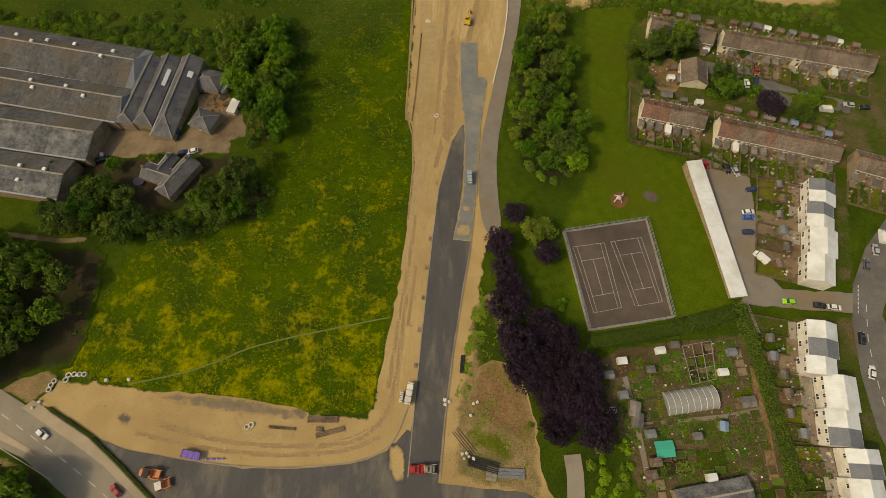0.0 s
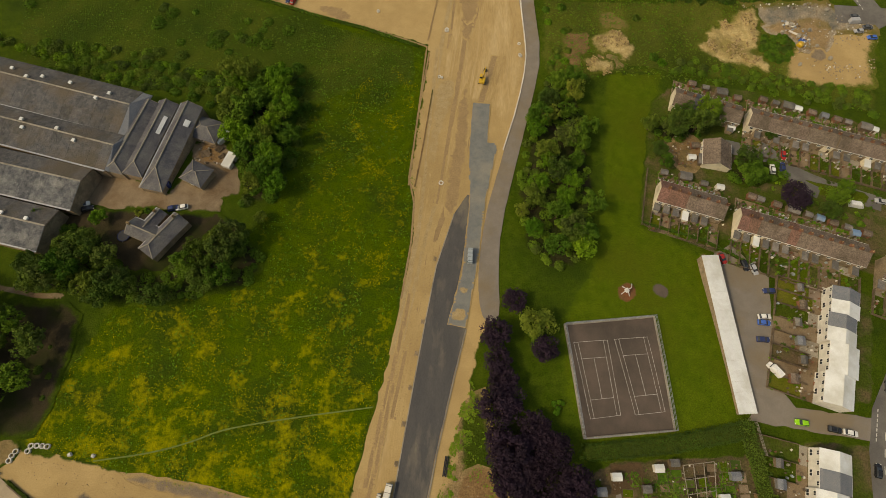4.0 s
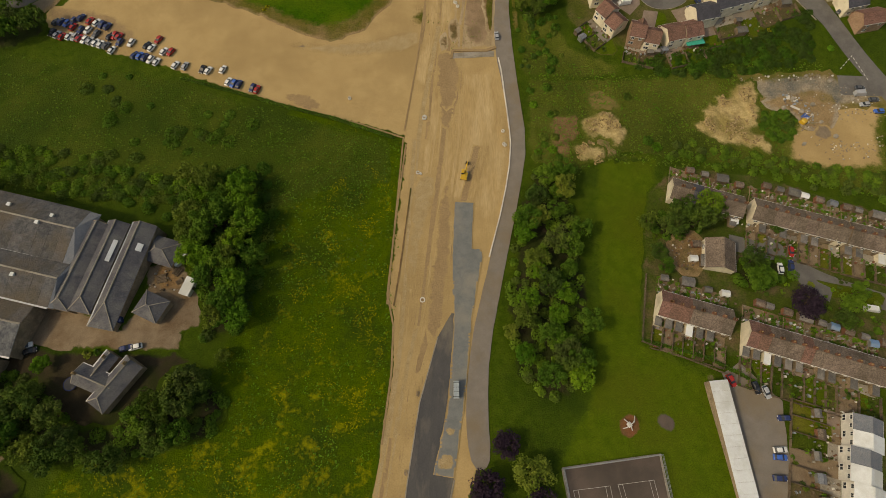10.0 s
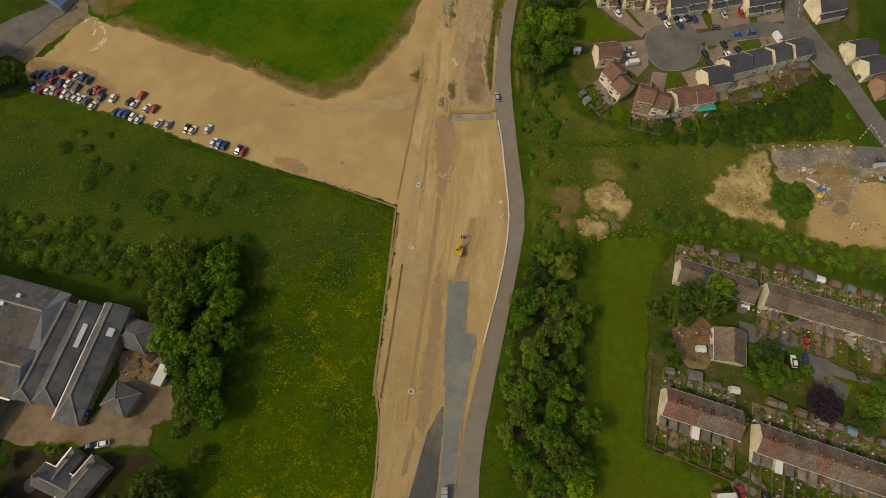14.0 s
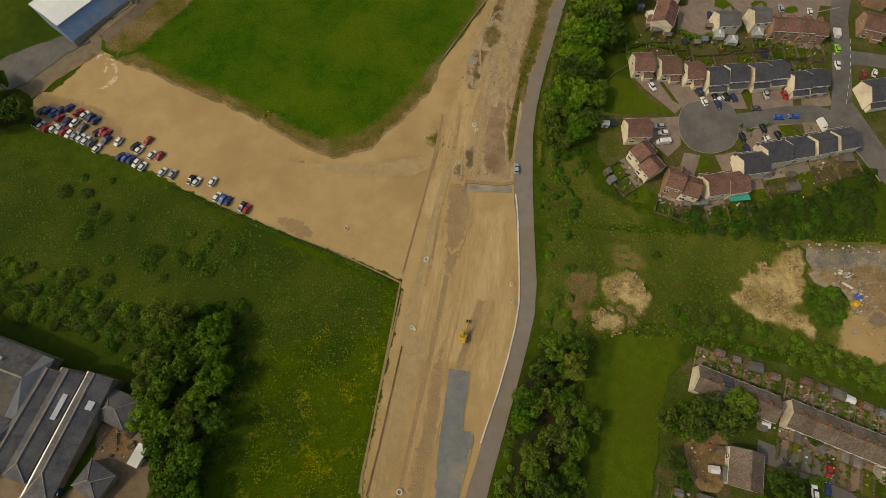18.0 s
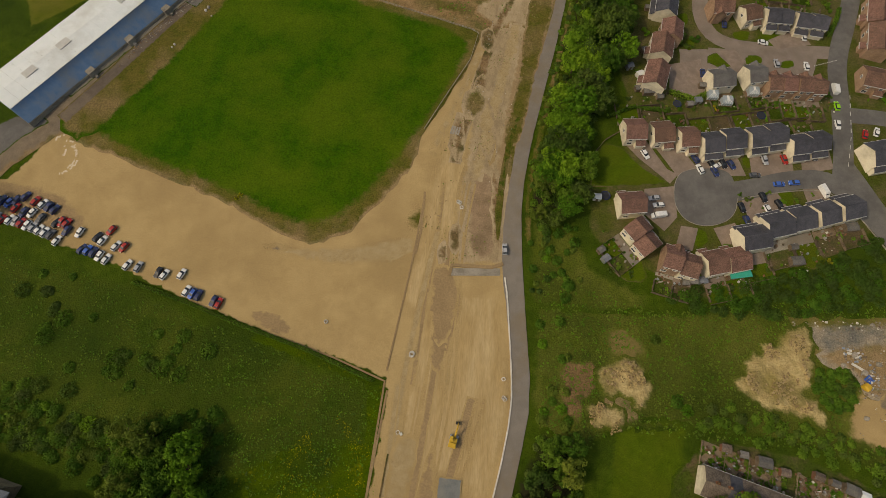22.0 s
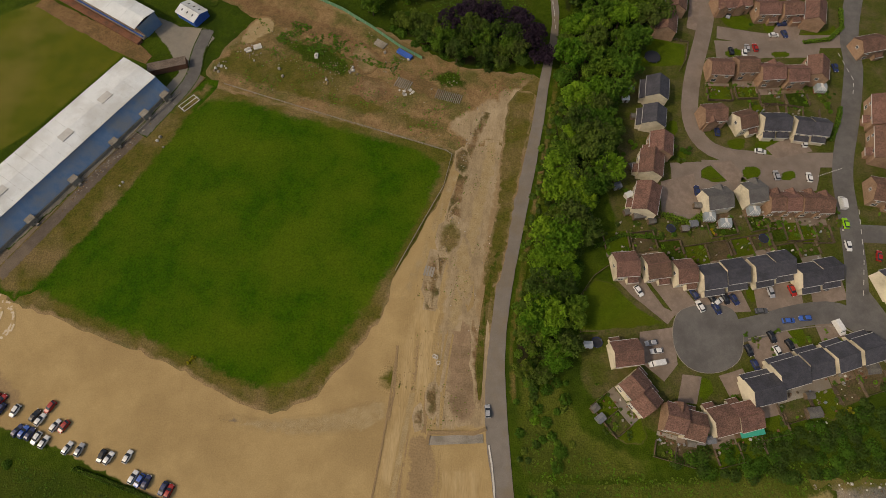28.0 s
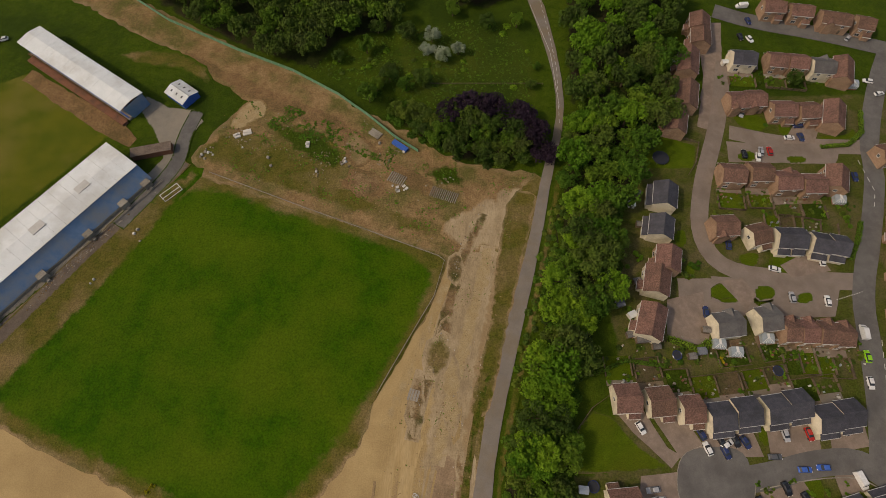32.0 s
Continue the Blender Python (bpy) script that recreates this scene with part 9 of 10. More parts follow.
stack("slab_stack", (143.4, 209.6), 24, 2, 1.8, 0.6, 0.4, WHITEWASH, "white broken boards on the cleared plot", "boards", 0.5, 1)
stack("slab_stack", (143.0, 205.6), -28, 1, 4.2, 0.7, 0.5, WHITEWASH, "long white board on the scrap heap", "board", 0.1, 1)
stack("slab_stack", (146.0, 201.8), 40, 3, 2.4, 0.6, 0.4, CARS["blue"], "blue sheeting on the scrap heap", "sheeting", 0.2, 1)
for p in ((-1.4, 88.6), (-3.6, 66.2), (-4.6, 55.8), (-5.6, 45.2), (-6.6, 34.6), (-7.6, 23.4)):
    stack("kerbstone_stack", (p[0] - 0.9, p[1]), 84, 3, 1.5, 0.26, 0.3, STONE, "small pile of buff kerbstones beside the road", "kerbstones", 0.12, 1)
stack("slab_stack", (0.5, 277.3), 80, 4, 3.6, 0.7, 0.2, CONCRETE, "grey steel mesh sheets lying on soil", "mesh sheets", 0.2, 1)


def bag(p, s, mat, label="white bulk bag of building material", dz=0.15):
    bm = bmesh.new()
    box(bm, -s / 2, -s / 2, -0.1, s / 2, s / 2, s * 0.85, bevel=s * 0.18)
    for v in bm.verts:
        v.co += Vector((rng.uniform(-1, 1), rng.uniform(-1, 1), rng.uniform(-1, 1))) * s * 0.08
    thing("bulk_bag", label, "bulk bag", at(p, rng.uniform(0, 90), dz), group="bulk bags", bm=bm, mat=mat)


for p in [(5.7, -2.1), (7.0, -1.9), (7.7, -2.8), (9.0, -3.4), (6.3, -3.4), (-103.5, 18.9), (-112.7, 20.4), (0.6, 13.1), (0.7, 11.8), (1.9, 12.5), (-96.6, 19.1), (-72.7, -2.7), (-123.9, 10.7), (-122.3, 12.4)] + [(9.3, 12.0), (8.4, 8.7), (10.5, 12.5), (-5.8, 168.7)]:
    bag(p, rng.uniform(0.7, 1.1), WHITEWASH)
for p in [(-82.5, 370.0), (-79.9, 370.8), (-78.3, 371.5), (-78.6, 364.3), (-53.7, 368.4), (-37.7, 362.6), (-38.4, 360.7), (-47.5, 356.3), (-92.7, 362.0), (-93.5, 359.2), (-67.5, 360.7), (-17.4, 353.2), (-15.6, 351.4), (-12.8, 351.7), (-15.2, 369.1), (-25.4, 372.1), (-65.4, 357.0)] + [(-107.4, 323.0), (-106.7, 324.7), (-104.3, 320.4), (-115.6, 302.8), (-114.9, 304.3)]:
    bag(p, rng.uniform(0.5, 1.1), CONCRETE if rng.random() < 0.5 else WHITEWASH, "pale lump of broken rubble on bare soil")
for p in [(144.6, 203.9), (142.0, 209.6), (138.1, 205.7), (149.5, 207.1), (158.0, 217.9), (149.1, 220.3), (165.9, 210.2), (155.7, 192.7), (151.6, 199.3), (143.1, 189.2)]:
    bag(p, rng.uniform(1.0, 1.6), CONCRETE, "block of broken concrete on the cleared plot")
bag((144.5, 199.2), 2.2, YELLOW, "yellow skip bag on the cleared plot")

# kerbs and low rails
kerb("kerb", [(-10.1, -8.4), (-8.4, 14.4), (-6.2, 39.1), (-3.5, 68.0), (-1.6, 86.1), (3.2, 107.0)], 0.35, 0.36, CONCRETE, "pale concrete kerb of the new road", "kerb")
kerb("kerb", [(-0.8, -9.2), (0.7, 7.9), (3.2, 27.3), (6.7, 48.6), (9.7, 64.8)], 0.35, 0.36, CONCRETE, "pale concrete kerb of the new road", "kerb")
kerb("kerb", [(-75.1, -3.7), (-58.2, -5.8), (-43.4, -5.9), (-30.3, -5.0), (-22.1, -3.5), (-15.6, -0.1), (-13.3, 3.9), (-10.6, 11.1)], 0.35, 0.36, CONCRETE, "pale concrete kerb round the junction", "kerb", 1)
kerb("kerb", [(20.0, 136.2), (25.3, 158.5), (28.3, 179.6), (27.5, 192.7), (24.3, 218.3)], 0.45, 0.5, WHITEWASH, "pale kerb edging between path and works", "kerb", 1)
kerb("kerb", [(23.2, 223.1), (24.3, 217.7), (25.5, 209.9)], 0.45, 0.5, WHITEWASH, "pale kerb edging between path and works", "kerb")
kerb("kerb", [(91.1, 272.0), (89.6, 271.6), (82.7, 268.1), (81.5, 256.8), (86.5, 249.9), (95.5, 249.2), (103.7, 253.9), (105.3, 262.7)], 0.16, 0.3, CONCRETE, "pale kerb round the turning head", "kerb", 2)
kerb("kerb", [(106.4, 261.3), (124.7, 266.4), (138.1, 267.9), (146.5, 261.3), (157.0, 247.0)], 0.3, 0.34, CONCRETE, "pale kerb along the estate street", "kerb", 2)
kerb("site_wall", [(-118.5, 9.7), (-104.6, 2.2), (-93.5, -6.2), (-80.7, -16.6)], 0.35, 0.8, STAND_PATH, "low dark wall along the main road", "wall")
kerb("silt_trench", [(-9.1, 162.5), (-10.0, 147.4), (-11.0, 129.6), (-12.0, 116.9)], 0.5, 0.35, SOIL, "thin earth bund along the stripped strip", "bund")
kerb("spoil_bund", [(-12.1, 181.4), (-13.8, 150.4), (-14.5, 121.1), (-11.6, 110.1), (-11.0, 94.6), (-12.2, 73.4)], 0.6, 0.3, DARK_SOIL, "low earth bund at the meadow edge", "bund")
kerb("spoil_bund", [(-14.3, 117.4), (-14.1, 139.2), (-13.6, 167.6), (-13.3, 184.2), (-31.2, 189.9), (-49.6, 194.4)], 0.6, 0.3, DARK_SOIL, "low earth bund at the field edge", "bund")
kerb("spoil_bund", [(-8.7, 228.2), (-7.7, 236.6), (-8.0, 251.5)], 0.8, 0.25, DARK_SOIL, "low earth bund across the works", "bund")
kerb("spoil_bund", [(3.9, 221.9), (4.5, 225.6), (18.4, 226.2), (22.2, 227.9)], 1.2, 0.6, DARK_SOIL, "earth bund beside the cross trench", "bund")
kerb("spoil_bund", [(-7.9, 250.0), (-9.0, 232.0), (-10.2, 218.0), (-11.6, 204.0), (-13.2, 187.5)], 0.6, 0.3, DARK_SOIL, "low earth bund between car park and haul road", "bund")
kerb("concrete_slab", [(3.8, 223.1), (21.4, 224.9)], 2.6, 0.3, CONCRETE, "pale concrete crossing slab", "slab")


def rail_fence(pts, h, gap, post_mat, rail_mat, label, name="rail_fence", rails=(0.5, 0.95), mesh=None):
    ob = thing(name, label, "fence")
    for p in dense(pts, gap):
        b = on(p)
        part("post", boxes((b.x - 0.07, b.y - 0.07, b.z - 0.4, b.x + 0.07, b.y + 0.07, b.z + h)), post_mat, ob)
    for f in rails:
        part("rail", rail_bm(pts, 0.1, h * f - 0.06, h * f + 0.04), rail_mat, ob)
    if mesh:
        part("mesh_panel", rail_bm(pts, 0.05, 0.05, h * 0.9), mesh, ob)
    return ob


rail_fence([(-88.0, 351.5), (-48.9, 340.3), (3.2, 326.0), (5.4, 324.4), (3.2, 310.8), (-3.8, 294.3), (-11.1, 276.7)], 1.1, 5.0, CONCRETE, CONCRETE, "low pale rail round the training pitch")
rail_fence([(-150.0, 440.0), (-130.0, 428.3), (-94.8, 414.3), (-67.6, 405.0), (-46.0, 394.3), (-32.6, 385.4), (-19.5, 375.4), (-9.7, 369.7)], 2.0, 4.0, STEEL, PLASTIC_GREEN, "long green mesh fence along the woodland", "mesh_fence", (0.96,), PLASTIC_GREEN)
rail_fence([(-104.5, 346.3), (-116.6, 325.9), (-129.4, 306.1), (-140.4, 286.4)], 1.2, 4.0, CONCRETE, CONCRETE, "pale rail along the lane behind the stand")
rail_fence([(-9.3, 404.5), (38.1, 409.7)], 1.0, 6.0, TIMBER, TIMBER, "weathered rails in the rough woodland clearing")
rail_fence([(74.4, 132.1), (69.8, 108.0), (97.1, 97.7)], 1.6, 3.0, TIMBER, TIMBER, "brown timber fence round the end garden", rails=(0.3, 0.6, 0.95))
rail_fence([(98.6, 42.9), (100.3, 33.7)], 1.6, 3.0, CONCRETE, CONCRETE, "pale fence beside the allotment lane", rails=(0.3, 0.6, 0.95))
rail_fence([(52.1, 272.5), (56.6, 279.3), (62.0, 283.6)], 1.4, 3.0, TIMBER, TIMBER, "timber fence round the corner lawn", rails=(0.3, 0.6, 0.95))
rail_fence([(84.0, 389.5), (100.4, 385.8), (98.3, 376.1), (95.2, 370.5)], 1.4, 3.0, TIMBER, TIMBER, "timber fence round the trampoline lawn", rails=(0.3, 0.6, 0.95))
drape("corner_lawn", [(52.1, 272.5), (57.1, 278.8), (63.0, 277.1), (71.3, 269.1), (80.5, 264.4), (69.2, 262.1), (51.7, 259.7)], LAWN, 0.16, 0.2, label="triangular mown lawn at the cul-de-sac", category="lawn")
drape("corner_lawn", [(74.8, 387.1), (83.9, 388.7), (99.6, 384.9), (97.6, 373.4), (78.4, 371.3)], LAWN, 0.16, 0.2, label="square mown lawn with a trampoline", category="lawn")
LAWNS_A = [[(54.5, 237.1), (64.3, 245.4), (70.5, 234.7), (73.5, 227.0), (63.7, 225.9)],
    [(90.5, 249.3), (95.4, 245.6), (91.4, 240.0), (88.4, 242.8)],
    [(107.2, 279.0), (113.5, 279.7), (114.0, 273.9), (107.8, 273.2)],
    [(118.6, 266.4), (123.8, 268.1), (126.4, 261.7), (121.1, 258.5)],
    [(124.1, 242.5), (131.3, 247.4), (136.7, 239.8), (128.8, 236.9)],
    [(97.7, 322.0), (103.0, 325.7), (111.8, 326.7), (109.7, 318.1), (99.9, 316.1)],
    [(112.6, 325.3), (120.5, 326.5), (119.1, 320.2), (112.6, 318.5)]]
LAWNS_B = [[(120.6, 339.6), (128.7, 340.4), (130.3, 332.9), (119.4, 331.8)],
    [(108.5, 338.3), (117.8, 340.4), (115.8, 333.5), (110.3, 333.6)],
    [(87.1, 345.1), (92.3, 346.8), (91.7, 339.8), (87.5, 338.3)],
    [(95.2, 344.8), (102.7, 339.9), (103.2, 335.5), (97.6, 339.3)],
    [(114.7, 403.0), (129.6, 403.1), (129.3, 394.5), (118.2, 394.7)],
    [(133.7, 400.7), (139.4, 401.3), (137.9, 392.6), (133.2, 393.5)],
    [(147.2, 395.1), (160.8, 396.5), (164.4, 402.6), (164.7, 394.2), (150.5, 389.3)]]
LAWNS_C = [[(98.2, 325.7), (109.8, 328.0), (109.2, 322.1), (98.1, 319.1)],
    [(89.4, 332.0), (93.8, 334.9), (94.2, 328.1), (90.2, 325.6)],
    [(121.6, 341.3), (130.9, 341.5), (128.6, 332.3), (120.6, 332.8)],
    [(104.9, 107.5), (112.7, 104.9), (109.4, 95.4), (103.8, 98.9)],
    [(80.7, 109.4), (87.0, 107.7), (85.0, 101.9), (79.0, 104.5)],
    [(119.6, 99.5), (127.8, 96.2), (124.7, 88.9), (117.3, 91.2)],
    [(129.0, 133.3), (149.0, 129.8), (156.7, 127.9), (153.2, 122.7), (127.8, 128.1)]]
for pts in LAWNS_A + LAWNS_B + LAWNS_C:
    drape("garden_lawn", pts, LAWN, 0.145, 0.2, 1, label="small mown garden lawn", category="lawn")
tr = thing("trampoline", "round black trampoline on the corner lawn", "trampoline", at((84.8, 376.8), 0, 0.16))
bm = bmesh.new()
tube(bm, (0, 0, 0.8), (0, 0, 0.86), 3.2, None, 24)
part("mat", bm, TRAMP, tr)
for i in range(6):
    a = i * 1.047
    part("leg", boxes((math.cos(a) * 3 - 0.05, math.sin(a) * 3 - 0.05, 0, math.cos(a) * 3 + 0.05, math.sin(a) * 3 + 0.05, 0.85)), STEEL, tr)
for p, r in (((-107.1, 87.1), 2.0), ((57.0, 256.8), 1.7), ((84.5, 298.9), 1.5), ((116.5, 297.2), 1.6)):
    t2 = thing("trampoline", "round garden trampoline with a blue-black rim", "trampoline", at(p, 0, 0.1))
    bm = bmesh.new()
    tube(bm, (0, 0, 0.7), (0, 0, 0.76), r, None, 20)
    part("mat", bm, TRAMP, t2)
    bm = bmesh.new()
    for i in range(20):
        a, c = 0.31416 * i, 0.31416 * (i + 1)
        tube(bm, (math.cos(a) * r, math.sin(a) * r, 0.76), (math.cos(c) * r, math.sin(c) * r, 0.76), 0.12, None, 5)
    part("rim", bm, CARS["navy"], t2)
    for i in range(4):
        a = i * 1.5708
        part("leg", boxes((math.cos(a) * r * 0.95 - 0.05, math.sin(a) * r * 0.95 - 0.05, -0.1, math.cos(a) * r * 0.95 + 0.05, math.sin(a) * r * 0.95 + 0.05, 0.7)), STEEL, t2)
awn = thing("teal_canopy", "bright teal sheet roof over a back yard", "canopy", at((103.8, 233.0), heading((101.5, 232.1), (109.1, 233.9))))
part("sheet", boxes((-3.9, -1.9, 2.3, 3.9, 1.9, 2.42), bevel=0.04), TEAL, awn)
for x in (-3.6, 3.6):
    for y in (-1.7, 1.7):
        part("post", boxes((x - 0.06, y - 0.06, -0.5, x + 0.06, y + 0.06, 2.3)), TIMBER, awn)

# tennis courts
cc = [Vector(p) for p in [(41.4, 68.9), (70.7, 73.8), (74.1, 38.8), (46.7, 34.5)]]
court_yaw = heading(cc[3], cc[2])
drape("tennis_court", [tuple(p) for p in cc], COURT, 0.14, 0.0, label="worn brown asphalt of two tennis courts", category="tennis court")
fence_ob = rail_fence([tuple(p) for p in cc + cc[:1]], 2.8, 3.2, STEEL, STEEL, "tall wire mesh fence round the tennis courts", "court_fence", (0.35, 0.7, 0.98))
part("kerb", rail_bm([tuple(p) for p in cc + cc[:1]], 0.7, -0.2, 0.25), CONCRETE, fence_ob, "pale concrete edging")


def court_lines(corners):
    """Tape-width lines of one court, from its four outer corners."""
    a, b2, c, d = [Vector(p) for p in corners]      # far left, far right, near right, near left
    mk = thing("court_marking", "white painted lines of a tennis court", "court marking", kind="structure")

    def line(u0, v0, u1, v1):
        p, q = (a.lerp(b2, u).lerp(d.lerp(c, u), v) for u, v in ((u0, v0), (u1, v1)))
        part("line", rail_bm([tuple(p), tuple(q)], 0.085, 0.10, 0.165), WHITE_LINE, mk)

    s = 1.37 / 10.97
    k = 5.49 / 23.77
    for u in (0, s, 1 - s, 1):
        line(u, 0, u, 1)
    for v in (0, 1):
        line(0, v, 1, v)
    for v in (k, 1 - k):
        line(s, v, 1 - s, v)
    line(0.5, k, 0.5, 1 - k)


court_lines([(44.2, 63.2), (55.0, 64.8), (58.0, 42.0), (48.8, 40.2)])
court_lines([(57.3, 65.2), (68.0, 66.8), (71.6, 44.0), (62.5, 42.4)])
# play corner
drape("play_surface", [(59.2, 83.4), (62.9, 86.1), (66.6, 84.0), (65.6, 79.6), (61.8, 77.4), (59.1, 79.5)], RED_PAD, 0.14, 0.3, 2, label="round worn red play surface", category="play surface")
drape("play_surface", [(71.2, 85.0), (73.8, 86.4), (77.3, 83.8), (76.3, 80.3), (73.2, 79.8), (70.8, 82.3)], COURT, 0.14, 0.3, 2, label="dark rubber surface beside the swings", category="play surface")
sw = thing("climbing_frame", "white steel climbing frame on red surfacing", "climbing frame", at((62.2, 81.9), 35, 0.12))
for a, c in (((-2, 0, 0), (-1.5, 0, 2.2)), ((2, 0, 0), (1.5, 0, 2.2)), ((-1.5, 0, 2.2), (1.5, 0, 2.2)), ((0, -2, 0), (0, 0, 2.2)), ((0, 2, 0), (0, 0, 2.2)), ((1.5, 0, 2.2), (3.2, 1.0, 0.3))):
    bm = bmesh.new()
    tube(bm, a, c, 0.14, None, 6)
    part("pole", bm, UPVC, sw)
part("platform", boxes((-0.7, -0.7, 1.1, 0.7, 0.7, 1.25)), UPVC, sw)

# ---- allotments ----
ax = heading((53.4, 4.7), (82.6, 7.1))
pt = [Vector(p) for p in [(67.5, 11.9), (82.9, 14.1)]]
tun = thing("polytunnel", "milky polythene growing tunnel with pale hoops", "polytunnel", at((pt[0] + pt[1]) / 2, heading(*pt)))
tl_ = (pt[1] - pt[0]).length
arc = [(math.cos(math.pi * i / 12) * 3.5, math.sin(math.pi * i / 12) * 2.6) for i in range(13)]
bm = bmesh.new()
for a, c in zip(arc, arc[1:]):
    bm.faces.new([bm.verts.new(v) for v in ((-tl_ / 2, *a), (tl_ / 2, *a), (tl_ / 2, *c), (-tl_ / 2, *c))])
part("cover", bm, FILM, tun, smooth=False)
for j in range(9):
    x = -tl_ / 2 + tl_ * j / 8
    bm = bmesh.new()
    for a, c in zip(arc, arc[1:]):
        tube(bm, (x, a[0] * 1.01, a[1] * 1.01), (x, c[0] * 1.01, c[1] * 1.01), 0.07, None, 5)
    part("hoop", bm, UPVC, tun)
for sg in (-1, 1):
    bm = bmesh.new()
    bm.faces.new([bm.verts.new((sg * tl_ / 2, *a)) for a in arc])
    bmesh.ops.solidify(bm, geom=bm.faces[:], thickness=0.05)
    part("end_panel", bm, FILM, tun)
for pts, mat_, what in (
        ([(47.6, 23.9), (52.0, 23.9), (51.6, 15.6), (48.1, 15.3)], SCRUB, "weedy green"), ([(56.4, 13.7), (61.9, 13.8), (61.9, 7.7), (56.3, 7.4)], LAWN, "grassy green"), ([(63.5, 13.3), (67.0, 13.8), (66.5, 8.5), (63.1, 8.1)], DRY, "dry olive"),
        ([(65.9, 24.0), (74.6, 24.0), (74.8, 18.2), (65.5, 15.4)], GARDEN, "planted green"), ([(75.2, 28.3), (83.5, 30.0), (83.5, 18.7), (76.4, 17.4)], SHADE_EARTH, "dark dug"), ([(83.8, 22.4), (89.0, 22.4), (88.5, 18.3), (83.8, 17.8)], DRY, "dry olive"),
        ([(84.2, 32.0), (95.8, 32.5), (95.6, 19.1), (89.4, 15.8), (84.6, 23.1)], ALLOTMENT, "freshly dug"), ([(62.5, 6.2), (70.0, 6.2), (69.5, 0.1), (61.9, -0.2)], BED, "tilled brown"), ([(54.2, 28.1), (64.0, 29.4), (64.4, 22.3), (54.1, 19.7)], BED, "tilled brown"),
        ([(86.0, 7.1), (93.7, 7.9), (94.0, 1.8), (85.7, 1.4)], BED, "tilled brown"), ([(71.0, 6.5), (84.0, 7.0), (84.0, 1.0), (71.0, 0.4)], GARDEN, "planted green"), ([(60.0, -1.0), (72.0, -0.4), (72.6, -7.6), (61.2, -8.6)], SHADE_EARTH, "dark dug"), ([(74.0, -0.6), (84.0, 0.0), (83.6, -8.0), (74.6, -8.6)], SCRUB, "weedy green")):
    drape("allotment_plot", pts, mat_, 0.145, 0.25, label=what + " allotment plot", category="allotment plot")
O = Vector((56.8, 24.7))
U, V = (Vector((90.9, 31.9)) - O).normalized(), (Vector((61.2, -10.6)) - O).normalized()
for i in range(10):
    for j in range(15):
        c = O + U * (1.5 + i * 3.75 + rng.uniform(-0.4, 0.4)) + V * (1.5 + j * 3.1 + rng.uniform(-0.3, 0.3))
        if rng.random() < 0.2 or (c - (pt[0] + pt[1]) / 2).length < 9.0:
            continue
        w, d = rng.uniform(1.2, 1.75), rng.uniform(0.9, 1.4)
        ob = thing("raised_bed", "small timber-edged allotment bed", "vegetable bed", at(c, ax + rng.uniform(-4, 4), 0.1), group="allotment beds")
        k = rng.random()
        part("soil", boxes((-w + 0.05, -d + 0.05, -0.2, w - 0.05, d - 0.05, 0.2)), (BED, BED_GREEN, ALLOTMENT, YARD, LAWN, LEAF["dark"], LEAF["green"])[int(k * 7)], ob, ("tilled brown soil", "leafy green crop", "weedy dug soil", "dry straw mulch", "short grass", "dark leafy crop", "green leafy crop")[int(k * 7)])
        part("edging_board", boxes(*[(x0, y0, -0.2, x1, y1, 0.28) for x0, y0, x1, y1 in ((-w, -d, w, -d + 0.1), (-w, d - 0.1, w, d), (-w, -d, -w + 0.1, d), (w - 0.1, -d, w, d))]), TIMBER, ob)
for kind, p, yaw in (("metal", (51.0, 20.4), 5), ("white", (55.5, 24.7), 5), ("timber", (64.0, 22.1), 5), ("white", (67.9, 27.9), 5), ("big", (57.5, 10.4), 78), ("big", (57.9, 7.1), 78), ("metal", (61.3, 3.4), 5), ("blue", (83.3, 5.5), 80), ("big", (91.8, 12.5), 5),
                     ("rust", (61.8, -4.3), 5), ("timber", (75.0, 2.8), 5), ("white", (77.1, -8.4), 5), ("metal", (54.6, 14.5), 5), ("rust", (60.0, -7.7), 5), ("white", (50.3, 9.9), 0), ("timber", (72.6, 29.7), 5), ("metal", (90.0, 27.4), 5), ("white", (86.2, 21.3), 5)):
    shed(kind, p, yaw)
tp = thing("tarpaulin", "bright teal tarpaulin over an allotment frame", "tarpaulin", at((65.1, -0.8), ax))
bm = bmesh.new()
solid(bm, [(-2.3, 0.9), (0, 1.5), (2.3, 0.9), (2.3, 0.84), (0, 1.44), (-2.3, 0.84)], -2.8, 2.8)
part("sheet", bm, TEAL, tp)
for x in (-2.7, 2.7):
    for y in (-2.2, 2.2):
        part("post", boxes((x - 0.05, y - 0.05, -0.5, x + 0.05, y + 0.05, 0.88)), TIMBER, tp)
cage = thing("fruit_cage", "open timber fruit cage over dug beds", "fruit cage")
A, B, C, D = [Vector(p) for p in [(74.8, 29.2), (84.1, 30.9), (75.9, 17.5), (83.5, 19.2)]]
for f in (0, 0.33, 0.66, 1):
    part("rail", rail_bm([tuple(A.lerp(B, f)), tuple(C.lerp(D, f))], 0.16, 1.88, 1.98), CONCRETE, cage)
    part("rail", rail_bm([tuple(A.lerp(C, f)), tuple(B.lerp(D, f))], 0.16, 1.88, 1.98), CONCRETE, cage)
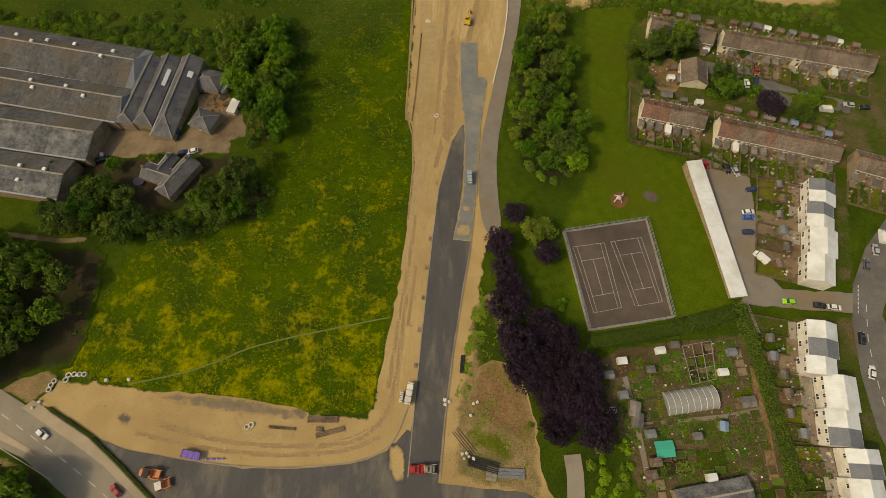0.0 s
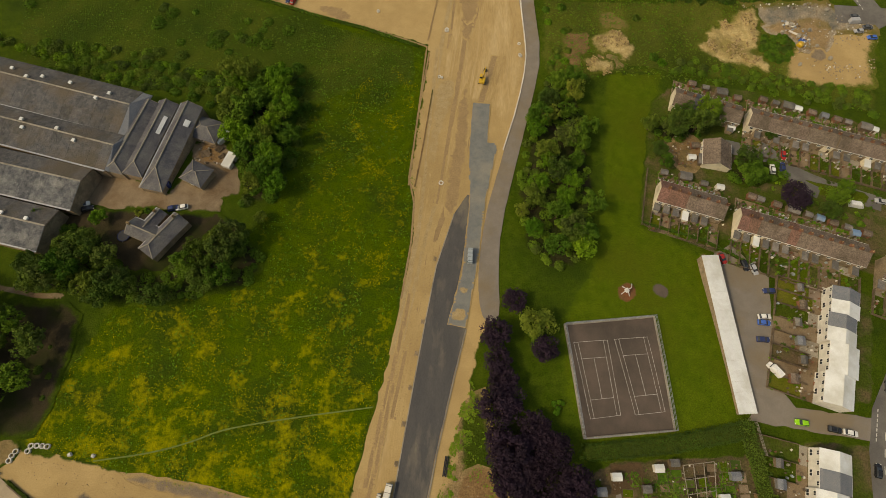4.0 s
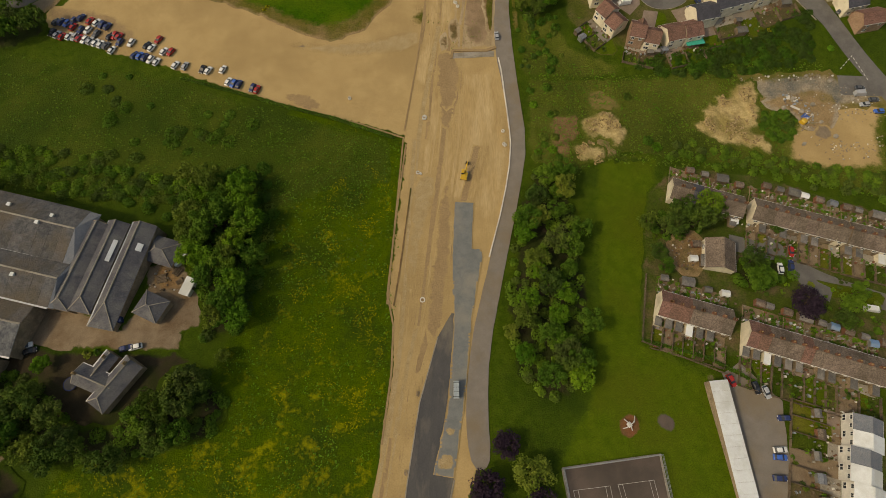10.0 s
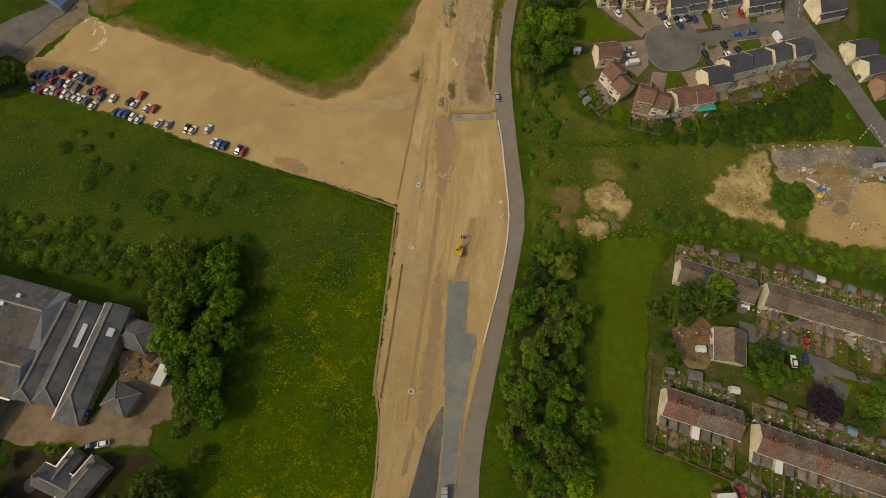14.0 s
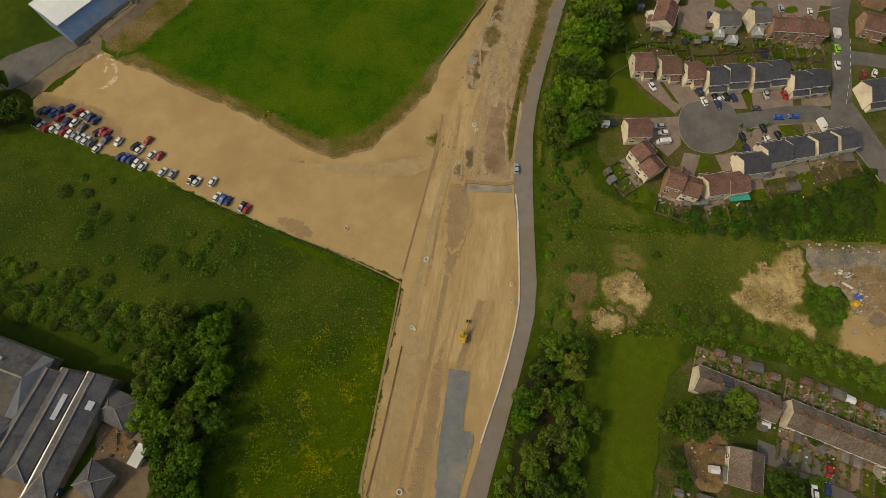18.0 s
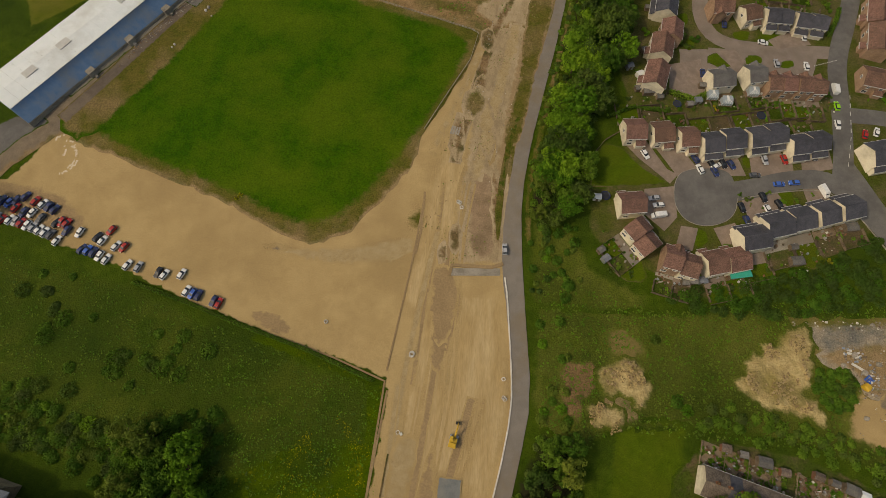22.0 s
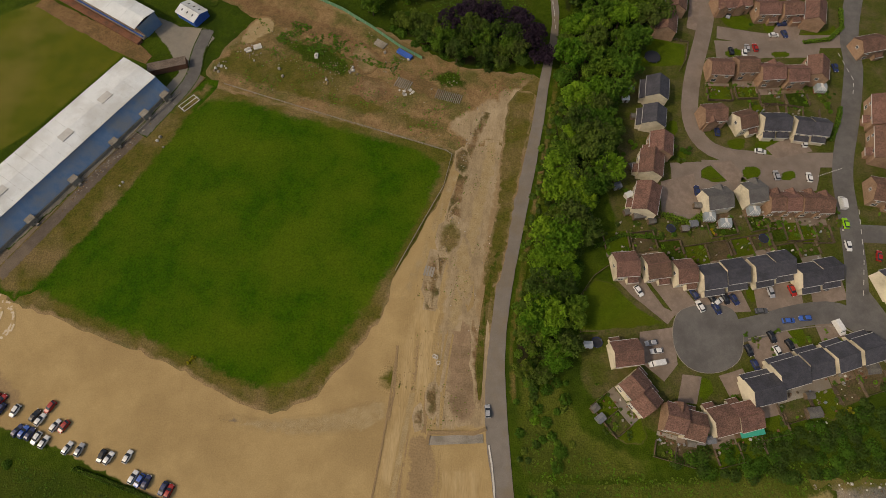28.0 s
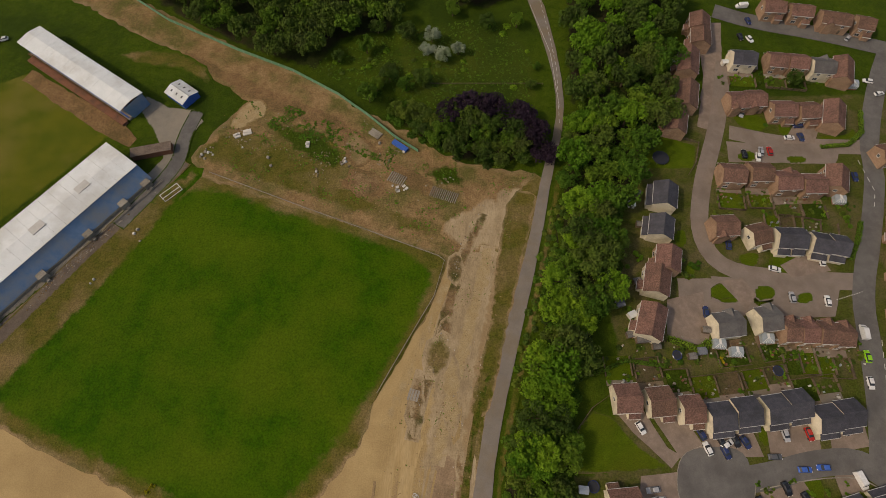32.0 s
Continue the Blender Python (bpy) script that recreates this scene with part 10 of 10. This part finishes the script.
for u in (0, 0.5, 1):
    for v in (0, 0.5, 1):
        b = on(A.lerp(B, u).lerp(C.lerp(D, u), v))
        part("post", boxes((b.x - 0.06, b.y - 0.06, b.z - 0.3, b.x + 0.06, b.y + 0.06, b.z + 2.0)), TIMBER, cage)
ribbon("allotment_path", [(55.5, 24.7), (57.6, 11.2), (59.6, -10.6)], 1.6, PATH, 0.16, 0, label="trodden path through the allotments", category="path")
ribbon("allotment_path", [(55.2, 5.5), (84.5, 8.3), (96.0, 10.4)], 1.3, PATH, 0.165, 0, label="trodden path through the allotments", category="path")
ribbon("allotment_path", [(96.6, 24.8), (96.3, 8.0), (95.8, -9.1)], 3.0, SOIL, 0.155, 0, label="earth track beside the allotments", category="path")
ribbon("allotment_path", [(37.9, -2.3), (38.4, -7.7), (37.9, -16.5)], 5.0, MAIN_ROAD, 0.26, 0, label="pale grey track end below the copper beeches", category="path")
shed_bay([(65.7, -15.0), (87.4, -11.3)], 6.5, 1.5, 2.4, 1.0, ASBESTOS, STONE, "low grey corrugated workshop roof by the allotments", name="workshop")
# meadow path and road markings
thing("meadow_path", "thin pale path trodden through the meadow", "path", kind="structure", bm=rail_bm(rounded([(-96.3, 17.7), (-79.5, 21.2), (-67.9, 25.5), (-61.3, 29.0), (-42.1, 33.6), (-17.1, 38.7)], False, 2), 0.42, -0.2, 0.3, 2.0), mat=TRODDEN)


def dashes(pts, length, gap, width, dz, label="white centre dashes on the road"):
    ob = thing("road_marking", label, "road marking", kind="structure")
    line = dense(pts, 0.5)
    step, k, i = int((length + gap) / 0.5), int(length / 0.5), 0
    while i + k < len(line):
        part("dash", rail_bm([tuple(line[i]), tuple(line[i + k])], width, dz - 0.05, dz + 0.02, 3.0), WHITE_LINE, ob)
        i += step


dashes([(-137.9, 11.9), (-125.5, 4.6), (-111.5, -3.5), (-99.7, -11.0), (-90.0, -18.0)], 3.0, 3.0, 0.2, 0.27)
dashes([(-134.6, 1.4), (-119.3, -5.1), (-105.5, -14.0)], 25, 1.0, 0.15, 0.27, "long white edge line of the main road")
dashes([(137.7, 43.0), (134.9, 31.9), (134.0, 21.3), (133.9, 9.6)], 2.5, 2.5, 0.2, 0.25)
dashes([(137.0, 49.7), (134.0, 39.2)], 1.0, 0.8, 0.25, 0.25, "broken white line across the side lane")
dashes([(153.0, 311.3), (150.3, 292.6), (146.5, 277.5)], 2.0, 2.0, 0.2, 0.26)
dashes([(141.1, 324.3), (150.7, 328.3)], 0.8, 0.6, 0.25, 0.26, "broken white line across the side street")
dashes([(162.0, 384.4), (165.1, 370.5), (162.9, 362.8)], 2.0, 2.0, 0.2, 0.26)
dashes([(31.3, 456.5), (38.8, 436.6), (44.0, 416.6), (45.9, 389.6)], 30, 1.0, 0.15, 0.26, "thin white edge line on the path")
dashes([(35.6, 460.7), (41.3, 434.4), (44.0, 418.2), (45.5, 388.2)], 2.0, 1.5, 0.15, 0.26, "white dashes along the widened path")
dashes([(163.6, 224.0), (169.3, 230.4), (174.3, 218.5)], 1.2, 0.8, 0.3, 0.28, "broken white line across the side street")


# ---- loose stuff over the ground ----
def scatter(name, poly, n, size, mats, label, category, flat=0.3, seed=1, clump=0.0, form="leaf", rise=None):
    r = random.Random(seed)
    x0, x1, y0, y1 = min(p[0] for p in poly), max(p[0] for p in poly), min(p[1] for p in poly), max(p[1] for p in poly)
    co, fs, ix = [], [], []
    tries = 0
    while len(fs) < n and tries < n * 12:
        tries += 1
        p = (r.uniform(x0, x1), r.uniform(y0, y1))
        if not inside(p, poly) or (form == "leaf" and any(inside(p, c) for c in CLEAR)) or (clump and noise.noise((p[0] * 0.12, p[1] * 0.12, seed)) + 0.5 * noise.noise((p[0] * 0.5, p[1] * 0.5, seed)) < clump * r.uniform(0.2, 1.8)):
            continue
        s = r.uniform(*size)
        q = on(p, 0.16 + s * 0.3 + (rise(*p) if rise else 0.0))
        mi = r.randrange(len(mats))
        if form == "stone":
            v = [q + Vector((dx * s * r.uniform(0.6, 1.2), dy * s * r.uniform(0.6, 1.2), dz * s * 0.6)) for dx, dy, dz in ((-1, -1, -0.8), (1, -1, -0.8), (1, 1, -0.8), (-1, 1, -0.8), (-0.6, -0.6, 1), (0.6, -0.6, 1), (0.6, 0.6, 1), (-0.6, 0.6, 1))]
            k = len(co)
            co += v
            for f in ((4, 5, 6, 7), (0, 1, 5, 4), (1, 2, 6, 5), (2, 3, 7, 6), (3, 0, 4, 7)):
                fs.append(tuple(k + i for i in f))
                ix.append(mi)
        else:
            for _ in range(3):
                a = r.uniform(0, 6.28)
                u = Vector((math.cos(a), math.sin(a), r.uniform(-flat, flat))) * s
                w = Vector((-math.sin(a), math.cos(a), r.uniform(-flat, flat))) * s * 0.7
                o = q + Vector((r.uniform(-s, s), r.uniform(-s, s), r.uniform(0, s * 0.5)))
                k = len(co)
                co += [o - u, o + w, o + u, o - w]
                fs.append((k, k + 1, k + 2, k + 3))
                ix.append(mi)
    me = bpy.data.meshes.new("mesh")
    me.from_pydata(co, [], fs)
    for m in mats:
        me.materials.append(m)
    me.polygons.foreach_set("material_index", ix)
    tagged(new(name, me), label, category, "", "stuff")


BUTTERCUP = material("buttercup_petals", (0.5, 0.43, 0.012), (0.4, 0.35, 0.015), 0.8, bump=0.0)
south = [(-22.8, 9.5), (-17.0, 35.4), (-13.6, 56.5), (-43.7, 71.0), (-70.1, 66.4), (-103.6, 62.1), (-113.6, 39.0), (-120.1, 22.0), (-97.7, 16.0), (-74.6, 12.7), (-48.5, 9.8)]
north = [(-13.4, 105.4), (-13.2, 162.7), (-29.7, 174.3), (-44.4, 153.9), (-47.2, 119.7), (-49.2, 88.9), (-32.4, 69.4), (-16.5, 79.9)]
scatter("buttercups", south, 15000, (0.05, 0.12), [BUTTERCUP], "drifts of yellow buttercups in long grass", "wild flowers", seed=3, clump=0.04)
scatter("buttercups", north, 8000, (0.05, 0.12), [BUTTERCUP], "scattered yellow flowers in long grass", "wild flowers", seed=5, clump=0.32)
scatter("grass_tufts", [(-22.8, 9.5), (-17.0, 35.4), (-12.3, 75.7), (-11.2, 110.1), (-12.1, 181.4), (-65.7, 187.8), (-63.6, 105.3), (-70.1, 66.4), (-103.6, 62.1), (-113.6, 39.0), (-120.1, 22.0), (-74.6, 12.7)], 12000, (0.1, 0.22), [LEAF["green"], LEAF["green"], LEAF["bright"]], "long meadow grass in tufts", "grass", 0.2, 6, 0.05)
scatter("grass_tufts", [(-197.3, 217.6), (-123.2, 210.1), (-67.7, 194.9), (-19.4, 182.6), (-15.8, 162.6), (-15.4, 130.2), (-50.9, 119.5), (-91.0, 150.8), (-175.1, 155.4)], 12000, (0.12, 0.3), [LEAF["green"], LEAF["dark"], LEAF["olive"]], "rough tussocky grass", "grass", 0.22, 8, -0.15)
scatter("grass_tufts", [(34.1, 228.3), (73.9, 216.8), (121.8, 226.0), (154.9, 228.5), (158.6, 221.9), (121.2, 219.5), (129.5, 209.4), (138.2, 180.4), (169.6, 178.2), (166.4, 166.2), (122.7, 178.1), (59.8, 176.2), (39.4, 157.9)], 9000, (0.15, 0.36), [LEAF["olive"], LEAF["olive"], LEAF["bright"]], "rough tussocky valley grass", "grass", 0.22, 9, 0.0)
scatter("grass_tufts", [(-63.4, 408.0), (-39.6, 427.2), (11.6, 446.9), (32.9, 425.1), (32.0, 382.5), (-6.6, 381.1), (-37.2, 398.3)], 5000, (0.2, 0.45), [LEAF["green"], LEAF["dark"]], "rough grass in the woodland clearing", "grass", 0.6, 10, 0.0)
scatter("weeds", [(-8.5, 234.4), (-1.6, 285.1), (8.4, 325.1), (30.8, 346.2), (27.1, 321.5), (20.6, 277.6), (20.8, 233.4), (4.5, 225.6)], 1500, (0.1, 0.24), [LEAF["olive"], DUG, DARK_SOIL], "sparse weeds on churned subsoil", "weeds", 0.5, 11, 0.3)
scatter("weeds", [(1.9, -9.2), (3.7, 14.5), (7.3, 24.7), (12.3, 46.7), (21.8, 31.8), (28.1, 4.7), (28.8, -9.2)], 2600, (0.1, 0.25), [LEAF["olive"], LEAF["bright"]], "weeds and rank grass on the verge", "weeds", 0.4, 12, 0.25)
scatter("weeds", [(-89.6, 360.1), (-84.9, 381.9), (-34.3, 383.7), (-11.4, 369.9), (32.9, 362.6), (15.6, 336.7), (7.4, 327.1), (-16.9, 333.1), (-80.7, 352.0)], 2200, (0.12, 0.35), [LEAF["olive"], LEAF["bright"]], "weeds over rubble-strewn earth", "weeds", 0.4, 13, 0.3)
scatter("stones", [(-89.6, 360.1), (-84.9, 381.9), (-34.3, 383.7), (-11.4, 369.9), (32.9, 362.6), (15.6, 336.7), (7.4, 327.1), (-16.9, 333.1), (-80.7, 352.0)], 1800, (0.06, 0.2), [CONCRETE, DUG, STONE], "broken stones and brick over bare earth", "rubble", seed=14, clump=0.1, form="stone")
scatter("stones", [(-95.6, 382.9), (-74.1, 382.3), (-51.1, 373.4), (-18.9, 371.4), (4.3, 363.2), (9.8, 351.1), (-16.3, 353.3), (-52.1, 357.1), (-86.2, 366.8)], 900, (0.08, 0.34), [CONCRETE, STONE, STONE, SOIL], "pale broken rubble strewn over brown soil", "rubble", seed=34, clump=0.25, form="stone")
scatter("weeds", [(-82.5, 387.3), (-63.3, 386.4), (-33.2, 375.3), (-18.5, 368.7), (-20.0, 363.2), (-40.6, 366.3), (-69.7, 374.2)], 2600, (0.15, 0.4), [LEAF["olive"], LEAF["bright"], LEAF["green"]], "belt of weeds across the bare soil", "weeds", 0.4, 35, 0.1)
scatter("stones", [(4.4, 308.5), (20.8, 312.0), (24.6, 255.9), (8.4, 247.5)], 250, (0.06, 0.22), [CONCRETE, SPOIL, SOIL, WHITEWASH], "scattered stones on the subsoil strip", "rubble", seed=36, clump=0.1, form="stone")
scatter("weeds", [(5.5, 21.2), (8.0, 35.4), (12.0, 49.6), (15.1, 42.9), (11.7, 24.7), (8.3, 14.5)], 2200, (0.12, 0.3), [LEAF["olive"], LEAF["bright"], LEAF["green"]], "rank grass along the path verge", "weeds", 0.4, 45, 0.02)
scatter("scrap", [(136.8, 211.6), (144.6, 211.6), (150.0, 204.0), (149.0, 197.0), (144.4, 196.8), (141.4, 204.6)], 520, (0.12, 0.5), [WHITEWASH, STEEL, TIMBER, BLUE_SHEET, CONCRETE, SPOIL], "heaped scrap, boards and sheeting on the cleared plot", "scrap", seed=51, form="stone")
scatter("scrap", [(128.2, 219.2), (158.7, 222.2), (161.8, 220.2), (144.2, 217.5)], 160, (0.15, 0.5), [WHITEWASH, CONCRETE, TIMBER, SPOIL], "rubbish along the edge of the cleared plot", "scrap", seed=52, form="stone")
scatter("clods", [(17.1, 348.5), (14.7, 338.7), (11.7, 326.2), (9.4, 305.6), (7.0, 289.6), (3.8, 274.4), (1.2, 274.1), (4.4, 289.4), (6.7, 305.3), (8.9, 325.9), (11.8, 338.4), (14.5, 348.3)], 700, (0.08, 0.3), [SOIL, DARK_SOIL, CONCRETE, SPOIL], "dark clods and debris along the stripped track", "clods", seed=53, clump=0.05, form="stone")
scatter("scrap", [(-94.2, 356.8), (-93.3, 363.2), (-90.2, 363.5), (-88.4, 358.7)], 40, (0.3, 0.8), [CONCRETE, WHITEWASH, SPOIL], "broken concrete lumps dumped at the pitch corner", "rubble", seed=61, form="stone")
scatter("scrap", [(-40.0, 359.1), (-39.9, 363.4), (-36.3, 363.8), (-35.3, 360.1)], 30, (0.3, 0.8), [CONCRETE, WHITEWASH, SPOIL], "broken concrete lumps among weeds", "rubble", seed=62, form="stone")
scatter("scrap", [(-49.0, 354.5), (-47.8, 357.8), (-44.6, 357.0), (-44.4, 353.6)], 40, (0.2, 0.6), [CONCRETE, PALE_SOIL, SPOIL], "small round heap of pale rubble", "rubble", seed=63, form="stone")
scatter("stones", [(-8.5, 234.4), (-1.6, 285.1), (8.4, 325.1), (30.8, 346.2), (27.1, 321.5), (20.6, 277.6), (20.8, 233.4), (4.5, 225.6)], 700, (0.05, 0.15), [GREY_SAND, DUG, STONE], "loose stones on churned subsoil", "rubble", seed=15, clump=0.05, form="stone")
scatter("stones", [(118.8, 218.9), (158.6, 221.9), (179.7, 210.7), (172.7, 181.9), (139.6, 181.9), (143.9, 207.0)], 2200, (0.06, 0.3), [CONCRETE, SPOIL, STONE, SPOIL, WHITEWASH, RUBBLE_SOIL], "broken rubble on the cleared plot", "rubble", seed=16, clump=0.12, form="stone")
inner = [[tuple(sum((Vector(q) for q in h), Vector((0, 0))) / len(h) * 0.25 + Vector(p) * 0.75) for p in h] for h in HEAPS]
scatter("clods", inner[0], 5500, (0.12, 0.5), [HEAP, HEAP, PALE_SOIL, DUG], "rough clods over the scraped clay", "clods", seed=41, clump=0.02, form="stone", rise=heap_rise)
scatter("clods", inner[2], 900, (0.1, 0.35), [HEAP, HEAP, DUG], "rough clods over the low clay mound", "clods", seed=44, clump=0.08, form="stone", rise=heap_rise)
scatter("clods", inner[1], 2500, (0.12, 0.45), [HEAP, HEAP, PALE_SOIL, DUG], "rough clods over the tipped clay", "clods", seed=42, clump=0.08, form="stone", rise=heap_rise)
scatter("vegetables", [(50.6, 24.7), (92.7, 31.9), (96.1, 14.5), (96.6, -9.1), (57.8, -12.1)], 9000, (0.12, 0.34), [LEAF["olive"], LEAF["green"], LEAF["dark"], LEAF["bright"]], "rows of vegetables and weeds between beds", "crops", 0.3, 43, 0.1)
scatter("stones", [(-0.6, -6.2), (3.7, 14.5), (11.7, 23.0), (24.9, 7.9), (27.1, -10.7)], 1000, (0.05, 0.18), [CONCRETE, DUG], "loose stones on dug ground", "rubble", seed=17, form="stone")
scatter("stones", [(-121.1, 19.4), (-38.0, 7.9), (-22.7, 7.9), (-23.8, -3.2), (-60.0, -5.0), (-107.7, 7.8)], 1600, (0.05, 0.15), [DARK_SOIL, PALE_SOIL, SPOIL], "clods and stones on the stripped sand", "rubble", seed=18, form="stone")
scatter("stones", [(-109.5, 335.7), (-117.9, 318.4), (-131.8, 293.3), (-133.8, 289.1), (-129.4, 306.1), (-103.6, 343.8)], 900, (0.1, 0.3), [CONCRETE, SOIL], "rubble along the lane behind the stand", "rubble", seed=19, form="stone")
scatter("garden_clutter", [(82.5, 132.5), (104.5, 122.7), (151.6, 112.4), (146.2, 96.9), (100.4, 104.4), (79.5, 113.3)], 700, (0.15, 0.5), [CONCRETE, TIMBER, SPOIL, BRICK, WHITEWASH, TIMBER], "pots, furniture and clutter in back yards", "garden clutter", seed=20, form="stone")
scatter("garden_clutter", [(85.4, 148.4), (94.0, 149.0), (92.3, 133.2), (85.4, 133.6)], 220, (0.15, 0.55), [CONCRETE, TIMBER, SPOIL, BRICK, WHITEWASH, TIMBER], "pots, timber and clutter in the bungalow yard", "garden clutter", seed=71, form="stone")
scatter("garden_clutter", [(93.4, 176.3), (121.3, 170.4), (165.9, 156.7), (161.0, 140.3), (117.0, 150.4), (91.2, 161.1)], 700, (0.15, 0.5), [CONCRETE, TIMBER, SPOIL, BRICK, WHITEWASH, TIMBER], "pots, furniture and clutter in back yards", "garden clutter", seed=21, form="stone")
scatter("garden_clutter", [(117.3, 87.4), (131.3, 89.8), (120.9, 50.6), (111.5, 50.6)], 400, (0.15, 0.45), [CONCRETE, TIMBER, SPOIL, BRICK, WHITEWASH, TIMBER], "pots, furniture and clutter in back yards", "garden clutter", seed=22, form="stone")
scatter("garden_clutter", [(100.8, 31.9), (115.6, 37.3), (115.7, -13.5), (102.8, -13.5)], 700, (0.15, 0.45), [CONCRETE, TIMBER, SPOIL, BRICK, WHITEWASH, TIMBER], "pots, furniture and clutter in back yards", "garden clutter", seed=23, form="stone")
scatter("garden_clutter", [(65.6, 303.6), (148.0, 312.0), (146.2, 301.2), (65.4, 293.0)], 600, (0.12, 0.4), [CONCRETE, TIMBER, SPOIL, BRICK, WHITEWASH, TIMBER], "pots, furniture and clutter in gardens", "garden clutter", seed=24, form="stone")
scatter("garden_clutter", [(73.5, 233.0), (111.1, 235.1), (143.9, 255.0), (143.1, 246.6), (108.8, 223.0), (75.5, 225.2)], 600, (0.12, 0.4), [CONCRETE, TIMBER, SPOIL, BRICK, WHITEWASH, TIMBER], "pots, furniture and clutter in gardens", "garden clutter", seed=25, form="stone")
scatter("garden_clutter", [(49.7, 24.7), (92.7, 31.9), (96.1, 14.5), (97.0, -10.6), (57.6, -13.6)], 1400, (0.1, 0.4), [CONCRETE, TIMBER, SPOIL, BRICK, WHITEWASH, TIMBER], "water butts, canes and clutter on allotments", "garden clutter", seed=26, form="stone")
scatter("garden_clutter", [(-93.9, 128.6), (-84.9, 131.9), (-80.9, 117.3), (-92.6, 118.3)], 250, (0.15, 0.5), [CONCRETE, TIMBER, SPOIL, BRICK, WHITEWASH, TIMBER], "heaped scrap in the mill yard", "scrap", seed=27, form="stone")


def plot_planting():
    """Shrubs, pots and borders along the edges of the back gardens."""
    r = random.Random(31)
    kinds = [LEAF["green"], LEAF["dark"], LEAF["olive"], LEAF["bright"]]
    co, fs, ix = [], [], []
    for s, e, f, cut in PLOTS:
        for _ in range(r.randrange(4, 10)):
            u, v = r.choice((r.uniform(0.03, 0.15), r.uniform(0.85, 0.97), r.random())), r.uniform(cut * 0.7, 1.0)
            c, rad, mi = s + e * u + f * v, r.uniform(0.3, 1.0), r.randrange(4)
            for _ in range(int(16 + 40 * rad)):
                d = Vector((r.gauss(0, 1), r.gauss(0, 1), abs(r.gauss(0, 1)))).normalized() * rad * r.uniform(0.5, 1.0)
                q = on((c.x + d.x, c.y + d.y), 0.15 + d.z * 1.1)
                a = Vector((r.gauss(0, 1), r.gauss(0, 1), r.gauss(0, 0.6))).normalized() * r.uniform(0.14, 0.28)
                b = a.orthogonal().normalized() * a.length * 0.8
                k = len(co)
                co += [q - a, q + b, q + a, q - b]
                fs.append((k, k + 1, k + 2, k + 3))
                ix.append(mi)
    me = bpy.data.meshes.new("mesh")
    me.from_pydata(co, [], fs)
    for m in kinds:
        me.materials.append(m)
    me.polygons.foreach_set("material_index", ix)
    tagged(new("garden_planting", me), "mixed shrubs and borders along garden fences", "planting", "", "stuff")
    co, fs, ix = [], [], []
    mats = [WHITEWASH, TIMBER, STEEL, BRICK, CONCRETE, PANE, CARS["navy"], TEAL]
    for s, e, f, cut in PLOTS:
        for _ in range(r.randrange(5, 11)):
            c, z = s + e * r.uniform(0.08, 0.92) + f * r.uniform(0.05, 1.0) * r.uniform(0.3, 1), r.uniform(0.3, 1.0)
            w, d, a = r.uniform(0.12, 0.45), r.uniform(0.1, 0.35), r.uniform(0, 3.14)
            t, n = Vector((math.cos(a), math.sin(a))), Vector((-math.sin(a), math.cos(a)))
            k = len(co)
            for zz in (-0.1, z):
                for i, j in ((-1, -1), (1, -1), (1, 1), (-1, 1)):
                    co.append(on(c + t * w * i + n * d * j, 0.14 + zz))
            fs += [(k + 4, k + 5, k + 6, k + 7)] + [(k + i, k + (i + 1) % 4, k + 4 + (i + 1) % 4, k + 4 + i) for i in range(4)]
            ix += [r.choice((0, 1, 1, 1, 1, 2, 3, 3, 4, 4, 4, 5))] * 5
    me = bpy.data.meshes.new("mesh")
    me.from_pydata(co, [], fs)
    for m in mats:
        me.materials.append(m)
    me.polygons.foreach_set("material_index", ix)
    tagged(new("garden_clutter", me), "pots, bins, benches and toys in back gardens", "garden clutter", "", "stuff")


plot_planting()
